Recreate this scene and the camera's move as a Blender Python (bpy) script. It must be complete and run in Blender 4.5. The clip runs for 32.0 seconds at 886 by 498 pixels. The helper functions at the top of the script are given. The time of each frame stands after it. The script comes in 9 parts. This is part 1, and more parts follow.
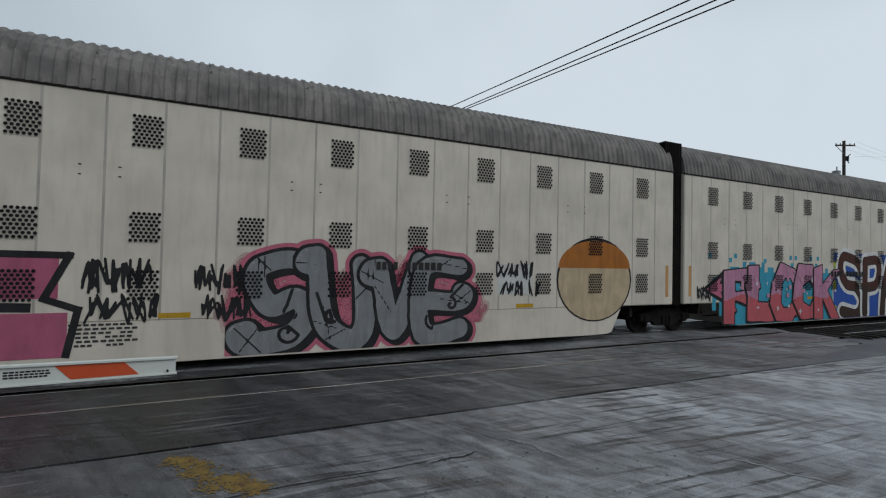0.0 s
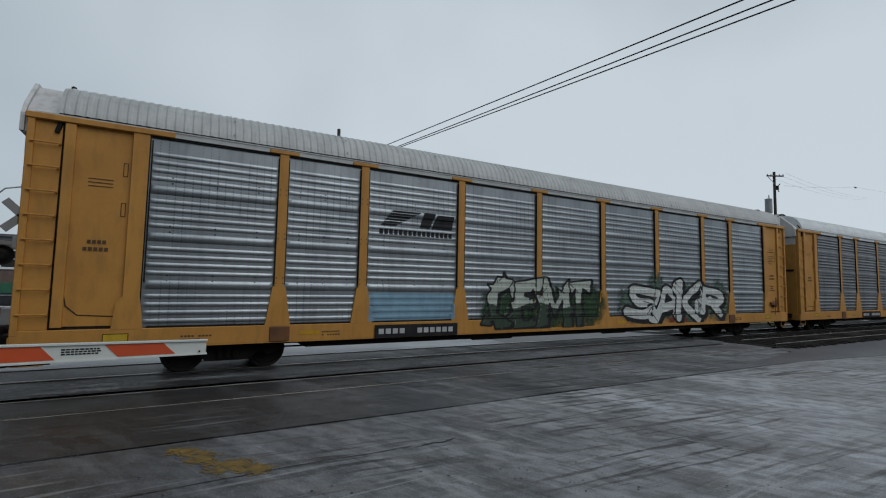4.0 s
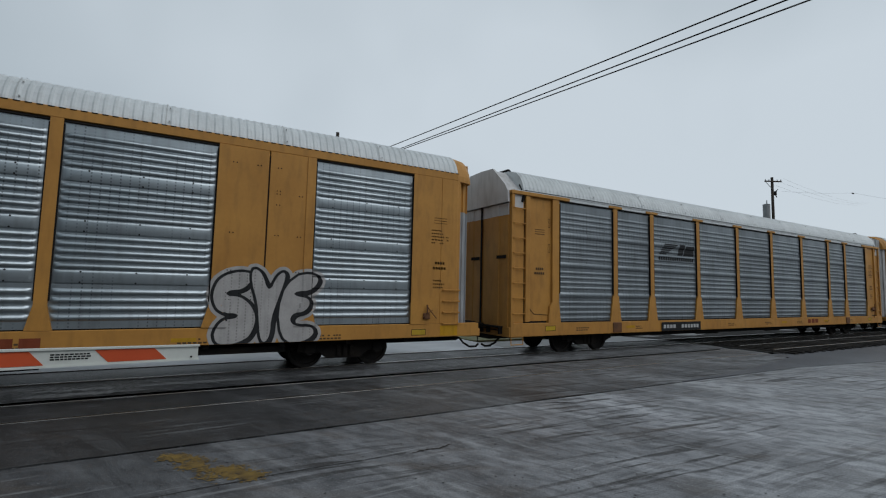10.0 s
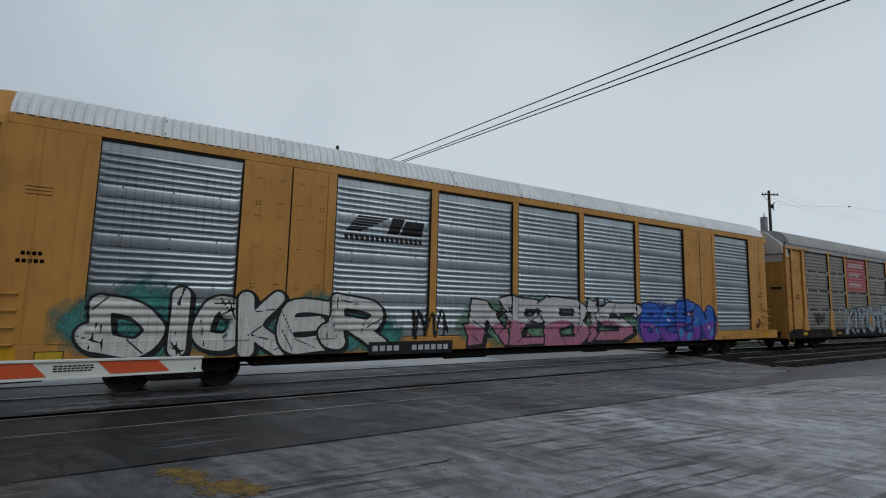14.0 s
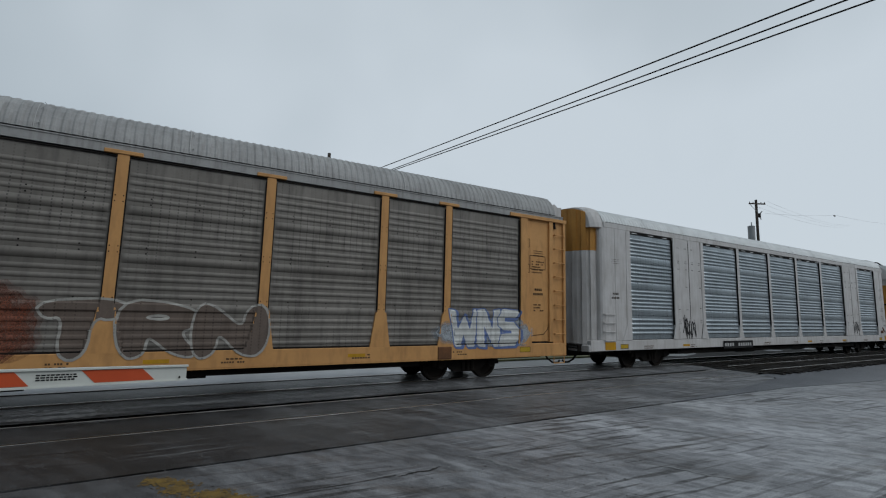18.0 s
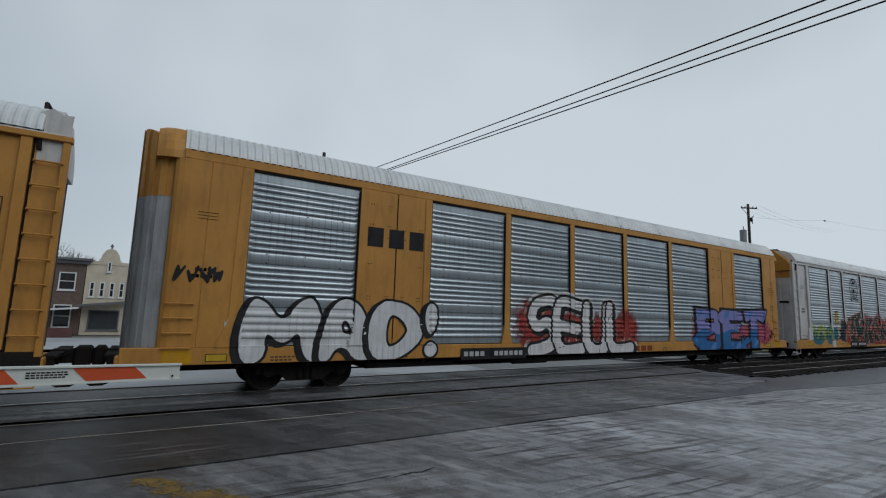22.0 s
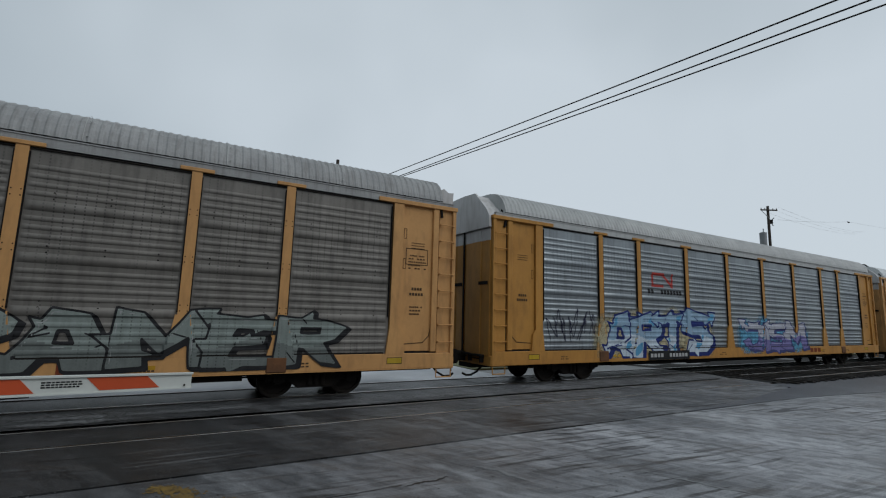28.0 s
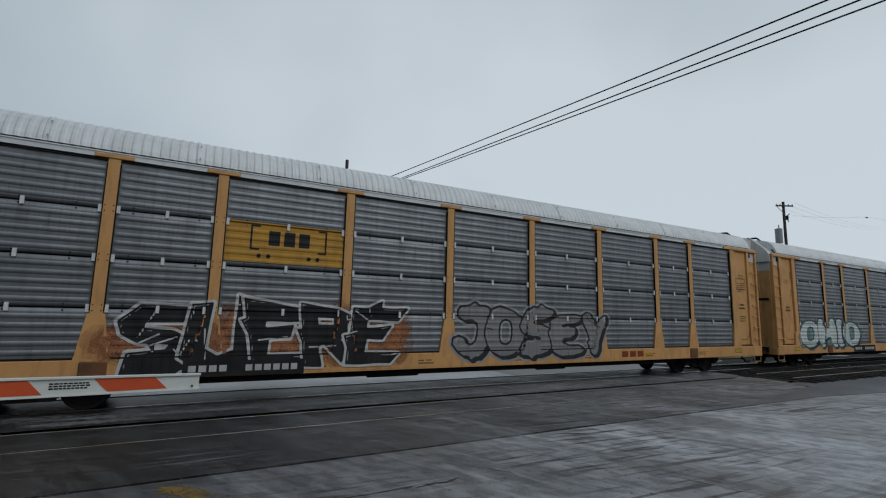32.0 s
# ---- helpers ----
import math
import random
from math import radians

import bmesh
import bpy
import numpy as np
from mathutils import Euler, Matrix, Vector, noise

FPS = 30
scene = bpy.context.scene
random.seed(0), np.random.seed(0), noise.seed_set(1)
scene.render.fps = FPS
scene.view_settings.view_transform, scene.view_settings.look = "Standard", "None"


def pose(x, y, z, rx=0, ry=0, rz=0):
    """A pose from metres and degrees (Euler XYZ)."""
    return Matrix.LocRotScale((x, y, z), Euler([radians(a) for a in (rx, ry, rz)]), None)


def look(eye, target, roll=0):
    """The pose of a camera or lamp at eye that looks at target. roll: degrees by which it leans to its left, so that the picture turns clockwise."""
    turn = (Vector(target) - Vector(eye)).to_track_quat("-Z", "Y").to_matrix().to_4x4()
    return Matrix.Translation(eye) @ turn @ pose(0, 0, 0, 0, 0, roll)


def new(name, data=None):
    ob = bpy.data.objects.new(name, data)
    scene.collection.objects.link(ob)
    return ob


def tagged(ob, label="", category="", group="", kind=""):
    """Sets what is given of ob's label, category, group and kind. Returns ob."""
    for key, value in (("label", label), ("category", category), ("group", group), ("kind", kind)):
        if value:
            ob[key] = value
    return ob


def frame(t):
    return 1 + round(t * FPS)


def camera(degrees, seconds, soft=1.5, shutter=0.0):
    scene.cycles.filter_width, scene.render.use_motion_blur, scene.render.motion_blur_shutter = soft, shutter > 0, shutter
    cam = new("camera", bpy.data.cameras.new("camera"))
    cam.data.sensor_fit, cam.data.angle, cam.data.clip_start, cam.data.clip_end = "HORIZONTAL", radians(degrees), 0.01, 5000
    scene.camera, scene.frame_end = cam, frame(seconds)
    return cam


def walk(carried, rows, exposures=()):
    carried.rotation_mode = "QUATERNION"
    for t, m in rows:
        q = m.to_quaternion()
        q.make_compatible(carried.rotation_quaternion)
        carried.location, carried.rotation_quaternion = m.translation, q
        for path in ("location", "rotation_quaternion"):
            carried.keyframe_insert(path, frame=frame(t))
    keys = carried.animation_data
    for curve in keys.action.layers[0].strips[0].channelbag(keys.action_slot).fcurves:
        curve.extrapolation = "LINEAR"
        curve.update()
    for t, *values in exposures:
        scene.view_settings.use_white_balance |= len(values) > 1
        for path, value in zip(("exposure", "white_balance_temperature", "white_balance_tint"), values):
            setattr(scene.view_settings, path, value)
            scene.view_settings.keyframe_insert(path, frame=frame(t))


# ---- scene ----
def eye_pose(x, y, z, yaw, tilt, roll):
    yw, tl = radians(yaw), radians(tilt)
    ahead = (math.sin(yw) * math.cos(tl), math.cos(yw) * math.cos(tl), math.sin(tl))
    return look((x, y, z), (x + ahead[0], y + ahead[1], z + ahead[2]), roll)


cam = camera(86.735, 32.0, soft=1.15, shutter=0.0)
walk(cam, [
    (0.0, eye_pose(0.543, 0.552, 2.329, 25.18, 1.35, 1.16)),
    (0.5, eye_pose(0.497, 0.429, 2.349, 24.5, 1.91, 1.0)),
    (1.0, eye_pose(0.39, 0.284, 2.306, 24.48, 2.74, 1.06)),
    (1.5, eye_pose(0.263, 0.118, 2.242, 25.95, 3.25, 0.69)),
    (2.0, eye_pose(0.096, -0.066, 2.129, 28.59, 3.46, 0.4)),
    (2.5, eye_pose(-0.01, -0.091, 2.168, 29.61, 3.68, 0.75)),
    (3.0, eye_pose(-0.014, -0.086, 2.128, 29.54, 4.28, 0.83)),
    (3.5, eye_pose(-0.03, -0.046, 2.095, 29.73, 4.45, 0.97)),
    (4.0, eye_pose(-0.03, -0.003, 2.076, 29.8, 4.38, 1.09)),
    (4.5, eye_pose(-0.006, -0.001, 2.052, 29.65, 4.42, 1.05)),
    (6.5, eye_pose(0.047, 0.042, 2.048, 29.92, 4.18, 1.35)),
    (7.0, eye_pose(0.039, 0.037, 2.054, 30.1, 4.23, 1.44)),
    (7.5, eye_pose(0.021, 0.056, 2.058, 30.39, 4.28, 1.54)),
    (8.0, eye_pose(0.028, 0.076, 2.045, 30.16, 4.44, 1.63)),
    (8.5, eye_pose(0.024, 0.101, 2.044, 30.21, 4.55, 1.56)),
    (9.0, eye_pose(0.008, 0.039, 2.051, 30.11, 4.78, 1.32)),
    (9.5, eye_pose(0.016, 0.014, 2.066, 29.91, 4.87, 1.27)),
    (10.0, eye_pose(0.012, 0.009, 2.095, 29.95, 4.81, 1.35)),
    (10.5, eye_pose(0.027, 0.01, 2.084, 29.85, 4.98, 1.09)),
    (11.0, eye_pose(0.009, 0.002, 2.087, 29.67, 5.18, 1.39)),
    (11.5, eye_pose(0.024, 0.023, 2.07, 29.5, 5.49, 1.41)),
    (12.0, eye_pose(0.001, 0.017, 2.071, 29.62, 5.66, 1.4)),
    (12.5, eye_pose(-0.017, 0.013, 2.079, 29.74, 5.84, 1.41)),
    (13.0, eye_pose(-0.022, 0.021, 2.079, 29.83, 6.03, 1.41)),
    (13.5, eye_pose(-0.024, 0.028, 2.085, 29.97, 6.16, 1.4)),
    (14.0, eye_pose(-0.041, 0.028, 2.076, 30.13, 6.41, 1.33)),
    (14.5, eye_pose(-0.047, -0.009, 2.092, 30.19, 6.51, 1.32)),
    (15.0, eye_pose(-0.036, -0.019, 2.088, 30.19, 6.68, 1.25)),
    (15.5, eye_pose(-0.045, -0.012, 2.083, 30.42, 6.87, 1.2)),
    (17.5, eye_pose(-0.062, -0.039, 2.086, 31.22, 7.3, 1.34)),
    (18.0, eye_pose(-0.017, -0.045, 2.091, 31.05, 7.31, 1.4)),
    (18.5, eye_pose(-0.031, -0.054, 2.106, 31.2, 7.27, 1.49)),
    (19.0, eye_pose(-0.029, -0.0, 2.088, 31.68, 7.3, 1.53)),
    (19.5, eye_pose(0.01, 0.003, 2.079, 31.65, 7.34, 1.55)),
    (20.0, eye_pose(-0.022, -0.013, 2.086, 31.81, 7.36, 1.62)),
    (20.5, eye_pose(-0.025, -0.027, 2.084, 31.92, 7.39, 1.6)),
    (21.0, eye_pose(-0.028, -0.022, 2.087, 31.91, 7.37, 1.63)),
    (21.5, eye_pose(-0.018, 0.024, 2.081, 31.97, 7.35, 1.79)),
    (22.0, eye_pose(-0.034, -0.018, 2.083, 31.81, 7.45, 1.87)),
    (22.5, eye_pose(-0.023, -0.006, 2.088, 31.74, 7.51, 1.88)),
    (23.0, eye_pose(-0.021, -0.019, 2.088, 31.68, 7.64, 1.88)),
    (23.5, eye_pose(-0.044, -0.034, 2.103, 31.59, 7.7, 1.93)),
    (24.0, eye_pose(-0.039, -0.035, 2.106, 31.51, 7.78, 1.9)),
    (24.5, eye_pose(-0.029, -0.046, 2.101, 31.29, 7.9, 1.87)),
    (25.0, eye_pose(-0.037, -0.007, 2.102, 31.26, 7.9, 1.99)),
    (25.5, eye_pose(-0.002, 0.023, 2.107, 31.0, 7.85, 2.05)),
    (26.0, eye_pose(0.016, 0.014, 2.101, 30.67, 7.93, 2.05)),
    (26.5, eye_pose(0.014, -0.015, 2.106, 30.41, 7.98, 1.88)),
    (28.5, eye_pose(0.02, -0.012, 2.109, 29.73, 8.02, 1.46)),
    (29.0, eye_pose(0.049, -0.021, 2.121, 29.32, 7.93, 1.37)),
    (29.5, eye_pose(0.027, -0.015, 2.121, 29.44, 7.96, 1.32)),
    (30.0, eye_pose(0.034, -0.041, 2.112, 29.18, 8.06, 1.22)),
    (30.5, eye_pose(0.048, 0.015, 2.106, 29.19, 7.94, 1.24)),
    (31.0, eye_pose(0.062, 0.023, 2.115, 29.05, 7.82, 1.33)),
    (31.5, eye_pose(0.043, 0.021, 2.111, 29.01, 7.86, 1.32)),
    (32.0, eye_pose(0.066, 0.054, 2.105, 28.8, 7.93, 1.33)),
], exposures=((0.0, 0.13), (1.0, 0.13), (2.0, 0.03), (3.0, -0.02), (7.0, 0.02), (8.0, 0.07), (9.0, 0.10), (10.0, 0.0), (32.0, -0.02)))

# ---- sky, sun, exposure ----
SUN_UP, SUN_TURN = 46, 160
world = bpy.data.worlds.new("overcast_sky")
scene.world = world
world.use_nodes = True
wn, wl = world.node_tree.nodes, world.node_tree.links
sky = wn.new("ShaderNodeTexSky")
sky.sky_type, sky.sun_disc = "NISHITA", False
sky.sun_elevation, sky.sun_rotation = radians(SUN_UP), radians(SUN_TURN)
wash = wn.new("ShaderNodeMix")
wash.data_type = "RGBA"
wash.inputs["Factor"].default_value = 0.93
cloud = wn.new("ShaderNodeTexNoise")
cloud.inputs["Scale"].default_value, cloud.inputs["Detail"].default_value = 1.6, 3.0
ramp = wn.new("ShaderNodeValToRGB")
ramp.color_ramp.elements[0].position, ramp.color_ramp.elements[0].color = 0.25, (4.3, 5.1, 5.65, 1)
ramp.color_ramp.elements[1].position, ramp.color_ramp.elements[1].color = 0.85, (7.5, 8.4, 9.15, 1)
geo = wn.new("ShaderNodeTexCoord")
wl.new(geo.outputs["Generated"], cloud.inputs["Vector"])
slant = wn.new("ShaderNodeVectorMath")
slant.operation = "DOT_PRODUCT"
slant.inputs[1].default_value = (0.50, 0.10, -0.16)
wl.new(geo.outputs["Generated"], slant.inputs[0])
both = wn.new("ShaderNodeMath")
both.operation = "ADD"
wl.new(cloud.outputs["Fac"], both.inputs[0])
wl.new(slant.outputs["Value"], both.inputs[1])
wl.new(both.outputs[0], ramp.inputs["Fac"])
wl.new(sky.outputs["Color"], wash.inputs["A"])
wl.new(ramp.outputs["Color"], wash.inputs["B"])
wl.new(wash.outputs["Result"], wn["Background"].inputs["Color"])
wn["Background"].inputs["Strength"].default_value = 0.08
sun = new("sun", bpy.data.lights.new("sun", "SUN"))
sun.data.energy, sun.data.angle, sun.data.color = 0.85, radians(50), (0.98, 0.99, 1.0)
sun.matrix_world = look((0, 0, 30), (-30 * math.sin(radians(SUN_TURN)) / math.tan(radians(SUN_UP)), -30 * math.cos(radians(SUN_TURN)) / math.tan(radians(SUN_UP)), 0))


# ---- materials ----
def mix(nt, fac, a, b, blend="MIX"):
    m = nt.nodes.new("ShaderNodeMix")
    m.data_type, m.blend_type = "RGBA", blend
    for key, v in (("Factor", fac), ("A", a), ("B", b)):
        if isinstance(v, bpy.types.NodeSocket):
            nt.links.new(v, m.inputs[key])
        else:
            m.inputs[key].default_value = v if key == "Factor" else (*v, 1)
    return m.outputs["Result"]


def noise_of(nt, scale, stretch=(1, 1, 1), detail=4, lo=0.35, hi=0.65, turn=0, coord="Object"):
    tc, tm, mp, nz, rr = (nt.nodes.new(k) for k in ("ShaderNodeTexCoord", "ShaderNodeMapping", "ShaderNodeMapping", "ShaderNodeTexNoise", "ShaderNodeMapRange"))
    tm.inputs["Rotation"].default_value = (0, 0, radians(turn))
    mp.inputs["Scale"].default_value = stretch
    nz.inputs["Scale"].default_value, nz.inputs["Detail"].default_value = scale, detail
    rr.inputs["From Min"].default_value, rr.inputs["From Max"].default_value = lo, hi
    nt.links.new(tc.outputs[coord], tm.inputs["Vector"])
    nt.links.new(tm.outputs["Vector"], mp.inputs["Vector"])
    nt.links.new(mp.outputs["Vector"], nz.inputs["Vector"])
    nt.links.new(nz.outputs["Fac"], rr.inputs["Value"])
    return rr.outputs["Result"]


def punched(nt, amount):
    """Upright columns of small punched holes in a pressed sheet."""
    tc, sep = nt.nodes.new("ShaderNodeTexCoord"), nt.nodes.new("ShaderNodeSeparateXYZ")
    nt.links.new(tc.outputs["Object"], sep.inputs[0])

    def calc(op, a, b):
        m = nt.nodes.new("ShaderNodeMath")
        m.operation = op
        for sock, v in zip(m.inputs, (a, b)):
            if isinstance(v, bpy.types.NodeSocket):
                nt.links.new(v, sock)
            else:
                sock.default_value = v
        return m.outputs[0]

    col = calc("LESS_THAN", calc("FRACT", calc("MULTIPLY", sep.outputs["X"], 6.4), 0), 0.16)
    row = calc("LESS_THAN", calc("FRACT", calc("MULTIPLY", sep.outputs["Z"], 15.0), 0), 0.55)
    patch = noise_of(nt, 1.1, (1, 1, 0.6), 2, 0.42, 0.60)
    return calc("MULTIPLY", calc("MULTIPLY", calc("MULTIPLY", col, row), patch), amount)


def material(name, base, rough=0.6, metal=0.0, second=None, spots=1.5, stretch=(1, 1, 1), grain=0.15, bump=0.0, bump_scale=40, dirt=None, dirt_amount=0.5, dirt_stretch=(3, 3, 0.5), turn=0, rough2=None, spec=0.5, holes=0.0, streaks=0.0, vary=0.0):
    """A surface with large stains, fine grain, streaks of dirt and fine relief."""
    m = bpy.data.materials.new(name)
    m.use_nodes = True
    nt = m.node_tree
    b = nt.nodes["Principled BSDF"]
    big = noise_of(nt, spots, stretch, 5, turn=turn)
    second = second or tuple(c * 0.75 for c in base)
    col = mix(nt, big, base, second)
    fine = noise_of(nt, spots * 14, stretch, 3, 0.3, 0.7, turn=turn)
    shade = nt.nodes.new("ShaderNodeMath")
    shade.operation = "MULTIPLY"
    shade.inputs[1].default_value = grain
    nt.links.new(fine, shade.inputs[0])
    col = mix(nt, shade.outputs[0], col, tuple(c * 0.4 for c in base))
    if dirt:
        streak = noise_of(nt, 2.2, dirt_stretch, 6, 0.48, 0.72)
        amt = nt.nodes.new("ShaderNodeMath")
        amt.operation = "MULTIPLY"
        amt.inputs[1].default_value = dirt_amount
        nt.links.new(streak, amt.inputs[0])
        col = mix(nt, amt.outputs[0], col, dirt)
    if holes:
        col = mix(nt, punched(nt, holes), col, tuple(c * 0.22 for c in base))
    if streaks:
        lines = noise_of(nt, 1.1, (0.35, 7.0, 1), 6, 0.50, 0.66, turn=turn)
        k = nt.nodes.new("ShaderNodeMath")
        k.operation = "MULTIPLY"
        k.inputs[1].default_value = streaks
        nt.links.new(lines, k.inputs[0])
        col = mix(nt, k.outputs[0], col, tuple(min(0.6, c * 2.6) for c in base))
    if vary:
        oi, mr = nt.nodes.new("ShaderNodeObjectInfo"), nt.nodes.new("ShaderNodeMapRange")
        nt.links.new(oi.outputs["Random"], mr.inputs["Value"])
        mr.inputs["To Max"].default_value = vary
        col = mix(nt, mr.outputs["Result"], col, tuple(c * 0.5 for c in base))
    nt.links.new(col, b.inputs["Base Color"])
    b.inputs["Metallic"].default_value = metal
    b.inputs["Specular IOR Level"].default_value = spec
    if rough2 is None:
        b.inputs["Roughness"].default_value = rough
    else:
        rr = nt.nodes.new("ShaderNodeMapRange")
        rr.inputs["To Min"].default_value, rr.inputs["To Max"].default_value = rough, rough2
        nt.links.new(big, rr.inputs["Value"])
        nt.links.new(rr.outputs["Result"], b.inputs["Roughness"])
    if bump:
        bp = nt.nodes.new("ShaderNodeBump")
        bp.inputs["Strength"].default_value, bp.inputs["Distance"].default_value = bump, 0.02
        nt.links.new(noise_of(nt, bump_scale, stretch, 3, 0.2, 0.8, turn=turn), bp.inputs["Height"])
        nt.links.new(bp.outputs["Normal"], b.inputs["Normal"])
    return m


YELLOW = material("weathered_yellow_paint", (0.505, 0.245, 0.054), 0.5, second=(0.425, 0.20, 0.045), spots=0.8, dirt=(0.17, 0.085, 0.03), dirt_amount=0.32, dirt_stretch=(2.5, 2.5, 0.7), grain=0.10, rough2=0.65, spec=0.3)
YELLOW_PALE = material("sun_bleached_yellow_paint", (0.60, 0.32, 0.12), 0.55, second=(0.52, 0.27, 0.10), spots=0.8, dirt=(0.18, 0.09, 0.04), dirt_amount=0.38, dirt_stretch=(2.5, 2.5, 0.7), grain=0.10, rough2=0.65, spec=0.3)
OFFWHITE = material("dirty_white_paint", (0.585, 0.575, 0.57), 0.5, second=(0.50, 0.485, 0.475), dirt=(0.22, 0.19, 0.16), dirt_amount=0.35, grain=0.1, spec=0.3)
GREIGE = material("grey_beige_paint", (0.665, 0.605, 0.518), 0.55, second=(0.55, 0.50, 0.425), spots=0.9, dirt=(0.34, 0.30, 0.25), dirt_amount=0.24, grain=0.03, spec=0.3)
GREIGE_SEAM_SHADE = material("seam_shade_paint", (0.46, 0.425, 0.37), 0.6, grain=0.1)
ROOF_WHITE = material("galvanised_roof_sheet", (0.64, 0.665, 0.67), 0.5, 0.12, second=(0.56, 0.585, 0.59), dirt=(0.34, 0.33, 0.31), dirt_amount=0.20, grain=0.10)
ROOF_DULL = material("dusty_roof_sheet", (0.47, 0.475, 0.465), 0.55, 0.1, second=(0.40, 0.405, 0.40), dirt=(0.22, 0.21, 0.20), dirt_amount=0.3, grain=0.10)
ROOF_MID = material("weathered_roof_sheet", (0.37, 0.372, 0.368), 0.6, 0.1, second=(0.30, 0.302, 0.30), dirt=(0.16, 0.15, 0.14), dirt_amount=0.5, dirt_stretch=(5, 2, 0.5), grain=0.2, spec=0.3)
ROOF_GREY = material("grimy_roof_sheet", (0.235, 0.215, 0.20), 0.7, 0.0, second=(0.135, 0.126, 0.12), dirt=(0.06, 0.055, 0.05), dirt_amount=0.7, grain=0.25, spec=0.25)
STEEL = material("galvanised_steel_sheet", (0.465, 0.518, 0.552), 0.36, 0.9, second=(0.36, 0.408, 0.44), spots=0.7, dirt=(0.16, 0.16, 0.155), dirt_amount=0.3, grain=0.10, rough2=0.44, vary=0.35, holes=0.75)
STEEL_BRIGHT = material("bright_steel_sheet", (0.58, 0.635, 0.67), 0.32, 0.92, second=(0.54, 0.585, 0.615), spots=0.7, dirt=(0.22, 0.22, 0.215), dirt_amount=0.25, grain=0.08, rough2=0.42, vary=0.2, holes=0.4)
STEEL_MID = material("weathered_steel_sheet", (0.37, 0.402, 0.42), 0.38, 0.88, second=(0.275, 0.30, 0.32), spots=0.7, dirt=(0.12, 0.118, 0.115), dirt_amount=0.32, grain=0.11, rough2=0.46, vary=0.35, holes=0.8)
STEEL_SOFT = material("flat_blue_grey_steel_sheet", (0.285, 0.315, 0.335), 0.42, 0.88, second=(0.215, 0.238, 0.255), spots=0.7, dirt=(0.11, 0.11, 0.108), dirt_amount=0.32, grain=0.11, rough2=0.50, vary=0.3, holes=0.8)
STEEL_DULL = material("dull_grey_steel_sheet", (0.215, 0.228, 0.242), 0.42, 0.6, second=(0.155, 0.168, 0.178), spots=0.9, dirt=(0.08, 0.078, 0.075), dirt_amount=0.45, grain=0.2, rough2=0.52, vary=0.35, holes=0.3)
STEEL_DARK = material("sooty_steel_sheet", (0.235, 0.218, 0.196), 0.55, 0.25, second=(0.155, 0.142, 0.126), spots=0.9, dirt=(0.05, 0.045, 0.04), dirt_amount=0.55, grain=0.25, vary=0.35, holes=0.85)
BLACK = material("grimy_black_steel", (0.013, 0.012, 0.012), 0.85, 0.0, second=(0.024, 0.02, 0.017), grain=0.3, spec=0.1)
WHEEL = material("wheel_steel", (0.018, 0.016, 0.015), 0.75, 0.0, second=(0.028, 0.022, 0.018), grain=0.3, spec=0.25)
RAIL = material("worn_rail_steel", (0.35, 0.34, 0.33), 0.25, 0.9, second=(0.22, 0.19, 0.16), grain=0.2)
RUSTY = material("rust_brown_sill", (0.20, 0.09, 0.04), 0.7, second=(0.11, 0.055, 0.03), spots=1.5, grain=0.3, dirt=(0.08, 0.04, 0.025), dirt_amount=0.5, spec=0.2)
DOOR_GREY = material("weathered_grey_door_paint", (0.36, 0.375, 0.39), 0.5, second=(0.28, 0.29, 0.30), spots=1.0, dirt=(0.14, 0.13, 0.12), dirt_amount=0.5, grain=0.1, spec=0.35)
INSIDE_SHADE = material("painted_inside_shade", (0.015, 0.015, 0.015), 0.9)
ORANGE = material("red_orange_sheeting", (0.62, 0.10, 0.035), 0.35, second=(0.55, 0.085, 0.03), grain=0.06)
SHEET_WHITE = material("white_sheeting", (0.68, 0.70, 0.66), 0.4, second=(0.60, 0.62, 0.58), grain=0.1)
WOOD_POLE = material("creosoted_wood", (0.06, 0.045, 0.035), 0.85, second=(0.035, 0.028, 0.024), spots=3, stretch=(4, 4, 0.4), grain=0.3, bump=0.4)
SLEEPER = material("black_tarred_sleeper", (0.024, 0.021, 0.018), 0.85, second=(0.014, 0.012, 0.011), spots=3, stretch=(4, 0.5, 4), grain=0.3, bump=0.4, spec=0.2)
PAINT_BLACK = material("black_spray_paint", (0.014, 0.014, 0.015), 0.8, spec=0.15)


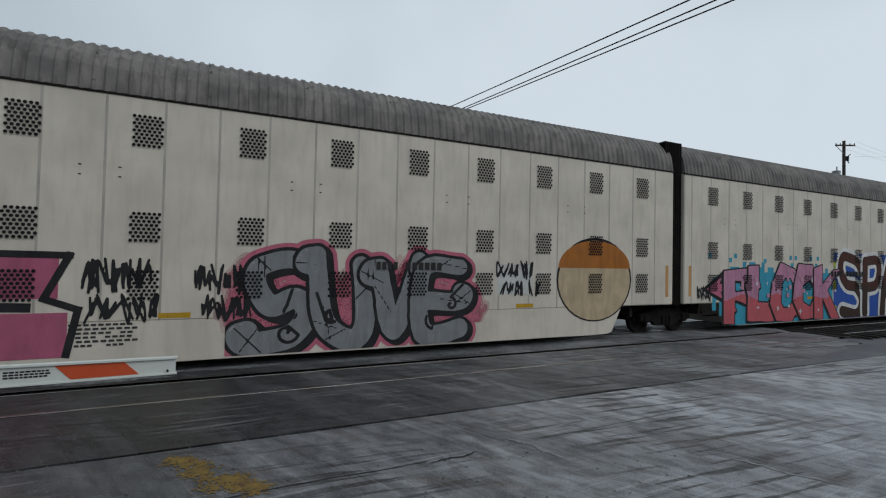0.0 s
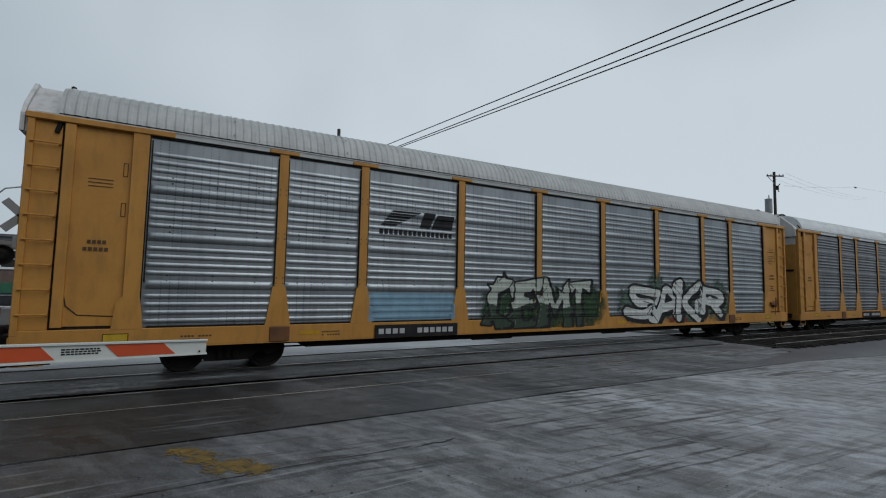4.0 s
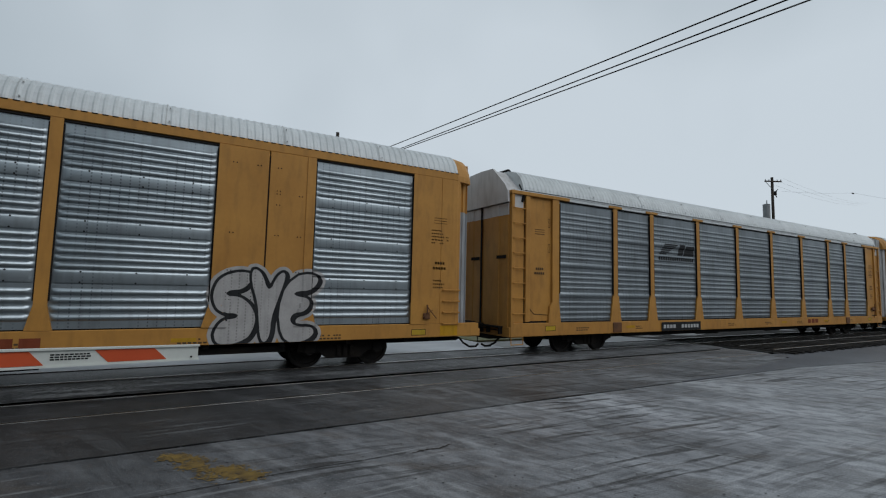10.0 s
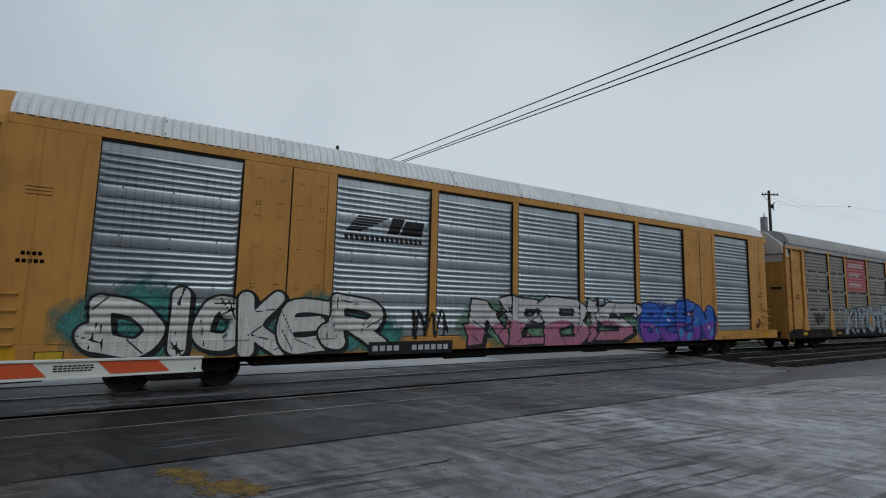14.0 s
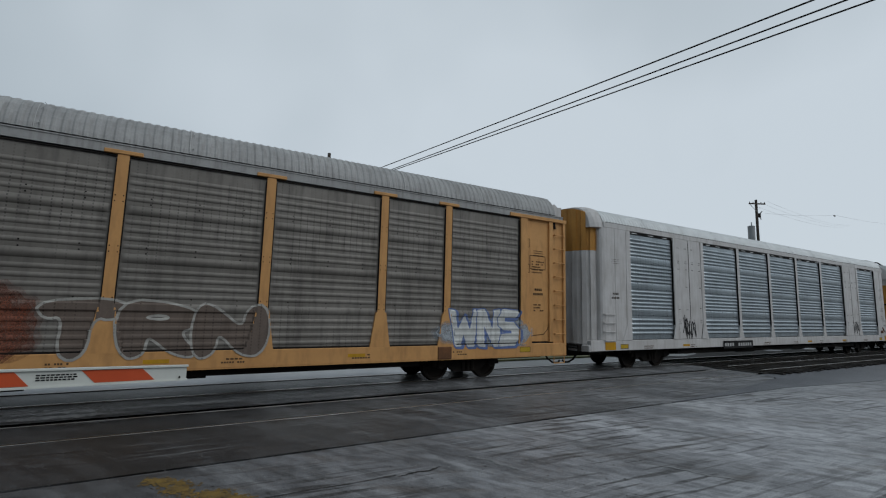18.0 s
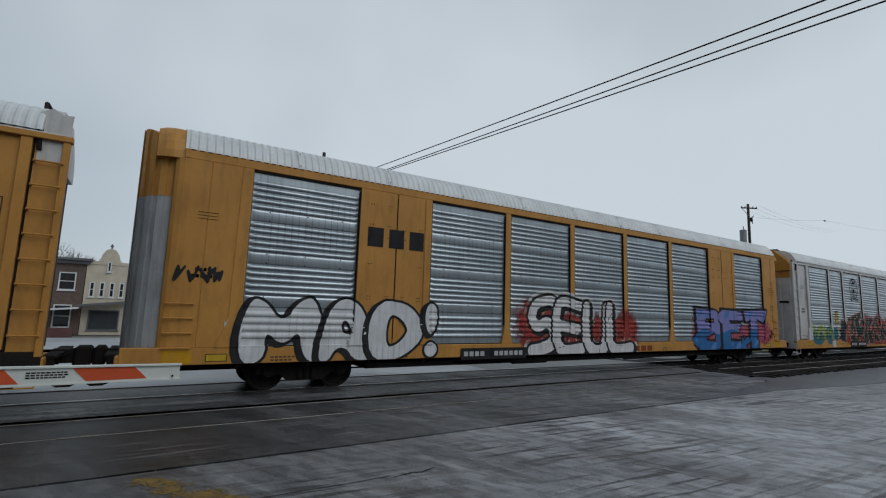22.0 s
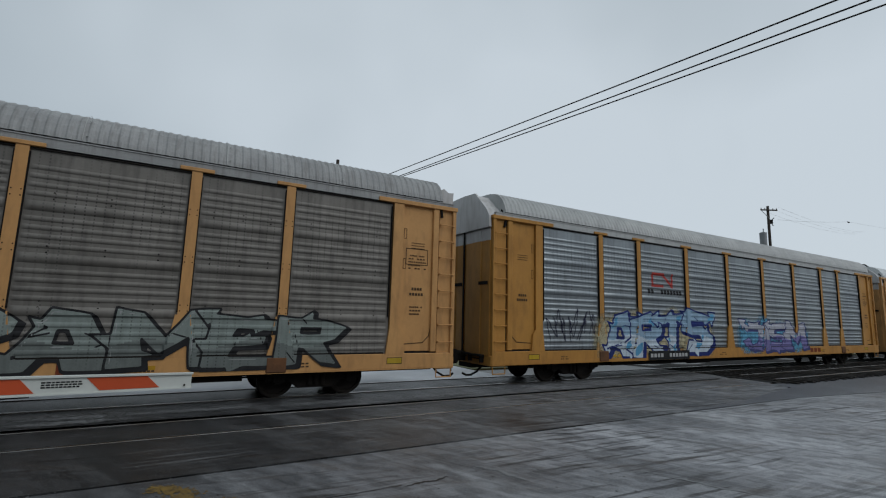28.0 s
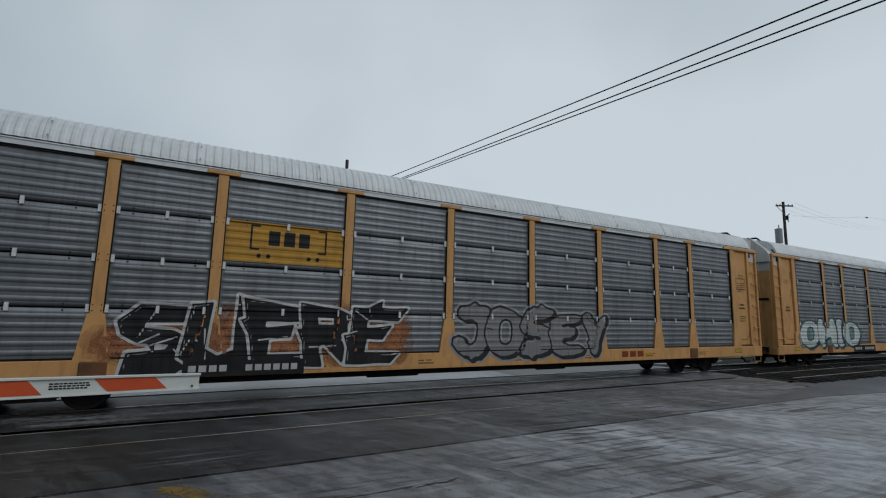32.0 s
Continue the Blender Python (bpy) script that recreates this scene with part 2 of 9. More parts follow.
def asphalt(name, dark, mid, pale, sheen_from, sheen_to):
    """Wet asphalt with drying and the sky's sheen painted in as a paler tone towards +x, with tyre-drawn pale wisps and
    coarse grain.
    """
    m = bpy.data.materials.new(name)
    m.use_nodes = True
    nt = m.node_tree
    b = nt.nodes["Principled BSDF"]

    def calc(op, a, c, clamp=False):
        n = nt.nodes.new("ShaderNodeMath")
        n.operation, n.use_clamp = op, clamp
        for sock, v in zip(n.inputs, (a, c)):
            if isinstance(v, bpy.types.NodeSocket):
                nt.links.new(v, sock)
            else:
                sock.default_value = v
        return n.outputs[0]

    # drying and sky sheen are both put into the colour, paler towards +x
    tc, sep, dry_sheen = nt.nodes.new("ShaderNodeTexCoord"), nt.nodes.new("ShaderNodeSeparateXYZ"), nt.nodes.new("ShaderNodeMapRange")
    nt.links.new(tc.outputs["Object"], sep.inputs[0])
    nt.links.new(sep.outputs["X"], dry_sheen.inputs["Value"])
    dry_sheen.inputs["From Min"].default_value, dry_sheen.inputs["From Max"].default_value = sheen_from, sheen_to
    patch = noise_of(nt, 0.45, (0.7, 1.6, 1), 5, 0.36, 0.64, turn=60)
    # wet is that painted paleness, broken up by random patches
    wet = calc("MULTIPLY", calc("ADD", calc("MULTIPLY", dry_sheen.outputs["Result"], 0.9), 0.1), calc("ADD", calc("MULTIPLY", patch, 0.6), 0.4), True)
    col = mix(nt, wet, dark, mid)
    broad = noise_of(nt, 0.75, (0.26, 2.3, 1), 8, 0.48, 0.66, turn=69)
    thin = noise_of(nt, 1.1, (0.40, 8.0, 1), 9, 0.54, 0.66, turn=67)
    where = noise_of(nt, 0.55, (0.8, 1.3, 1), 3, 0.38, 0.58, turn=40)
    wisps = calc("MULTIPLY", calc("ADD", calc("MULTIPLY", broad, 0.55), calc("MULTIPLY", thin, 0.22), True), calc("MULTIPLY", calc("ADD", calc("MULTIPLY", where, 0.8), 0.12), calc("ADD", calc("MULTIPLY", dry_sheen.outputs["Result"], 0.7), 0.3)), True)
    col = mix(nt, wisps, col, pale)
    damp = noise_of(nt, 0.8, (0.35, 2.6, 1), 7, 0.54, 0.70, turn=66)
    col = mix(nt, calc("MULTIPLY", damp, 0.48), col, tuple(c * 0.7 for c in dark))
    mottle = noise_of(nt, 3.6, (0.8, 1.4, 1), 10, 0.44, 0.60, turn=60)
    col = mix(nt, calc("MULTIPLY", mottle, 0.45), col, tuple(c * 0.6 for c in dark))
    # broken dark and pale scars drawn along the rails, thickest on the middle of the road
    scar = calc("MULTIPLY", noise_of(nt, 1.9, (0.30, 4.2, 1), 9, 0.535, 0.60, turn=4), noise_of(nt, 0.33, (0.8, 1.5, 1), 3, 0.42, 0.56, turn=10))
    col = mix(nt, calc("MULTIPLY", scar, 0.85), col, (dark[0] * 0.75, dark[1] * 0.66, dark[2] * 0.60))
    dash = calc("MULTIPLY", noise_of(nt, 2.3, (0.22, 5.5, 1), 8, 0.57, 0.62, turn=-3), noise_of(nt, 0.5, (0.8, 1.5, 1), 3, 0.46, 0.60, turn=25))
    col = mix(nt, calc("MULTIPLY", dash, 0.28), col, pale)
    fine = noise_of(nt, 2.4, (0.30, 9.0, 1), 9, 0.50, 0.64, turn=68)
    col = mix(nt, calc("MULTIPLY", calc("MULTIPLY", fine, dry_sheen.outputs["Result"]), 0.22), col, pale)
    rust = noise_of(nt, 1.7, (0.5, 1.6, 1), 7, 0.56, 0.70, turn=30)
    col = mix(nt, calc("MULTIPLY", rust, 0.4), col, (dark[0] * 2.6, dark[1] * 1.9, dark[2] * 1.3))
    speck = noise_of(nt, 55, (1, 1, 1), 3, 0.40, 0.66)
    col = mix(nt, calc("MULTIPLY", speck, 0.42), col, tuple(c * 0.35 for c in dark))
    chips = noise_of(nt, 38, (1, 1, 1), 2, 0.63, 0.74)
    col = mix(nt, calc("MULTIPLY", chips, 0.45), col, tuple(min(0.5, c * 1.25) for c in pale))
    nt.links.new(col, b.inputs["Base Color"])
    rr = nt.nodes.new("ShaderNodeMapRange")
    rr.inputs["To Min"].default_value, rr.inputs["To Max"].default_value = 0.30, 0.68
    nt.links.new(calc("ADD", wisps, calc("MULTIPLY", wet, 0.5), True), rr.inputs["Value"])
    nt.links.new(rr.outputs["Result"], b.inputs["Roughness"])
    b.inputs["Specular IOR Level"].default_value = 0.22
    bp = nt.nodes.new("ShaderNodeBump")
    bp.inputs["Strength"].default_value, bp.inputs["Distance"].default_value = 0.35, 0.012
    nt.links.new(noise_of(nt, 75, (1, 1, 1), 3, 0.2, 0.8), bp.inputs["Height"])
    nt.links.new(bp.outputs["Normal"], b.inputs["Normal"])
    return m


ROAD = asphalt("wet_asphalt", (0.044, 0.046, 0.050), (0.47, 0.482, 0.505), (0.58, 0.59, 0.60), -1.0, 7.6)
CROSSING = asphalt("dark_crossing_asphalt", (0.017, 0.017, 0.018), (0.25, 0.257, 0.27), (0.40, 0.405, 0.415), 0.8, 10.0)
FAR_ROAD = material("pale_wet_street", (0.50, 0.52, 0.55), 0.3, second=(0.36, 0.375, 0.40), spots=0.3, grain=0.2, rough2=0.5)
GRASS = material("winter_grass", (0.20, 0.20, 0.10), 0.9, second=(0.13, 0.14, 0.06), spots=1.2, grain=0.5, bump=0.8, bump_scale=25)
TAR = material("tar", (0.012, 0.012, 0.013), 0.45)
STREAK = material("dry_streak", (0.28, 0.285, 0.29), 0.5, second=(0.17, 0.173, 0.178), spots=7, grain=0.5, bump=0.3, bump_scale=50)
ROAD_YELLOW = material("worn_yellow_road_paint", (0.25, 0.155, 0.03), 0.7, second=(0.12, 0.075, 0.025), spots=8, grain=0.4)
APRON = material("dark_wet_asphalt_apron", (0.075, 0.079, 0.09), 0.42, second=(0.12, 0.125, 0.138), spots=0.7, grain=0.35, bump=0.3, bump_scale=60)
BALLAST = material("wet_ballast_stone", (0.020, 0.019, 0.0185), 0.85, second=(0.048, 0.045, 0.042), spots=5, grain=0.5, bump=1.0, bump_scale=12, spec=0.15)
GALV = material("galvanised_metal", (0.30, 0.31, 0.32), 0.5, 0.5, second=(0.22, 0.23, 0.24), grain=0.15)
CONCRETE = material("concrete", (0.32, 0.31, 0.29), 0.85, second=(0.24, 0.23, 0.22), grain=0.3, bump=0.3)
BRICK = material("brown_brick", (0.15, 0.105, 0.085), 0.85, second=(0.105, 0.075, 0.062), spots=3, grain=0.5, bump=0.3)
CREAM = material("cream_stucco", (0.55, 0.49, 0.38), 0.8, second=(0.46, 0.40, 0.31), grain=0.15)
CLAP_GREY = material("grey_clapboard", (0.46, 0.47, 0.48), 0.7, second=(0.38, 0.39, 0.40), stretch=(0.3, 0.3, 6), grain=0.25)
CLAP_WHITE = material("white_clapboard", (0.62, 0.64, 0.66), 0.65, second=(0.52, 0.54, 0.56), stretch=(0.3, 0.3, 6), grain=0.2)
STONE_DARK = material("dark_stone", (0.15, 0.14, 0.135), 0.85, second=(0.10, 0.095, 0.09), spots=2, grain=0.5, bump=0.5)
TRIM_WHITE = material("white_trim_paint", (0.66, 0.67, 0.67), 0.55, second=(0.56, 0.57, 0.57))
TRIM_GREY = material("dark_grey_trim", (0.13, 0.13, 0.135), 0.6, second=(0.09, 0.09, 0.095))
SIGN_GREEN = material("green_sign_paint", (0.02, 0.11, 0.06), 0.45)
MAROON = material("dark_red_masonry", (0.11, 0.04, 0.04), 0.7)
ROOF_BROWN = material("brown_shingle", (0.14, 0.10, 0.085), 0.9, second=(0.10, 0.075, 0.065), spots=4, grain=0.4, bump=0.4)
ROOF_PALE = material("pale_slate_roof", (0.40, 0.41, 0.42), 0.7, second=(0.32, 0.33, 0.34), spots=2, grain=0.3)
GLASS_DARK = material("window_glass", (0.02, 0.024, 0.028), 0.08, second=(0.03, 0.034, 0.038))
CAR_WHITE = material("white_car_paint", (0.66, 0.67, 0.68), 0.25, second=(0.60, 0.61, 0.62), grain=0.03)
CAR_SILVER = material("silver_car_paint", (0.50, 0.52, 0.55), 0.25, 0.3, second=(0.45, 0.47, 0.50), grain=0.03)
LAMP_RED = material("lit_red_lens", (0.5, 0.02, 0.01), 0.3)
LAMP_RED.node_tree.nodes["Principled BSDF"].inputs["Emission Color"].default_value = (1.0, 0.06, 0.02, 1)
LAMP_RED.node_tree.nodes["Principled BSDF"].inputs["Emission Strength"].default_value = 2.0
TARP_ORANGE = material("orange_tarpaulin", (0.60, 0.12, 0.03), 0.6, second=(0.48, 0.09, 0.025), spots=8, grain=0.2, bump=0.5)
TWIG = material("bare_twigs", (0.10, 0.09, 0.085), 0.9, second=(0.065, 0.06, 0.056))
GROUND = material("wet_winter_ground", (0.16, 0.16, 0.15), 0.55, second=(0.24, 0.25, 0.26), spots=0.12, grain=0.2)


# ---- mesh tools ----
def box(bm, x0, x1, y0, y1, z0, z1, bevel=0.0):
    r = bmesh.ops.create_cube(bm, size=1, matrix=Matrix.LocRotScale(((x0 + x1) / 2, (y0 + y1) / 2, (z0 + z1) / 2), None, (abs(x1 - x0), abs(y1 - y0), abs(z1 - z0))))
    if bevel:
        bmesh.ops.bevel(bm, geom=list({e for v in r["verts"] for e in v.link_edges}), offset=bevel, segments=1, affect="EDGES")
    return r["verts"]


def rod(bm, a, b, r, n=8, r2=None):
    a, b = Vector(a), Vector(b)
    d = b - a
    m = Matrix.Translation((a + b) / 2) @ d.to_track_quat("Z", "Y").to_matrix().to_4x4()
    bmesh.ops.create_cone(bm, cap_ends=True, segments=n, radius1=r, radius2=r if r2 is None else r2, depth=d.length, matrix=m)


def prism(bm, pts, y0, y1):
    """An upright plate with outline pts (x, z) from depth y0 to y1."""
    f = [bm.verts.new((x, y0, z)) for x, z in pts]
    b = [bm.verts.new((x, y1, z)) for x, z in pts]
    bm.faces.new(f)
    bm.faces.new(b[::-1])
    for i in range(len(pts)):
        j = (i + 1) % len(pts)
        bm.faces.new((f[j], f[i], b[i], b[j]))


def finish(name, bm, mat, smooth=False):
    bmesh.ops.recalc_face_normals(bm, faces=bm.faces)
    me = bpy.data.meshes.new(name)
    bm.to_mesh(me)
    bm.free()
    me.materials.append(mat)
    if smooth:
        me.shade_smooth()
    return me


def part(name, bm, mat, parent, label="", at=None, smooth=False):
    """Links a bmesh (or a finished mesh) as one mesh object under a thing or a part."""
    me = bm if isinstance(bm, bpy.types.Mesh) else finish(name, bm, mat, smooth)
    ob = new(name, me)
    ob.parent = parent
    if at is not None:
        ob.matrix_basis = at
    return tagged(ob, label)


def empty(name, m, label, category, group="", kind=""):
    ob = new(name)
    ob.matrix_basis = m
    return tagged(ob, label, category, group, kind)


def solid(name, bm, mat, label="", category="", group="", kind="", smooth=False):
    return tagged(new(name, finish(name, bm, mat, smooth)), label, category, group, kind)


# ---- plan ----
SIDE = 11.05           # near face of the train
PITCH = 28.6           # car to car
RAIL_TOP = 0.09


def train_x(t):
    """Where the middle of the first yellow car stands at t."""
    return 50.811 - 17.0108 * t - 0.013182 * t * t

# the three cables over the crossing: far end, near end
WIRES = (((8.14, 45.0, 10.85), (16.28, -22.0, 9.37)), ((8.59, 45.0, 10.69), (17.03, -22.0, 9.51)), ((8.81, 45.0, 10.86), (17.64, -22.0, 9.39)))


# ---- ground ----
def sheet(name, pts, z, mat, label, category, depth=0.15, slope=None):
    bm = bmesh.new()
    top = [bm.verts.new((x, y, z + (slope(y) if slope else 0))) for x, y in pts]
    low = [bm.verts.new((v.co.x, v.co.y, v.co.z - depth)) for v in top]
    bm.faces.new(top)
    for i in range(len(pts)):
        j = (i + 1) % len(pts)
        bm.faces.new((top[j], top[i], low[i], low[j]))
    return solid(name, bm, mat, label, category, kind="structure")


def lie(y):
    """Height of the ground across the tracks and down to the far street."""
    return float(np.interp(y, [-900, 9.6, 11.4, 13.8, 16.0, 18.0, 46.0, 900], [0, 0, 0.05, 0.05, 0.0, -0.02, -0.95, -0.95]))


bm = bmesh.new()
ys = [-900, -60, 0, 7, 9.6, 11.4, 13.8, 16.0, 18.0, 46.0, 80, 200, 900]
grid = [[bm.verts.new((x, y, lie(y) - 0.05)) for x in (-900, -80, -20, 0, 15, 20, 40, 120, 900)] for y in ys]
for a, b in zip(grid, grid[1:]):
    for i in range(len(a) - 1):
        bm.faces.new((a[i], a[i + 1], b[i + 1], b[i]))
solid("ground", bm, GROUND, "wet bare winter ground with pale slush", "ground", kind="structure")
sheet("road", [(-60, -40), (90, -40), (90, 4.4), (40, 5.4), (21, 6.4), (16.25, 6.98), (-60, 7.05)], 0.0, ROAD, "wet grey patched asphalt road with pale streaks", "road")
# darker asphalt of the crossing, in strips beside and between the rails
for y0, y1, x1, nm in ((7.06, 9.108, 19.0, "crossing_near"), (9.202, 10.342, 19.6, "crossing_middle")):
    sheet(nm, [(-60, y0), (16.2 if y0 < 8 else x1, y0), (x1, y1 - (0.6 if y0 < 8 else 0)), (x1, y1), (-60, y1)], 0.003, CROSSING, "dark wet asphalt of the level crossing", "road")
bm = bmesh.new()
for y0, y1 in ((10.43, 11.76), (11.90, 13.20)):
    rows = [y for y in (11.4, 13.8) if y0 <= y <= y1]
    rows = sorted({y0, y1, *rows})
    v = [[bm.verts.new((x, y, lie(y) + 0.02)) for x in (-60, 18.8)] for y in rows]
    for a, b in zip(v, v[1:]):
        bm.faces.new((a[0], a[1], b[1], b[0]))
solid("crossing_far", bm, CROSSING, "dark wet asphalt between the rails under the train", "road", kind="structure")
bm = bmesh.new()
rows = [13.36, 13.8, 16.0, 18.0, 46.0]
v = [[bm.verts.new((x, y, lie(y) + 0.012)) for x in (-60, 9 + 0.1 * y)] for y in rows]
for a, b in zip(v, v[1:]):
    bm.faces.new((a[0], a[1], b[1], b[0]))
solid("far_road", bm, FAR_ROAD, "pale wet street beyond the tracks", "road", kind="structure")
sheet("far_road_edge", [(-40, 46), (16, 46), (16, 46.4), (-40, 46.4)], 0.012, FAR_ROAD, "pale wet street beyond the tracks", "road", 0.1, lie)
sheet("grass_verge", [(10.8, 16.0), (120, 16.0), (120, 30), (12.4, 30)], 0.02, GRASS, "strip of dull winter grass", "grass", 0.1, lie)
sheet("apron", [(10.8, 7.06), (16.3, 6.99), (21, 6.43), (40, 5.43), (90, 4.43), (90, 8.7), (40, 8.75), (24, 8.82), (19.05, 8.95), (18.6, 8.2), (14.5, 7.45)], 0.006, APRON, "smooth dark wet asphalt beside the ballast", "road")
# ballast bed to the right of the crossing
bm = bmesh.new()
rng = random.Random(5)
prof = [(6.9, -0.12), (8.0, -0.10), (8.7, -0.04), (9.0, 0.04), (10.6, 0.04), (11.3, 0.0), (11.6, 0.02), (14.0, 0.02), (15.2, -0.03), (16.6, -0.06)]
cols = [19.4 + k * 1.5 for k in range(70)]
v = [[bm.verts.new((x + rng.uniform(-0.2, 0.2), y - (0.8 if y < 8 and x > 22 else 0), z + rng.uniform(-0.015, 0.015))) for x in cols] for y, z in prof]
for a, b in zip(v, v[1:]):
    for i in range(len(cols) - 1):
        bm.faces.new((a[i], a[i + 1], b[i + 1], b[i]))
solid("ballast", bm, BALLAST, "dark wet crushed-stone ballast", "ballast", kind="structure")
# loose ballast stones that stand up from the bed
bm = bmesh.new()
for _ in range(3800):
    x = 19.6 + 36 * rng.random() ** 1.6
    y = rng.uniform(8.75, 11.5)
    s = rng.uniform(0.025, 0.06)
    m = Matrix.Translation((x, y, 0.02)) @ Euler([rng.uniform(0, 6) for _ in range(3)]).to_matrix().to_4x4() @ Matrix.Diagonal((s, s * 0.8, s * 0.6, 1))
    c = [bm.verts.new(m @ Vector(p)) for p in ((1, 0, 0), (-1, 0, 0), (0, 1, 0), (0, -1, 0), (0, 0, 1), (0, 0, -1))]
    for a, b, d in ((0, 2, 4), (2, 1, 4), (1, 3, 4), (3, 0, 4), (2, 0, 5), (1, 2, 5), (3, 1, 5), (0, 3, 5)):
        bm.faces.new((c[a], c[b], c[d]))
solid("ballast_stones", bm, BALLAST, "loose dark wet ballast stones", "stones", kind="stuff")


def rail_line(name, y, z, x0, x1, label):
    """A steel rail with head, web and foot."""
    bm = bmesh.new()
    prof = [(-0.07, -0.16), (0.07, -0.16), (0.07, -0.145), (0.012, -0.125), (0.012, -0.04), (0.036, -0.03), (0.036, -0.006), (0.03, 0.0), (-0.03, 0.0), (-0.036, -0.006), (-0.036, -0.03), (-0.012, -0.04), (-0.012, -0.125), (-0.07, -0.145)]
    a = [bm.verts.new((x0, y + p, z + q)) for p, q in prof]
    b = [bm.verts.new((x1, y + p, z + q)) for p, q in prof]
    for i in range(len(prof)):
        j = (i + 1) % len(prof)
        bm.faces.new((a[i], a[j], b[j], b[i]))
    bm.faces.new(a[::-1])
    bm.faces.new(b)
    tagged(new(name, finish(name, bm, RAIL)), label, "rail", "rails of the crossing")


for y in (11.83, 13.27):
    rail_line("rail", y, RAIL_TOP, -700, 720, "worn steel rail under the train")
for y in (9.155, 10.385):
    rail_line("rail", y, 0.012, -60, 19.6, "worn steel rail set flush in the asphalt")
    rail_line("rail", y, 0.13, 19.6, 200, "wet steel rail on dark ballast")


def tie_mesh():
    bm = bmesh.new()
    box(bm, -0.115, 0.115, -1.25, 1.25, -0.10, 0.075, 0.015)
    return finish("sleeper", bm, SLEEPER)


tie = tie_mesh()
for k in range(80):
    ob = new("sleeper", tie)
    ob.matrix_basis = pose(19.9 + k * 0.55, 9.77 + 0.04 * math.sin(k * 2.3), -0.01 + 0.012 * math.sin(k), 0, 0, 1.2 * math.sin(k * 1.7))
    tagged(ob, "dark wet wooden sleeper in the ballast", "sleeper", "sleepers of the near track")


# worn markings, cracks, seams and streaks on the road
def ragged(name, x0, y0, x1, y1, w, mat, label, seed, z=0.006, n=26, taper=True):
    """A crack or smear with uneven edges from one point to another."""
    rng = random.Random(seed)
    bm = bmesh.new()
    d = Vector((x1 - x0, y1 - y0))
    nrm = Vector((-d.y, d.x)).normalized()
    prev, off = None, 0.0
    for k in range(n + 1):
        t = k / n
        off += rng.uniform(-1, 1) * w * 0.35
        ww = w * rng.uniform(0.5, 1.2) * (math.sin(math.pi * (0.05 + 0.9 * t)) if taper else 1)
        c = Vector((x0, y0)) + d * t + nrm * off
        ground = lie(c.y) + 0.02 if c.y > 10.45 else 0.0
        cur = [bm.verts.new((*(c + nrm * ww / 2), z + ground)), bm.verts.new((*(c - nrm * ww / 2), z + ground))]
        if prev:
            bm.faces.new((prev[0], prev[1], cur[1], cur[0]))
        prev = cur
    bmesh.ops.recalc_face_normals(bm, faces=bm.faces)
    if sum(f.normal.z for f in bm.faces) < 0:
        bmesh.ops.reverse_faces(bm, faces=bm.faces)
    solid(name, bm, mat, label, "road mark", kind="structure")


ragged("crack", 2.74, 5.50, 3.44, 5.58, 0.05, TAR, "open crack in the asphalt", 1)
ragged("crack", -3.0, 5.42, 2.74, 5.52, 0.022, TAR, "long seam crack across the road", 2, n=60, taper=False)
ragged("crack", 3.5, 5.6, 9.0, 5.75, 0.014, TAR, "fine crack in the asphalt", 3, n=50)
for i, (xa, xb) in enumerate(((-12, -7.2), (-6.4, -4.0), (-3.1, -1.6), (-0.9, 0.7), (1.3, 2.6), (3.4, 4.1), (5.6, 7.4))):
    ragged("seam", xa, 7.055, xb, 7.05, 0.02, TAR, "broken tarred seam along the crossing", 44 + i, 0.007, 24)
ragged("seam", 3.2, 10.0, 4.6, 8.6, 0.05, TAR, "short dark joint between the rails", 5, 0.008)
ragged("crack", 6.2, 6.86, 6.75, 6.6, 0.05, TAR, "short dark crack", 6)
for i, (x0, y0, x1, y1, w) in enumerate([(3.95, 5.78, 4.40, 5.05, 0.10), (6.05, 4.6, 6.6, 3.3, 0.07), (7.6, 6.3, 8.6, 4.4, 0.08), (2.2, 9.12, 3.1, 9.0, 0.05)]):
    ragged("streak", x0, y0, x1, y1, w, STREAK, "pale dried streak on wet asphalt", 20 + i, 0.0055)
rng = random.Random(78)
# specks of pale slush beside the near rail
bm = bmesh.new()
for cx0, cy0, sx in ((-2.6, 11.3, 0.9), (-1.0, 11.05, 0.8), (-1.2, 10.70, 0.5), (1.0, 11.0, 0.5), (3.4, 10.9, 0.7), (6.6, 10.8, 1.0)):
    for i in range(420):
        cx, cy = cx0 + rng.gauss(0, sx), cy0 + rng.gauss(0, 0.07)
        q = rng.uniform(0.008, 0.03)
        z = (lie(cy) + 0.02 if cy > 10.45 else 0.0) + 0.0058 + i * 2e-6
        bm.faces.new([bm.verts.new((cx + q * rng.uniform(1.2, 2.6) * math.cos(a), cy + q * 0.7 * math.sin(a), z)) for a in (0, 1.2, 2.4, 3.6, 4.9)])
solid("slush", bm, STREAK, "specks of pale slush on wet asphalt", "slush", kind="stuff")
rng = random.Random(77)
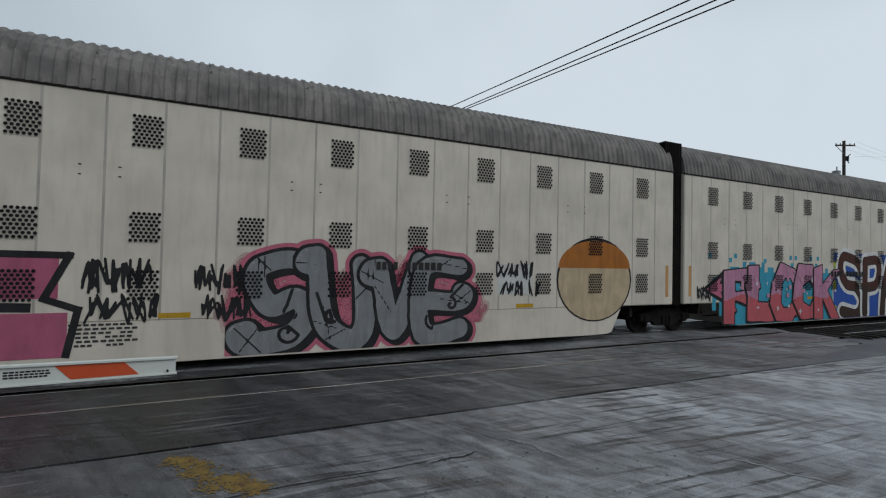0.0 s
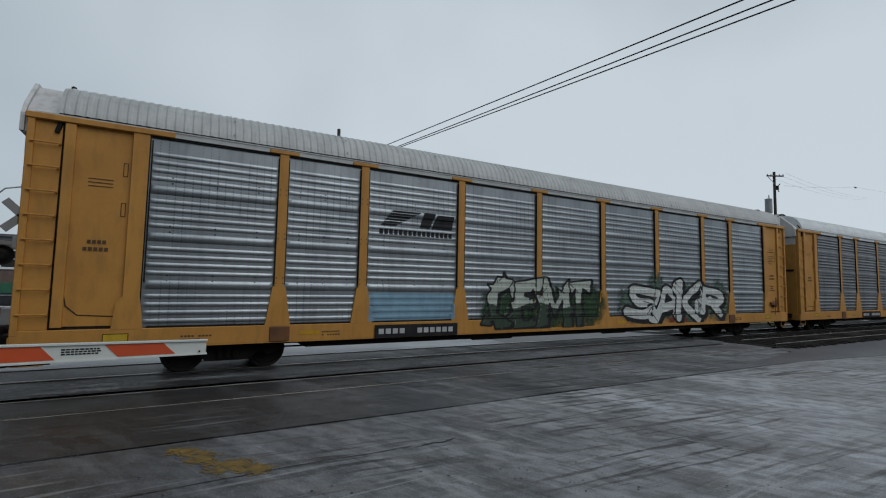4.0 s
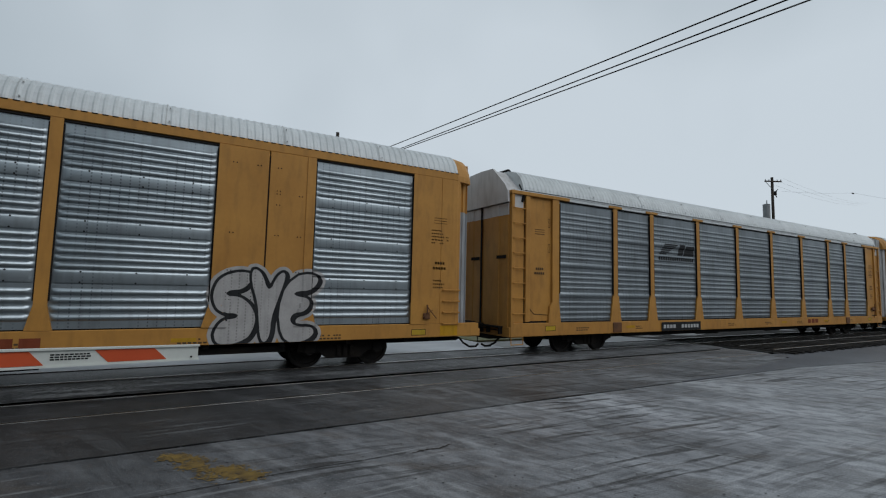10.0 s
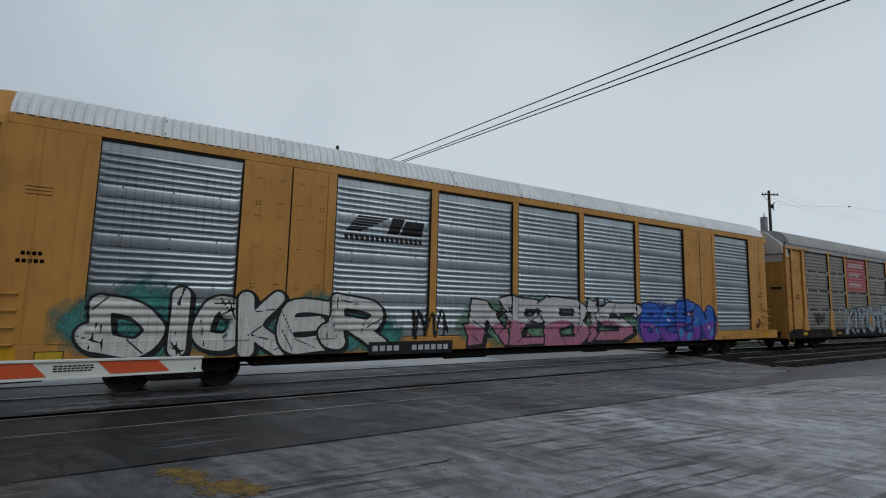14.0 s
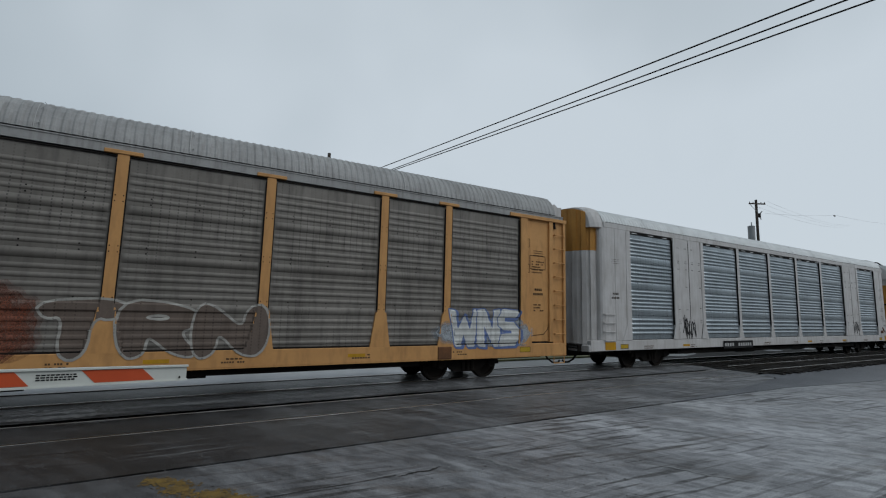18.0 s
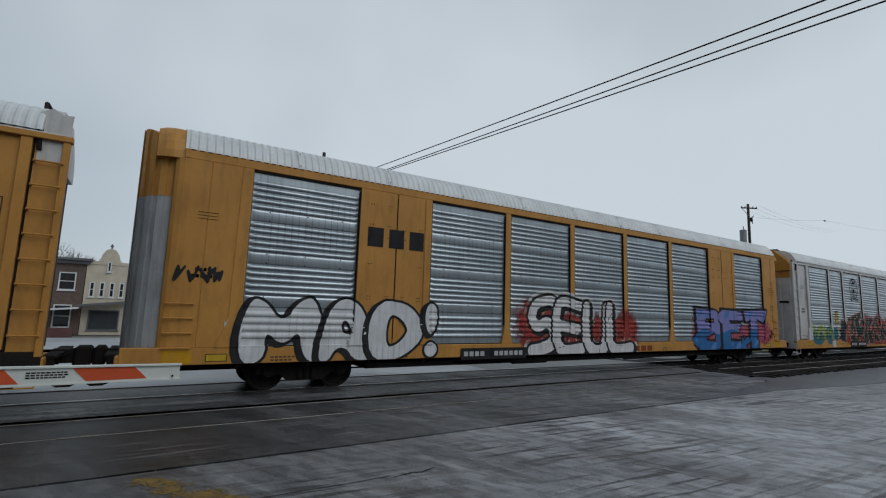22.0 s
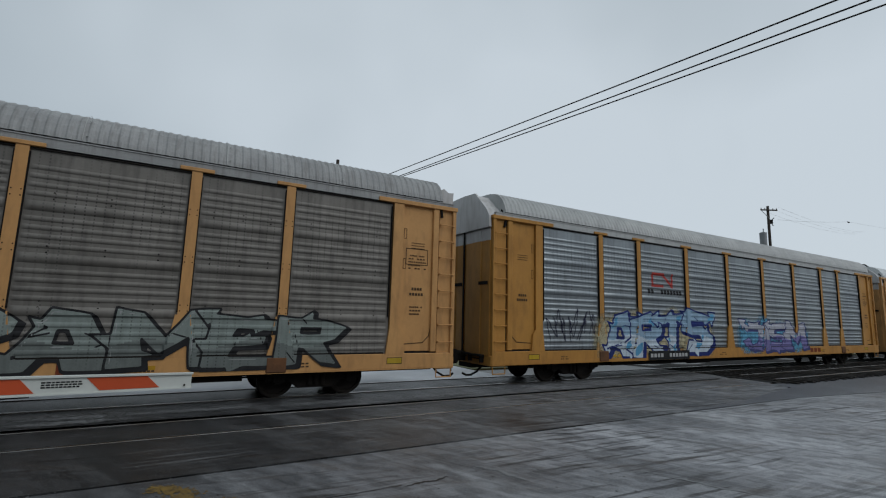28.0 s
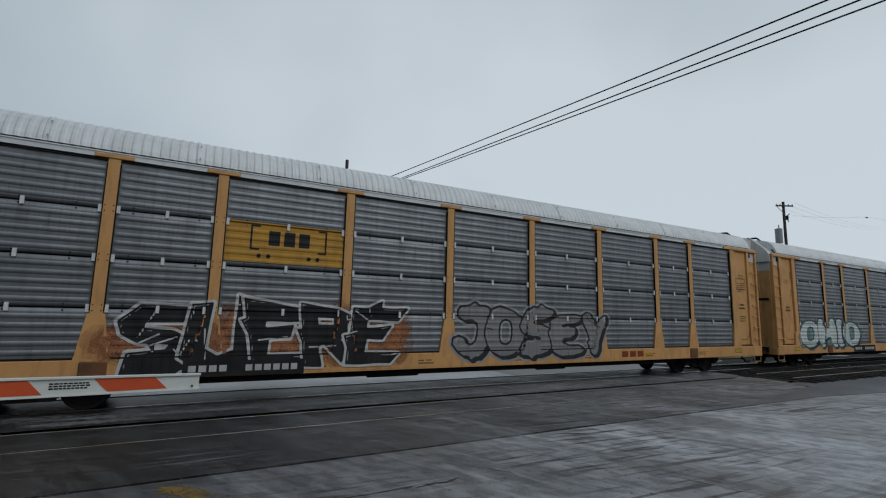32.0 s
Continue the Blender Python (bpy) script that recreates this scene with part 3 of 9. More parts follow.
# worn yellow paint
bm = bmesh.new()
spots = [(0.06 + 0.42 * t + rng.gauss(0, 0.05), 6.72 - 0.55 * t + rng.gauss(0, 0.08)) for t in [rng.random() for _ in range(16)]]
spots += [(0.46 + 0.48 * t + rng.gauss(0, 0.06), 5.94 - 0.26 * t + rng.gauss(0, 0.11)) for t in [rng.random() for _ in range(22)]]
for i in range(1900):
    sx, sy = rng.choice(spots)
    cx, cy = sx + rng.gauss(0, 0.05), sy + rng.gauss(0, 0.05)
    s = rng.uniform(0.004, 0.020)
    bm.faces.new([bm.verts.new((cx + s * rng.uniform(0.8, 1.6) * math.cos(a), cy + s * math.sin(a), 0.0055 + i * 1.5e-6)) for a in (0, 1.2, 2.4, 3.6, 4.9)])
solid("yellow_marking", bm, ROAD_YELLOW, "worn flaking yellow paint on asphalt", "road mark", kind="stuff")
bm = bmesh.new()
for _ in range(260):
    cx, cy, s = rng.uniform(-0.8, 6), rng.uniform(2.2, 6.6), rng.uniform(0.006, 0.016)
    bm.faces.new([bm.verts.new((cx + s * math.cos(a), cy + s * math.sin(a), 0.006)) for a in (0, 1.2, 2.4, 3.6, 4.9)])
solid("grit", bm, TAR, "scattered dark grit on the road", "grit", kind="stuff")


# ---- train: shared pieces ----
CACHE = {}


def cached(key, make):
    if key not in CACHE:
        CACHE[key] = make()
    return CACHE[key]


PANEL_Z = {"ribbed": (1.12, 4.98), "banded": (1.18, 5.10), "plank": (1.12, 4.98), "slatted": (1.12, 4.98)}


def profile(style):
    """Heights and outward offsets of a pressed side sheet."""
    z0, z1 = PANEL_Z[style]
    pts = [(z0, 0.0)]

    def bump(z, w, out):
        pts.extend([(z - w * 0.5, 0.0), (z - w * 0.36, out * 0.65), (z - w * 0.16, out * 0.96), (z + w * 0.04, out), (z + w * 0.24, out * 0.78), (z + w * 0.42, out * 0.25), (z + w * 0.5, 0.0)])

    if style == "ribbed":
        for k in range(4):
            base = z0 + (z1 - z0) * (0.0, 0.275, 0.536, 0.797)[k]
            top = z0 + (z1 - z0) * (0.275, 0.536, 0.797, 1.0)[k]
            n = 5 if k < 3 else 4
            for i in range(n):
                bump(base + 0.10 + (top - base - 0.24) * (i + 0.5) / n, 0.102, 0.044)
            if k < 3:
                pts.extend([(top - 0.205, 0.0), (top - 0.195, 0.030), (top - 0.17, 0.043), (top - 0.05, 0.043), (top - 0.02, 0.034), (top - 0.005, 0.0)])
    elif style == "banded":
        # from the foot up: four ribs, then three times a smooth raised band and five ribs
        for i in range(4):
            bump(z0 + 0.21 + i * 0.16, 0.125, 0.042)
        for k in range(3):
            zf = z0 + 0.97 + k * 0.965
            pts.extend([(zf - 0.13, 0.0), (zf - 0.122, 0.018), (zf - 0.10, 0.026), (zf + 0.08, 0.020), (zf + 0.115, 0.016), (zf + 0.13, 0.0)])
            for i in range(5):
                z = zf + 0.20 + i * 0.1375
                if z + 0.06 < z1:
                    bump(z, 0.115, 0.042)
    elif style == "slatted":
        for k in range(4):
            base = z0 + (z1 - z0) * k / 4
            for i in range(4):
                bump(base + 0.12 + i * 0.165, 0.10, 0.018)
            if k < 3:
                pts.extend([(base + 0.76, 0.0), (base + 0.80, 0.036), (base + 0.92, 0.040), (base + 0.95, 0.0)])
    else:
        step = (z1 - z0) / 4
        for k in range(4):
            for i in range(5):
                bump(z0 + k * step + 0.13 + i * 0.165, 0.10, 0.015)
            if k < 3:
                e = z0 + (k + 1) * step
                pts.extend([(e - 0.03, 0.008), (e - 0.026, -0.04), (e + 0.006, -0.04), (e + 0.01, 0.008)])
    pts.append((z1, 0.0))
    return pts


SHEET_IN = 0.055       # the side sheets lie this deep behind the posts


def panel_mesh(style, w, mat):
    def make():
        bm = bmesh.new()
        rows = profile(style)
        # the ribs run out a hand's width from the posts
        cols = ((0, 0.0), (0.05, 0.0), (0.085, 0.55), (0.14, 1.0), (w - 0.14, 1.0), (w - 0.085, 0.55), (w - 0.05, 0.0), (w, 0.0))
        v = [[bm.verts.new((x, SHEET_IN - max(o, 0) * q - min(o, 0), z)) for x, q in cols] for z, o in rows]
        for a, b in zip(v, v[1:]):
            for k in range(len(cols) - 1):
                bm.faces.new((a[k], a[k + 1], b[k + 1], b[k]))
        for row, (_, o) in zip(v, rows):
            # ribs are rounded, their feet and the bands between them stay crisp
            if abs(o) < 1e-6:
                for a, b in zip(row, row[1:]):
                    bm.edges.get((a, b)).smooth = False
        for f in bm.faces:
            f.smooth = True
        z0, z1 = rows[0][0], rows[-1][0]
        back = [bm.verts.new(p) for p in ((0, SHEET_IN + 0.04, z0), (w, SHEET_IN + 0.04, z0), (w, SHEET_IN + 0.04, z1), (0, SHEET_IN + 0.04, z1))]
        bm.faces.new(back[::-1])
        me = bpy.data.meshes.new("panel")
        bm.to_mesh(me)
        bm.free()
        me.materials.append(mat)
        return me
    return cached(("panel", style, round(w, 3), mat.name), make)


def roof_mesh(kind, x0, x1, eave, mat, pitch=0.165, tall=0.82):
    def make():
        bm = bmesh.new()
        rise = [(0.0, 0.0), (0.02, 0.12), (0.09, 0.33), (0.2, 0.53), (0.36, 0.69), (0.62, 0.81), (1.0, 0.87), (1.5, 0.89)]
        if kind == "high":
            rise = [(0.0, 0.0), (0.02, 0.18), (0.08, 0.48), (0.20, 0.74), (0.40, 0.95), (0.70, 1.09), (1.1, 1.16), (1.5, 1.18)]
        else:
            rise = [(y, z * tall) for y, z in rise]
        cross = rise + [(3.0 - y, z) for y, z in rise[-2::-1]]
        n = max(2, int((x1 - x0) / pitch))
        xs, outs = [], []
        for i in range(n):
            a = x0 + (x1 - x0) * i / n
            s = (x1 - x0) / n
            xs += [a, a + s * 0.34, a + s * 0.54, a + s * 0.80]
            outs += [0.0, 0.0, *([0.026] * 2 if kind == "high" else [0.017] * 2)]
        xs.append(x1)
        outs.append(0.0)
        rows = []
        for x, o in zip(xs, outs):
            rows.append([bm.verts.new((x, y + (o if y > 1.5 else -o) * (1 if z < 0.6 else 0.3), eave + z + o * (z / 0.9))) for y, z in cross])
        for a, b in zip(rows, rows[1:]):
            for i in range(len(cross) - 1):
                bm.faces.new((a[i], a[i + 1], b[i + 1], b[i]))
        bm.faces.new(rows[0])
        bm.faces.new(rows[-1][::-1])
        return finish("roof", bm, mat)
    return cached(("roof", kind, round(x0, 2), round(x1, 2), eave, mat.name, tall), make)


def wheelset_mesh():
    def make():
        bm = bmesh.new()
        R = 0.42
        for y in (0.78, 2.22):
            s = -1 if y < 1.5 else 1
            ring = [(R + 0.025, 0.09), (R + 0.025, 0.065), (R, 0.055), (R, -0.045), (R - 0.07, -0.05), (R - 0.09, 0.0), (0.14, 0.02), (0.12, -0.06), (0.0, -0.06)]
            prev = None
            for k in range(24):
                a = 2 * math.pi * k / 24
                col = [bm.verts.new((r * math.cos(a), y + s * -d * -1 * -1, r * math.sin(a))) for r, d in ring]
                if prev:
                    for i in range(len(ring) - 1):
                        bm.faces.new((prev[i], prev[i + 1], col[i + 1], col[i]))
                else:
                    first = col
                prev = col
            for i in range(len(ring) - 1):
                bm.faces.new((prev[i], prev[i + 1], first[i + 1], first[i]))
            for k in range(3):
                a = 2 * math.pi * k / 3
                c = (0.06 * math.cos(a), y + s * 0.40, 0.06 * math.sin(a))
                rod(bm, (c[0], c[1] - 0.02, c[2]), (c[0], c[1] + 0.02, c[2]), 0.018, 6)
        rod(bm, (0, 0.38, 0), (0, 2.62, 0), 0.085, 12)
        bmesh.ops.remove_doubles(bm, verts=bm.verts, dist=1e-5)
        return finish("wheelset", bm, WHEEL)
    return cached("wheelset", make)


def truck_mesh():
    def make():
        bm = bmesh.new()
        for y in (0.40, 2.42):
            prism(bm, [(-1.15, 0.42), (-1.12, 0.62), (-0.7, 0.70), (-0.4, 0.80), (0.4, 0.80), (0.7, 0.70), (1.12, 0.62), (1.15, 0.42), (0.62, 0.40), (0.42, 0.24), (-0.42, 0.24), (-0.62, 0.40)], y, y + 0.18)
            for x in (-0.16, 0.0, 0.16):
                rod(bm, (x, y - 0.02, 0.30), (x, y - 0.02, 0.56), 0.06, 8)
            for x in (-0.86, 0.86):
                box(bm, x - 0.13, x + 0.13, y - 0.05, y + 0.1, 0.38, 0.62, 0.02)
        box(bm, -0.2, 0.2, 0.45, 2.55, 0.50, 0.80)
        box(bm, -1.25, -1.15, 0.6, 2.4, 0.40, 0.52)
        return finish("truck_frame", bm, BLACK)
    return cached("truck", make)


WHEELSETS = []


def running_gear(car, half, centres):
    """Centre sill, two bogies, couplers and hoses below a car."""
    bm = bmesh.new()
    box(bm, -half, half, 1.15, 1.85, 0.55, 1.0)
    for x in np.arange(-half + 0.6, half - 0.5, 1.55):
        box(bm, x - 0.05, x + 0.05, 0.12, 2.88, 0.70, 0.98)
    box(bm, -half + 5.2, half - 5.2, 0.25, 2.75, 0.56, 0.70)
    part("centre_sill", bm, BLACK, car)
    for x in centres:
        truck = part("bogie", truck_mesh(), None, car, "sooty black cast bogie", pose(x, 0, RAIL_TOP - 0.0))
        for dx in (-0.86, 0.86):
            w = part("wheelset", wheelset_mesh(), None, truck, "", pose(dx, 0, 0.42))
            WHEELSETS.append((w, car, x, dx))
    bm = bmesh.new()
    rod(bm, (2.2, 0.75, 0.62), (3.3, 0.75, 0.62), 0.17, 12)
    rod(bm, (3.3, 0.75, 0.62), (3.9, 0.75, 0.60), 0.03, 6)
    part("brake_cylinder", bm, BLACK, car)
    bm = bmesh.new()
    rod(bm, (-3.4, 0.7, 0.66), (-2.0, 0.7, 0.66), 0.2, 12)
    part("air_tank", bm, BLACK, car)
    bm = bmesh.new()
    rod(bm, (-8.9, 0.55, 0.56), (8.9, 0.55, 0.60), 0.022, 6)
    part("brake_pipe", bm, BLACK, car)
    for s in (-1, 1):
        bm = bmesh.new()
        rod(bm, (s * (half + 0.03), 0.1, 0.86), (s * (half + 0.12), 0.9, 0.88), 0.014, 6)
        rod(bm, (s * (half + 0.12), 0.9, 0.88), (s * (half + 0.35), 1.45, 0.98), 0.014, 6)
        rod(bm, (s * (half + 0.03), 0.1, 0.86), (s * (half + 0.03), 0.06, 0.62), 0.014, 6)
        part("uncoupling_lever", bm, BLACK, car)
        bm = bmesh.new()
        reach = max(0.3, (PITCH / 2 - 0.01 - half) if half > 13 else 0.9)
        box(bm, s * half, s * (half + reach * 0.7), 1.34, 1.66, 0.76, 1.04, 0.02)
        box(bm, s * (half + reach * 0.55), s * (half + reach), 1.24, 1.78, 0.68, 1.10, 0.05)
        part("coupler", bm, BLACK, car)
        bm = bmesh.new()
        box(bm, s * (half + 0.01), s * (half + 0.24), 0.35, 2.65, 0.96, 1.01)
        for yy in (0.4, 1.0, 2.0, 2.6):
            box(bm, s * (half + 0.02), s * (half + 0.20), yy - 0.03, yy + 0.03, 0.78, 0.96)
        part("end_platform", bm, BLACK, car)
        bm = bmesh.new()
        pts = [(half - 0.45, 0.74), (half - 0.15, 0.66), (half + 0.02, 0.50), (half + 0.22, 0.40), (half + 0.42, 0.39), (half + 0.54, 0.46)]
        for a, b in zip(pts, pts[1:]):
            rod(bm, (s * a[0], 0.75, a[1]), (s * b[0], 0.80, b[1]), 0.032, 6)
        part("air_hose", bm, BLACK, car)


def rung_mesh(w, mat):
    def make():
        bm = bmesh.new()
        rod(bm, (0, 0, 0), (w, 0, 0), 0.016, 6)
        for xx in (0, w):
            box(bm, xx - 0.015, xx + 0.015, 0, 0.09, -0.02, 0.02)
        return finish("rung", bm, mat)
    return cached(("rung", w, mat.name), make)


def ladder(car, x, z0, z1, y, mat, w=0.42, n=9, end=0):
    """Rungs on the side (end=0) or a ladder on the end face."""
    if not end:
        for k in range(n):
            part("rung", rung_mesh(w, mat), None, car, "", pose(x, y, z0 + (z1 - z0) * (k + 0.5) / n))
        return
    bm = bmesh.new()
    for k in range(n):
        z = z0 + (z1 - z0) * (k + 0.5) / n
        rod(bm, (x, y, z), (x, y + w, z), 0.016, 6)
    for yy in (y, y + w):
        box(bm, x - 0.02, x + 0.02, yy - 0.02, yy + 0.02, z0, z1)
    part("ladder", bm, mat, car, "steel end ladder")


def folded(bm, s, x, y0, y1, z0, z1, n, fold, thick=0.08):
    """An upright door leaf, folded like a screen, facing along x."""
    line = []
    for k in range(n):
        a, b = y0 + (y1 - y0) * k / n, y0 + (y1 - y0) * (k + 1) / n
        d = fold if k % 2 else 0.0
        line += [(x + d, a + 0.012), (x + d, b - 0.012)]
    back = [(x - thick, y1), (x - thick, y0)]
    lo = [bm.verts.new((s * p, q, z0)) for p, q in line + back]
    hi = [bm.verts.new((s * p, q, z1)) for p, q in line + back]
    bm.faces.new(lo)
    bm.faces.new(hi)
    for i in range(len(lo)):
        j = (i + 1) % len(lo)
        bm.faces.new((lo[i], lo[j], hi[j], hi[i]))


def end_doors(car, s, half, lower, upper, z0, z1):
    """The folding door leaves that close one end, under the roof's end cap."""
    outer, half = half, half - (0.62 if s > 0 else 0.0)
    for y0, y1 in ((0.12, 1.47), (1.53, 2.88)):
        bm = bmesh.new()
        folded(bm, s, half + 0.03, y0, y1, z0, z1, 3, 0.025, 0.3)
        part("end_door", bm, lower, car)
        bm = bmesh.new()
        folded(bm, s, half + 0.034, y0, y1, z1 - 0.35, z1 + 0.004, 3, 0.025, 0.29)
        part("door_top", bm, upper, car, "white painted top of the door leaf")
        bm = bmesh.new()
        a, b = sorted((s * (half - 0.02), s * (half + 0.062)))
        box(bm, a, b, y0 + 0.1, y0 + 0.55, 3.05, 3.15)
        part("door_slot", bm, BLACK, car)
    bm = bmesh.new()
    a, b = sorted((s * (half + 0.05), s * (half + 0.066)))
    box(bm, a, b, 1.46, 1.54, z0, z1 + 0.5)
    part("door_gap", bm, BLACK, car)
    rise = [(0.05, 0.02), (0.07, 0.26), (0.22, 0.42), (0.85, 0.84), (1.5, 0.86), (2.15, 0.84), (2.78, 0.42), (2.93, 0.26), (2.95, 0.02)]
    half = outer
    k = (5.98 - z1) / 0.89

    def hoop(bm, x0, x1, inset, drop):
        f = [bm.verts.new((s * x0, 1.5 + (y - 1.5) * (1 - inset), z1 + 0.005 + z * k * (1 - drop))) for y, z in rise]
        g = [bm.verts.new((s * x1, 1.5 + (y - 1.5) * (1 - inset), z1 + 0.005 + z * k * (1 - drop))) for y, z in rise]
        bm.faces.new(f)
        bm.faces.new(g[::-1])
        for i in range(len(rise)):
            j = (i + 1) % len(rise)
            bm.faces.new((f[i], f[j], g[j], g[i]))
    bm = bmesh.new()
    hoop(bm, half - 0.48, half + 0.05 if s < 0 else half - 0.26, 0.04, 0.05)
    part("end_cap", bm, upper, car)
    if s < 0:
        bm = bmesh.new()
        hoop(bm, half + 0.054, half + 0.12, 0.0, 0.0)
        part("gable_plate", bm, upper, car)
    if s > 0:
        bm = bmesh.new()
        prism(bm, [(half - 0.50, 5.10), (half - 0.05, 5.10), (half - 0.02, 5.58), (half - 0.18, 5.56), (half - 0.34, 5.66), (half - 0.52, 5.55)], 0.16, 0.19)
        part("corner_flap", bm, upper, car, "white sheet flap at the corner")
    bm = bmesh.new()
    rng = random.Random(int(half * 100) + int(s))
    for a, b in zip(rise, rise[1:]):
        pa = (s * (half - 0.45 - 0.10 * a[1] + rng.uniform(-0.05, 0.05)), a[0] - 0.01 if a[0] < 1.5 else a[0] + 0.01, z1 + 0.04 + a[1] * k)
        pb = (s * (half - 0.45 - 0.10 * b[1] + rng.uniform(-0.05, 0.05)), b[0] - 0.01 if b[0] < 1.5 else b[0] + 0.01, z1 + 0.04 + b[1] * k)
        rod(bm, pa, pb, 0.042, 6)
    tagged(part("seal_strip", bm, BLACK, car, "torn black rubber seal at the roof's end"), kind="stuff")


def shell(car, half, z0=1.0, z1=5.05):
    # near-black box closes the car and stands in for the shade inside
    bm = bmesh.new()
    box(bm, -half + 0.35, half - 0.35, 0.10, 2.90, z0, z1)
    part("inner_wall", bm, INSIDE_SHADE, car)


def far_side(car, half, mat, z0=0.8, z1=5.2):
    bm = bmesh.new()
    box(bm, -half + 0.1, half - 0.5, 2.91, 3.0, z0, z1)
    part("side_wall", bm, mat, car)


def roof_joints(kind, x0, x1, eave, step, tall=0.82):
    """Dark lapped joints across a roof and the bolts beside them."""
    def make():
        bm = bmesh.new()
        rise = [(-0.004, 0.02), (0.012, 0.13), (0.08, 0.345), (0.19, 0.545), (0.35, 0.71), (0.61, 0.83), (1.0, 0.89), (1.5, 0.91)]
        if kind == "high":
            rise = [(-0.006, 0.02), (0.012, 0.19), (0.07, 0.49), (0.19, 0.755), (0.39, 0.97), (0.69, 1.11), (1.1, 1.18), (1.5, 1.20)]
        else:
            rise = [(y, z * tall) for y, z in rise]
        n = int((x1 - x0) / step)
        for k in range(1, n):
            x = x0 + (x1 - x0) * k / n
            for (ya, za), (yb, zb) in zip(rise, rise[1:]):
                bm.faces.new([bm.verts.new(q) for q in ((x - 0.006, ya - 0.014, eave + za + 0.012), (x + 0.006, ya - 0.014, eave + za + 0.012), (x + 0.006, yb - 0.014, eave + zb + 0.012), (x - 0.006, yb - 0.014, eave + zb + 0.012))])
            for y, z in (rise[1], rise[3]):
                box(bm, x + 0.05, x + 0.075, y - 0.035, y - 0.005, eave + z, eave + z + 0.025)
        return finish("roof_joints", bm, ROOF_GREY if kind == "high" else ROOF_DULL)
    return cached(("joints", kind, x0, eave, step, tall), make)


def panel_gaps(spans, z0, z1, key):
    """A black gap along the top of the sheets with pale retainers, and black side strips that paint in the posts'
    shadow.
    """
    def make(light):
        bm = bmesh.new()
        rng = random.Random(9)
        for a, b in spans:
            if light:
                for u in (0.12, 0.5, 0.86):
                    x = a + (b - a) * u + rng.uniform(-0.15, 0.15)
                    box(bm, x - 0.15, x + 0.15, 0.010, 0.022, z1 - 0.055, z1 - 0.030)
                continue
            box(bm, a, b, 0.020, 0.05, z1 - (0.075 if key == "white" else 0.034 if key == "wide" else 0.022), z1 + 0.004)
            # side strips: the posts' shadow put in as black
            for x in (a, b - 0.022):
                box(bm, x, x + 0.022, 0.004, 0.05, z0, z1 - 0.075)
        return finish("panel_gap", bm, TRIM_WHITE if light else BLACK)
    return [cached(("gaps", key, light), lambda light=light: make(light)) for light in (False, True)]


SILLS = {8: BLACK, 11: BLACK, 13: YELLOW, 14: RUSTY}
POSTS = (9.10, 7.13, 4.27, 1.42)


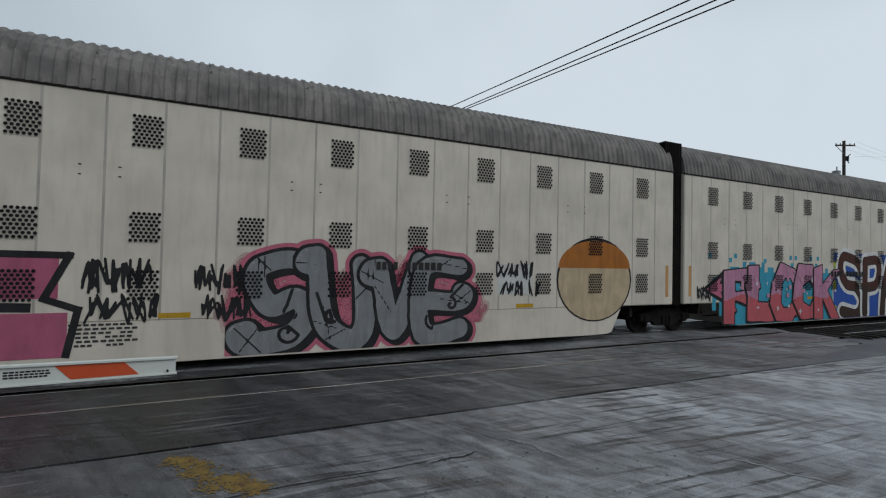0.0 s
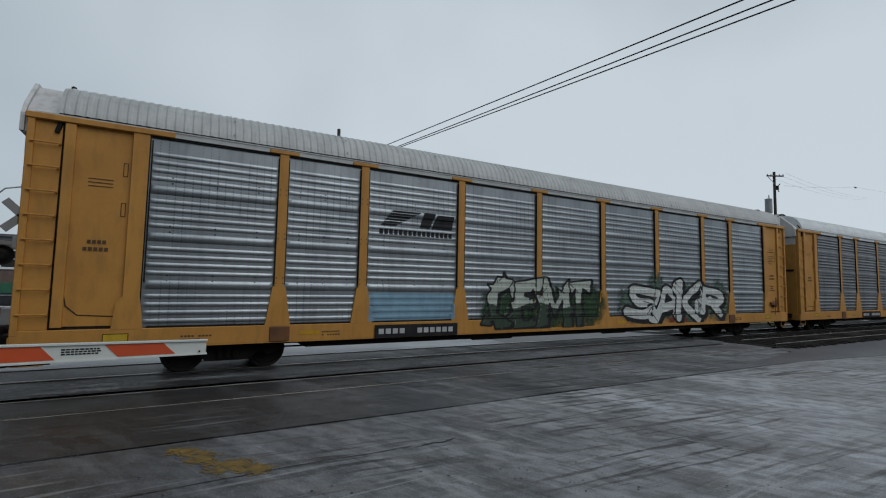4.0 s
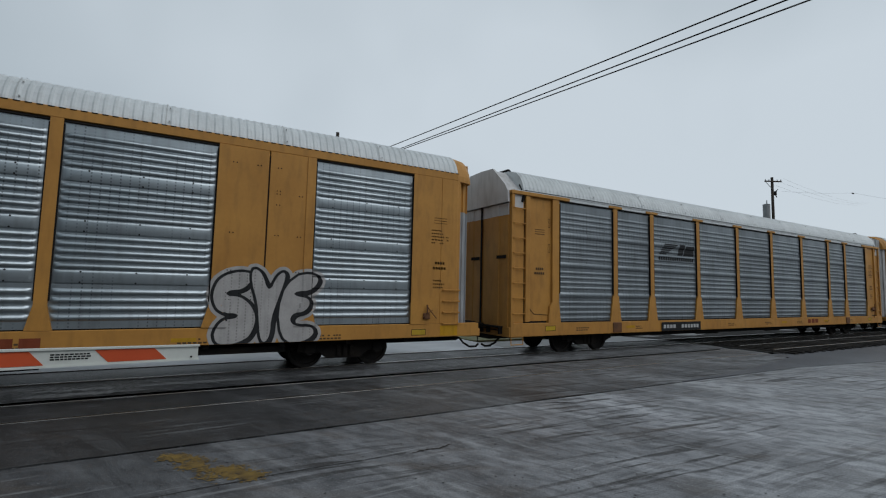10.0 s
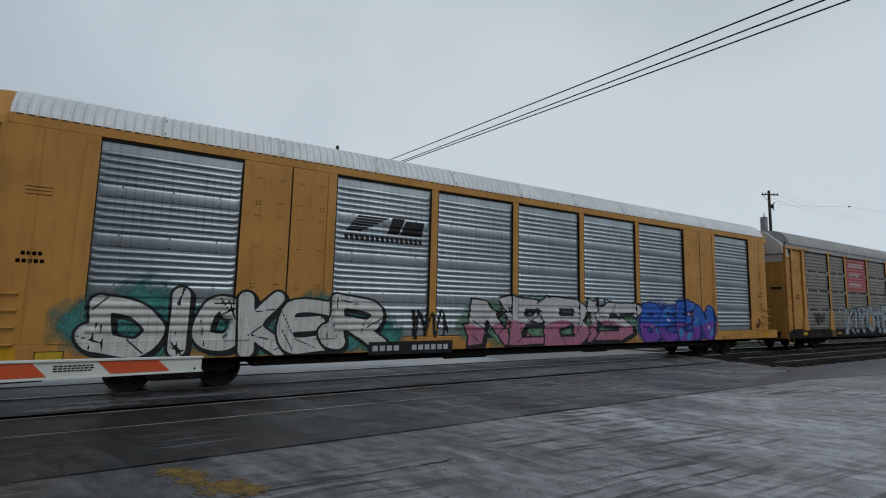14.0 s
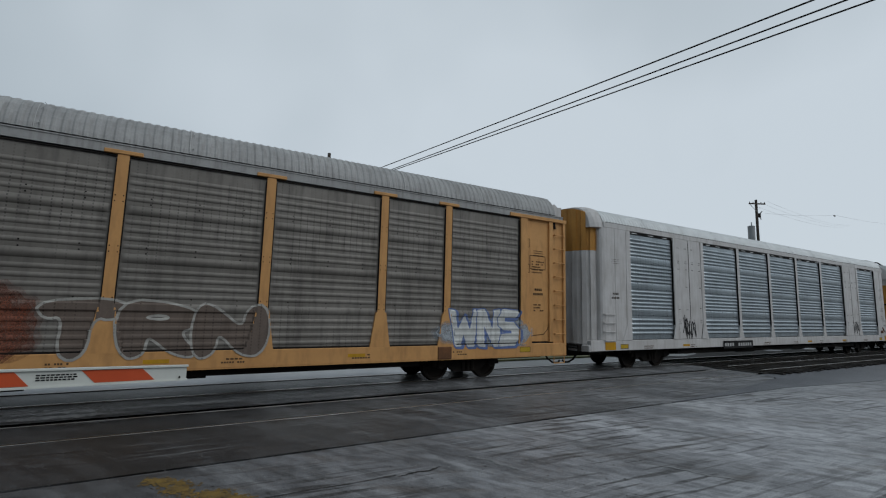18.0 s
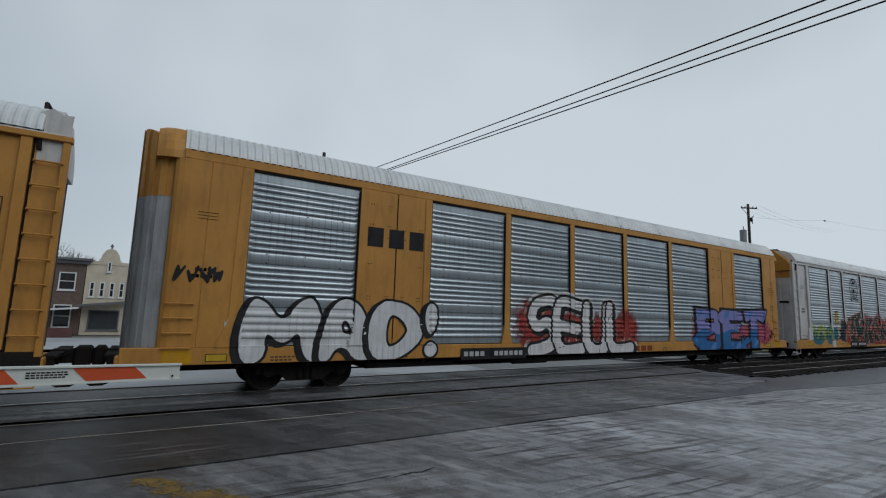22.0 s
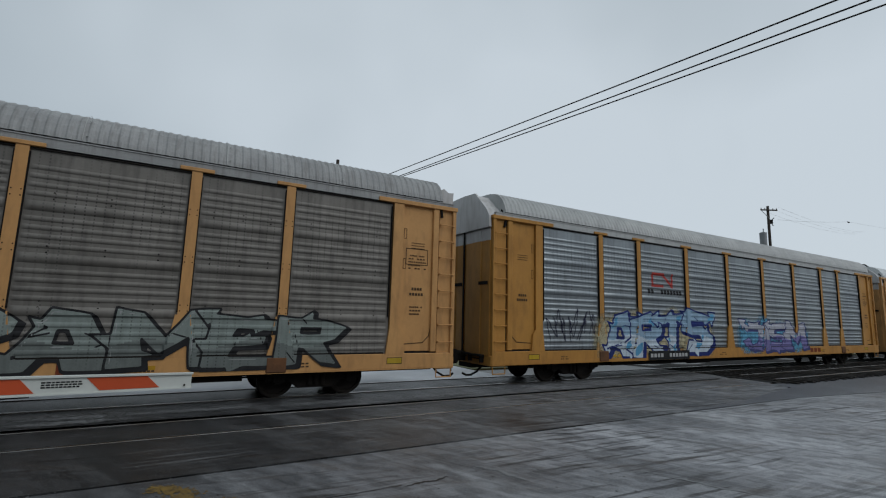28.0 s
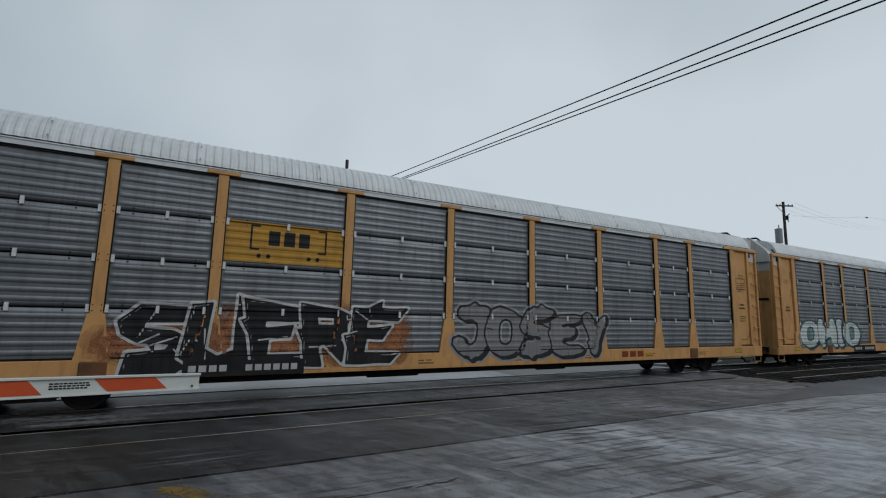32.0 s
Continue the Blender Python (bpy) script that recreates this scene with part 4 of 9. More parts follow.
def post_car(order, style, sheet, paint, caps, roof, label):
    """A covered car with flared posts between side sheets."""
    half = 13.65
    car = empty("rail_car", pose(train_x(0) + PITCH * order, SIDE, 0), label, "rail car", "cars of the train")
    rng = random.Random(order)
    shell(car, half)
    far_side(car, half, paint)
    running_gear(car, half - 0.05, (-10.06, 10.06))
    edges = [-11.72, *[-p for p in POSTS], *POSTS[::-1], 11.72]
    for a, b in zip(edges, edges[1:]):
        x0 = a + (0.085 if a > -11 else 0.0)
        x1 = b - (0.085 if b < 11 else 0.0)
        part("side_panel", panel_mesh(style, x1 - x0, sheet), None, car, "", pose(x0, 0, 0))
    z0, z1 = PANEL_Z[style]
    top = z1 + 0.02
    frames = [(a + (0.1 if a > -11 else 0.02), b - (0.1 if b < 11 else 0.02)) for a, b in zip(edges, edges[1:])]
    for me in panel_gaps(frames, z0 + 0.9, z1, style)[:1 if caps else 2]:
        tagged(part("panel_gap", me, None, car), kind="stuff")

    def make_post(coat, capped):
        bm = bmesh.new()
        fw, fh = {"ribbed": (0.38, 0.95), "banded": (0.13, 0.3)}.get(style, (0.28, 0.85))
        prism(bm, [(-0.10, z0 + fh - 0.01), (0.10, z0 + fh - 0.01), (0.10, top), (-0.10, top)], 0.0, 0.10)
        prism(bm, [(-fw, z0 - 0.02), (fw, z0 - 0.02), (fw - 0.02, z0 + 0.06), (0.14, z0 + fh), (-0.14, z0 + fh), (-fw + 0.02, z0 + 0.06)], -0.002, 0.10)
        if capped:
            box(bm, -0.33, 0.33, -0.022, 0.08, top + 0.004, top + 0.085, 0.01)
        elif style == "banded":
            box(bm, -0.32, 0.32, -0.016, 0.08, top + 0.004, top + 0.09, 0.01)
        return finish("post", bm, coat)
    for p in POSTS:
        for s in (-1, 1):
            if order == 3 and s * p < 9:
                # painted over along with the sheets
                sooted = part("post", cached(("post", style, "black"), lambda: make_post(BLACK, False)), None, car, "post under black paint", pose(s * p, 0, 0))
                if s * p > 1:
                    bm = bmesh.new()
                    box(bm, -0.2, 0.2, -0.022, 0.08, top + 0.004, top + 0.085, 0.01)
                    part("cap", bm, paint, sooted, "yellow painted cap")
                continue
            part("post", cached(("post", style, caps, paint.name), lambda: make_post(paint, caps)), None, car, "", pose(s * p, 0, 0))
    # top rail and side sill
    bm = bmesh.new()
    lift = 0.24 if order in (3, 8, 9, 14, 15, 16) else 0.16
    box(bm, -half + 0.1, half - 0.1, 0.012, 0.14, top + 0.012, top + lift - 0.018)
    box(bm, -half + 0.1, half - 0.1, -0.004, 0.10, top + lift - 0.05, top + lift - 0.03)
    part("top_rail", bm, roof if caps else paint, car)
    bm = bmesh.new()
    box(bm, -half, half, 0.0, 0.16, 0.74, z0 - 0.01, 0.012)
    box(bm, -half, half, 0.0, 0.30, 0.72, 0.745)
    part("side_sill", bm, SILLS.get(order, paint), car)
    bm = bmesh.new()
    box(bm, -11.6, 11.6, 0.02, 0.05, z0 - 0.008, z0 + 0.03)
    part("drip_gap", bm, BLACK, car)
    for s in (-1, 1):
        bm = bmesh.new()
        prism(bm, [(s * 11.66, z0 - 0.02), (s * 12.18, z0 - 0.02), (s * 12.12, z0 + 0.5), (s * 12.02, z0 + 0.62), (s * 12.02, top), (s * 11.74, top), (s * 11.74, z0 + 0.62)], -0.005, 0.10)
        part("end_post", bm, paint, car)
        bm = bmesh.new()
        a, b = sorted((s * 12.03, s * 13.0))
        box(bm, a, b, 0.07, 0.12, z0 + 0.05, top)
        for k in range(3):
            box(bm, s * 12.5 - 0.01, s * 12.5 + 0.01, 0.062, 0.07, z0 + 0.6 + k, z0 + 0.62 + k)
        part("door_sheet", bm, paint, car)
        bm = bmesh.new()
        a, b = sorted((s * 12.93, s * 13.10))
        box(bm, a, b, 0.0, 0.12, z0 + 0.03, top, 0.01)
        part("corner_post", bm, paint, car)
        bm = bmesh.new()
        a, b = sorted((s * 13.142, s * 13.62))
        box(bm, a, b, 0.06, 0.12, z0 - 0.005, top)
        a, b = sorted((s * 13.54, s * 13.65))
        box(bm, a, b, -0.006, 0.14, z0 - 0.1, top, 0.01)
        part("corner_sheet", bm, paint, car)
        if order in (5, 8, 11, 17, 18, 19):
            bm = bmesh.new()
            a, b = sorted((s * 13.173, s * 13.617))
            box(bm, a, b, 0.056, 0.06, 4.58, top)
            part("corner_flap", bm, OFFWHITE, car, "white painted top of the corner")
        # black strip in place of the shade inside the corner slit
        bm = bmesh.new()
        a, b = sorted((s * 13.104, s * 13.138))
        box(bm, a, b, 0.075, 0.085, z0, top - 0.02)
        part("corner_gap", bm, BLACK, car)
        ladder(car, min(s * 13.16, s * 13.58), z0 + 0.05, top - 0.2, -0.03, paint, 0.42, 8)
        if caps:
            bm = bmesh.new()
            a, b = sorted((s * 11.3, s * 13.68))
            box(bm, a, b, -0.03, 0.16, top, top + 0.11, 0.01)
            part("cap_plate", bm, paint, car)
        end_doors(car, s, half, paint, YELLOW if order == 13 and s < 0 else OFFWHITE, 1.0, 4.72)
        if s < 0:
            ladder(car, s * (half + 0.16), 1.2, 4.6, 2.35, paint, 0.4, 9, end=s)
        bm = bmesh.new()
        a, b = sorted((s * (half - 0.5), s * (half + 0.03)))
        box(bm, a, b, 0.02, 2.98 if s < 0 else 1.9, 0.70, 1.0, 0.02)
        part("end_sill", bm, paint, car)
        bm = bmesh.new()
        for dz in (0.48, 0.70):
            rod(bm, (s * 13.15, 0.05, dz), (s * 13.6, 0.05, dz), 0.015, 6)
        for x in (13.15, 13.6):
            rod(bm, (s * x, 0.05, 0.48), (s * x, 0.05, 0.76), 0.015, 6)
        part("step", bm, paint, car)
    if order in (0, 1, 2, 5):
        bm = bmesh.new()
        box(bm, 12.08, 12.42, -0.10, 0.07, 1.46, 1.58, 0.01)
        rod(bm, (12.55, -0.03, 1.50), (12.55, 0.03, 1.50), 0.13, 14)
        rod(bm, (12.55, -0.05, 1.35), (12.55, -0.05, 1.80), 0.022, 8)
        rod(bm, (12.55, -0.05, 1.72), (12.78, -0.04, 1.45), 0.010, 6)
        rod(bm, (12.50, -0.05, 1.38), (12.46, -0.04, 1.02), 0.012, 6)
        part("hand_brake", bm, RUSTY if paint is not OFFWHITE else paint, car, "hand brake gear")
    for x in (-9.05, 9.05):
        bm = bmesh.new()
        box(bm, x - 0.22, x + 0.22, -0.03, 0.1, 0.74, 1.08, 0.02)
        part("jack_pad", bm, RUSTY if paint is not OFFWHITE else paint, car)
    if style == "plank":
        def make_clips():
            bm = bmesh.new()
            for a, b in zip(edges, edges[1:]):
                for k in (1, 2, 3):
                    z = z0 + (z1 - z0) * k / 4
                    for x in (a + 0.15, (a + b) / 2, b - 0.15):
                        box(bm, x - 0.03, x + 0.03, 0.02, 0.06, z - 0.09, z + 0.06)
            return finish("clip", bm, TRIM_WHITE)
        tagged(part("clip", cached("clips", make_clips), None, car, "small white steel clips"), kind="stuff")
    part("roof", roof_mesh("low", -half + 0.44, half - 0.44, top + lift, roof, 0.165, 0.74 if order in (11, 13) else 0.80 if order > 16 else 0.86), None, car)
    tagged(part("roof_joints", roof_joints("low", -half + 0.85, half - 0.85, top + lift, 2.55, 0.74 if order in (11, 13) else 0.80 if order > 16 else 0.86), None, car), kind="stuff")
    return car


def wide_car(order, sheet, paint, roof, label):
    """A covered car with smooth wide panels beside the banded sheets."""
    half = 13.85
    car = empty("rail_car", pose(train_x(0) + PITCH * order, SIDE, 0), label, "rail car", "cars of the train")
    shell(car, 13.45)
    far_side(car, half, paint)
    running_gear(car, half - 0.05, (-10.06, 10.06))
    spans = [(-11.67, -9.07), (-6.95, -4.30), (-4.10, -1.49), (-1.29, 1.29), (1.49, 4.10), (4.30, 6.95), (9.07, 11.67)]
    for a, b in spans:
        part("side_panel", panel_mesh("banded", b - a, sheet), None, car, "", pose(a, 0, 0))

    for me in panel_gaps(spans, 1.7, 5.10, "white" if order == 10 else "wide")[:2 if order == 10 else 1]:
        tagged(part("panel_gap", me, None, car), kind="stuff")

    def make_post():
        bm = bmesh.new()
        prism(bm, [(-0.20, 1.16), (0.20, 1.16), (0.10, 1.62), (0.10, 5.12), (-0.10, 5.12), (-0.10, 1.62)], 0.0, 0.1)
        return finish("post", bm, paint)
    for p in (-4.2, -1.39, 1.39, 4.2):
        part("post", cached(("wpost", paint.name), make_post), None, car, "", pose(p, 0, 0))

    def make_wide():
        bm = bmesh.new()
        box(bm, -1.05, -0.01, 0.0, 0.10, 1.16, 5.12, 0.012)
        box(bm, 0.01, 1.05, 0.0, 0.10, 1.16, 5.12, 0.012)
        for x in (-0.95, 0.95):
            prism(bm, [(x - 0.24, 1.165), (x + 0.24, 1.165), (x + 0.10, 1.72), (x + 0.10, 5.115), (x - 0.10, 5.115), (x - 0.10, 1.72)], -0.022, 0.0)
        return finish("wide_panel", bm, paint)

    def make_bolts():
        bm = bmesh.new()
        rng = random.Random(order)
        rowset = (1.75, 1.82, 1.9, 2.3, 2.38, 3.2, 3.9, 4.15, 4.22, 4.75)
        for x in (-0.72, -0.22, 0.22, 0.72):
            for z in rowset:
                if rng.random() < 0.75:
                    for dx in (-0.035, 0.035):
                        rod(bm, (x + dx, -0.010, z), (x + dx, 0.0, z), 0.014, 6)
        for x in (-0.95, 0.95):
            q = -1 if x > 0 else 1
            prism(bm, [(x + q * 0.235, 1.18), (x + q * 0.262, 1.18), (x + q * 0.128, 1.74), (x + q * 0.105, 1.74)], -0.006, 0.0)
        return finish("bolts", bm, BLACK)
    for s in (-1, 1):
        part("wide_panel", cached(("wide", paint.name), make_wide), None, car, "", pose(s * 8.01, 0, 0))
        tagged(part("bolts", cached(("wbolts", order), make_bolts), None, car, "", pose(s * 8.01, 0, 0)), kind="stuff")
        bm = bmesh.new()
        box(bm, s * 8.01 - 0.012, s * 8.01 + 0.012, -0.002, 0.004, 1.3, 5.0)
        part("panel_joint", bm, BLACK, car)
        bm = bmesh.new()
        pts = [(11.67, 0.0), (12.50, 0.0), (12.505, 0.012), (12.53, 0.012), (12.535, 0.0), (12.90, 0.0), (13.03, 0.012), (13.13, 0.045), (13.19, 0.10), (13.21, 0.17), (13.21, 0.34), (11.67, 0.34)]
        lo = [bm.verts.new((s * x, y, 1.158)) for x, y in pts]
        hi = [bm.verts.new((s * x, y, 5.12)) for x, y in pts]
        bm.faces.new(lo)
        bm.faces.new(hi)
        for i in range(len(pts)):
            j = (i + 1) % len(pts)
            bm.faces.new((lo[i], lo[j], hi[j], hi[i]))
        part("end_panel", bm, paint, car)
        bm = bmesh.new()
        prism(bm, [(s * 11.66, 1.15), (s * 12.15, 1.15), (s * 11.93, 1.70), (s * 11.88, 5.1), (s * 11.66, 5.1)], -0.015, -0.002)
        part("end_post", bm, paint, car)
        ladder(car, min(s * 12.62, s * 13.12), 1.0, 2.2, -0.05, paint, 0.5, 4)
        # curved corrugated door leaves that wrap the corner, grey below and painted above
        arch_y = [0.04, 0.06, 0.13, 0.24, 0.40, 0.66, 1.0, 1.5]
        arch_z = [5.10, 5.30, 5.50, 5.66, 5.79, 5.90, 5.96, 5.98]
        for side in (0, 1):
            low_mat = OFFWHITE if order in (6, 10) else DOOR_GREY
            top_mat = OFFWHITE if order == 6 else (YELLOW if order == 10 and s < 0 else paint)
            arc = [(13.0, 0.22)] + [(13.22 + 0.63 * math.sin(a), 0.20 + 1.0 * (1 - math.cos(a))) for a in np.linspace(0, math.pi / 2, 9)] + [(13.85, 1.34), (13.85, 1.47)]
            for k in range(0, len(arc) - 1):
                # flat upright strips with a narrow step between them
                (xa, ya), (xb, yb) = arc[k], arc[k + 1]
                q = 0.03 if k % 2 else 0.0
                line = [(xa - q, ya + q), (xb - q, yb + q), (xb - 0.05, yb + 0.05), (xa - 0.05, ya + 0.05)]
                tops = [float(np.interp(y, arch_y, arch_z)) - 0.11 for _, y in line]
                for lo_z, hi_z, mat, nm, lab in ((1.02, 4.28, low_mat, "end_door", "weathered corrugated door leaf"), (4.284, None, top_mat, "door_top", "")):
                    bm = bmesh.new()
                    pts = [(x, y if side == 0 else 3.0 - y) for x, y in line]
                    lo = [bm.verts.new((s * x, y, lo_z)) for x, y in pts]
                    hi = [bm.verts.new((s * x, y, hi_z or t)) for (x, y), t in zip(pts, tops)]
                    bm.faces.new(lo)
                    bm.faces.new(hi)
                    for i in range(4):
                        j = (i + 1) % 4
                        bm.faces.new((lo[i], lo[j], hi[j], hi[i]))
                    part(nm, bm, mat, car, lab if k == 0 else "")
        bm = bmesh.new()
        a, b = sorted((s * 13.82, s * 13.86))
        box(bm, a, b, 1.475, 1.525, 1.02, 5.85)
        part("door_gap", bm, BLACK, car)
        if s > 0:
            bm = bmesh.new()
            box(bm, 12.02, 12.20, -0.09, 0.0, 1.28, 1.44, 0.02)
            rod(bm, (12.11, -0.10, 1.44), (12.11, -0.08, 1.66), 0.025, 8)
            rod(bm, (12.11, -0.10, 1.60), (12.38, -0.10, 1.30), 0.014, 6)
            rod(bm, (11.98, -0.10, 1.34), (12.26, -0.10, 1.52), 0.012, 6)
            part("hand_brake", bm, RUSTY, car, "rust-stained hand brake lever box")
        bm = bmesh.new()
        rise = [(0.04, 0.21), (0.06, 0.40), (0.13, 0.62), (0.24, 0.82), (0.40, 0.98), (0.66, 1.10), (1.0, 1.16), (1.5, 1.18), (2.0, 1.16), (2.34, 1.10), (2.6, 0.98), (2.76, 0.82), (2.87, 0.62), (2.94, 0.40), (2.96, 0.21)]
        rings = []
        for x, q, d in ((13.04, 1.0, 0.0), (13.26, 1.0, 0.0), (13.42, 0.97, 0.015), (13.56, 0.90, 0.05)):
            rings.append([bm.verts.new((s * x, 1.5 + (y - 1.5) * q, 4.90 + max(0.2, z * 0.93 - d))) for y, z in rise])
        bm.faces.new(rings[0])
        bm.faces.new(rings[-1][::-1])
        for f, g in zip(rings, rings[1:]):
            for i in range(len(rise)):
                j = (i + 1) % len(rise)
                bm.faces.new((f[i], f[j], g[j], g[i]))
        part("end_cap", bm, paint, car)
        bm = bmesh.new()
        a, b = sorted((s * (half - 0.5), s * (half + 0.02)))
        box(bm, a, b, 0.02, 2.98, 0.78, 1.0, 0.02)
        part("end_sill", bm, paint, car)
    bm = bmesh.new()
    box(bm, -13.05, 13.05, 0.0, 0.12, 5.12, 5.325, 0.01)
    part("top_rail", bm, paint, car)

    def make_dashes():
        bm = bmesh.new()
        for x in np.arange(-12.95, 13.0, 0.165):
            box(bm, x, x + 0.10, -0.006, 0.001, 5.302, 5.322)
        return finish("dash_strip", bm, BLACK)
    tagged(part("dash_strip", cached("dashes", make_dashes), None, car), kind="stuff")
    bm = bmesh.new()
    box(bm, -13.8, 13.8, 0.0, 0.18, 0.80, 1.155, 0.012)
    part("side_sill", bm, paint, car)
    part("roof", roof_mesh("low", -13.05, 13.05, 5.30, roof, 0.165, 0.80 if order != 10 else 0.70), None, car, "", pose(0, 0.045, 0))
    tagged(part("roof_joints", roof_joints("low", -13.05, 13.05, 5.30, 2.2, 0.80 if order != 10 else 0.70), None, car, "", pose(0, 0.045, 0)), kind="stuff")
    return car


VENT_Z = ((4.36, 4.98), (2.55, 3.13), (1.45, 2.03))


def vent_mesh(h):
    def make():
        bm = bmesh.new()
        w, nx = 0.50, 6
        nz = int(h / 0.066)
        for i in range(nz):
            for k in range(nx):
                x = -w / 2 + (k + 0.5 + (0.25 if i % 2 else -0.25)) * w / nx
                z = (i + 0.5) * h / nz
                ring = [bm.verts.new((x + 0.033 * math.cos(a), 0, z + 0.033 * math.sin(a))) for a in [2 * math.pi * j / 6 for j in range(6)]]
                bm.faces.new(ring)
        return finish("vent", bm, PAINT_BLACK)
    return cached(("vent", h), make)


def smooth_car(ahead, mirror, label):
    """One half of a tall smooth-sided twin car."""
    half = 10.6
    car = empty("rail_car", pose(train_x(0) + ahead, SIDE, 0), label, "rail car", "cars of the train")
    s = -1 if mirror else 1            # s: which end stands against its twin (left when 1)
    joined = -s
    bm = bmesh.new()
    box(bm, -half, half, 0.0, 3.0, 1.05, 5.32, 0.03)
    part("body", bm, GREIGE, car)
    bm = bmesh.new()
    prism(bm, [(-8.4, 1.06), (-8.0, 0.30), (-7.8, 0.25), (7.0, 0.25), (7.3, 0.30), (7.8, 0.98), (8.1, 1.06)] if not mirror else [(8.4, 1.06), (8.0, 0.30), (7.8, 0.25), (-7.0, 0.25), (-7.3, 0.30), (-7.8, 0.98), (-8.1, 1.06)], 0.004, 2.9)
    part("skirt", bm, GREIGE, car)
    # thin darker strips paint in the soft shade along the panel seams
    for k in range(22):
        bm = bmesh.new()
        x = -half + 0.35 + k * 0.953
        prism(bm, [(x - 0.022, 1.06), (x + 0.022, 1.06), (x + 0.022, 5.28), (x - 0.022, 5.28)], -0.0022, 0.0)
        part("seam_rib", bm, GREIGE_SEAM_SHADE, car)
    for k in range(10):
        x = s * (-9.2 + 1.866 * k)
        for z0, z1 in VENT_Z:
            part("vent", vent_mesh(round(z1 - z0, 2)), None, car, "punched black vent holes", pose(x, -0.0245, z0))
    bm = bmesh.new()
    box(bm, -half, half, -0.02, 0.05, 5.30, 5.34)
    part("gutter", bm, BLACK, car)
    part("roof", roof_mesh("high", -half + 0.02, half - 0.02, 5.33, ROOF_GREY, 0.19), None, car)
    tagged(part("roof_joints", roof_joints("high", -half + 0.02, half - 0.02, 5.33, 1.9), None, car), kind="stuff")
    running_gear(car, half - 0.3, (s * 8.75,))
    if s == 1:
        # bellows against the twin
        for k in range(8):
            bm = bmesh.new()
            x = -half - 0.75 + k * 0.1
            box(bm, x, x + 0.06, 0.12, 2.88, 1.0, 6.34, 0.02)
            part("bellows_fold", bm, BLACK, car)
        bm = bmesh.new()
        box(bm, -half - 0.75, -half, 0.16, 2.84, 1.0, 6.3)
        part("bellows", bm, BLACK, car, "ribbed black rubber bellows")
        truck = part("bogie", truck_mesh(), None, car, "sooty black cast bogie", pose(-half - 0.35, 0, RAIL_TOP))
        for dx in (-0.86, 0.86):
            w = part("wheelset", wheelset_mesh(), None, truck, "", pose(dx, 0, 0.42))
            WHEELSETS.append((w, car, -half - 0.35, dx))
    for x, mat in ((joined * (half - 0.28), YELLOW_PALE),):
        bm = bmesh.new()
        box(bm, x - 0.06, x + 0.06, -0.008, 0.0, 1.3, 2.3)
        part("reflector", bm, mat, car, "yellow reflective strip")
    ladder(car, min(s * (half - 0.05), s * (half - 0.5)), 1.1, 2.4, -0.05, GREIGE, 0.45, 4)
    bm = bmesh.new()
    a, b = sorted((s * (half - 0.02), s * (half + 0.04)))
    box(bm, a, b, 0.02, 2.98, 1.06, 5.33)
    part("end_wall", bm, GREIGE, car)
    return car


# ---- the cars, in order of passing ----
CARS = []


def add(car, ahead):
    CARS.append((car, ahead))
    return car


car_a = add(smooth_car(-47.75, True, "tall smooth grey-beige rail car covered in graffiti lettering"), -47.75)
car_b = add(smooth_car(-26.03, False, "tall smooth grey-beige rail car with punched vents and graffiti"), -26.03)
P = {}
LABELS = [
    "yellow-framed rail car with clean ribbed silver side sheets", "yellow-framed silver rail car with white and black graffiti",
    "yellow-framed rail car with cyan and red graffiti letters", "rail car painted black with giant pale block letters",
    "yellow rail car with banded silver sheets and bubble graffiti", "yellow-framed rail car with plain ribbed silver sheets",
    "yellow rail car with peach and blue graffiti letters", "yellow rail car with white, pink and blue graffiti",
    "sooty rail car with a faded red painted sign", "rust-washed rail car with faded cream graffiti outlines",
    "dirty white rail car with banded silver sheets", "grey planked rail car with red and green graffiti",
    "bright yellow rail car with white, red and purple graffiti", "white-framed silver rail car with dark and blue graffiti",
    "sooty rail car with a red sign and cream graffiti", "sooty rail car with green and magenta graffiti",
    "silver ribbed rail car with pale blue graffiti letters", "grey planked rail car covered in cyan graffiti",
    "grey planked rail car with a yellow painted sign", "grey planked rail car with pale blue-green graffiti",
    "sooty yellow-framed rail car far down the line", "distant yellow rail car with banded silver sheets",
]
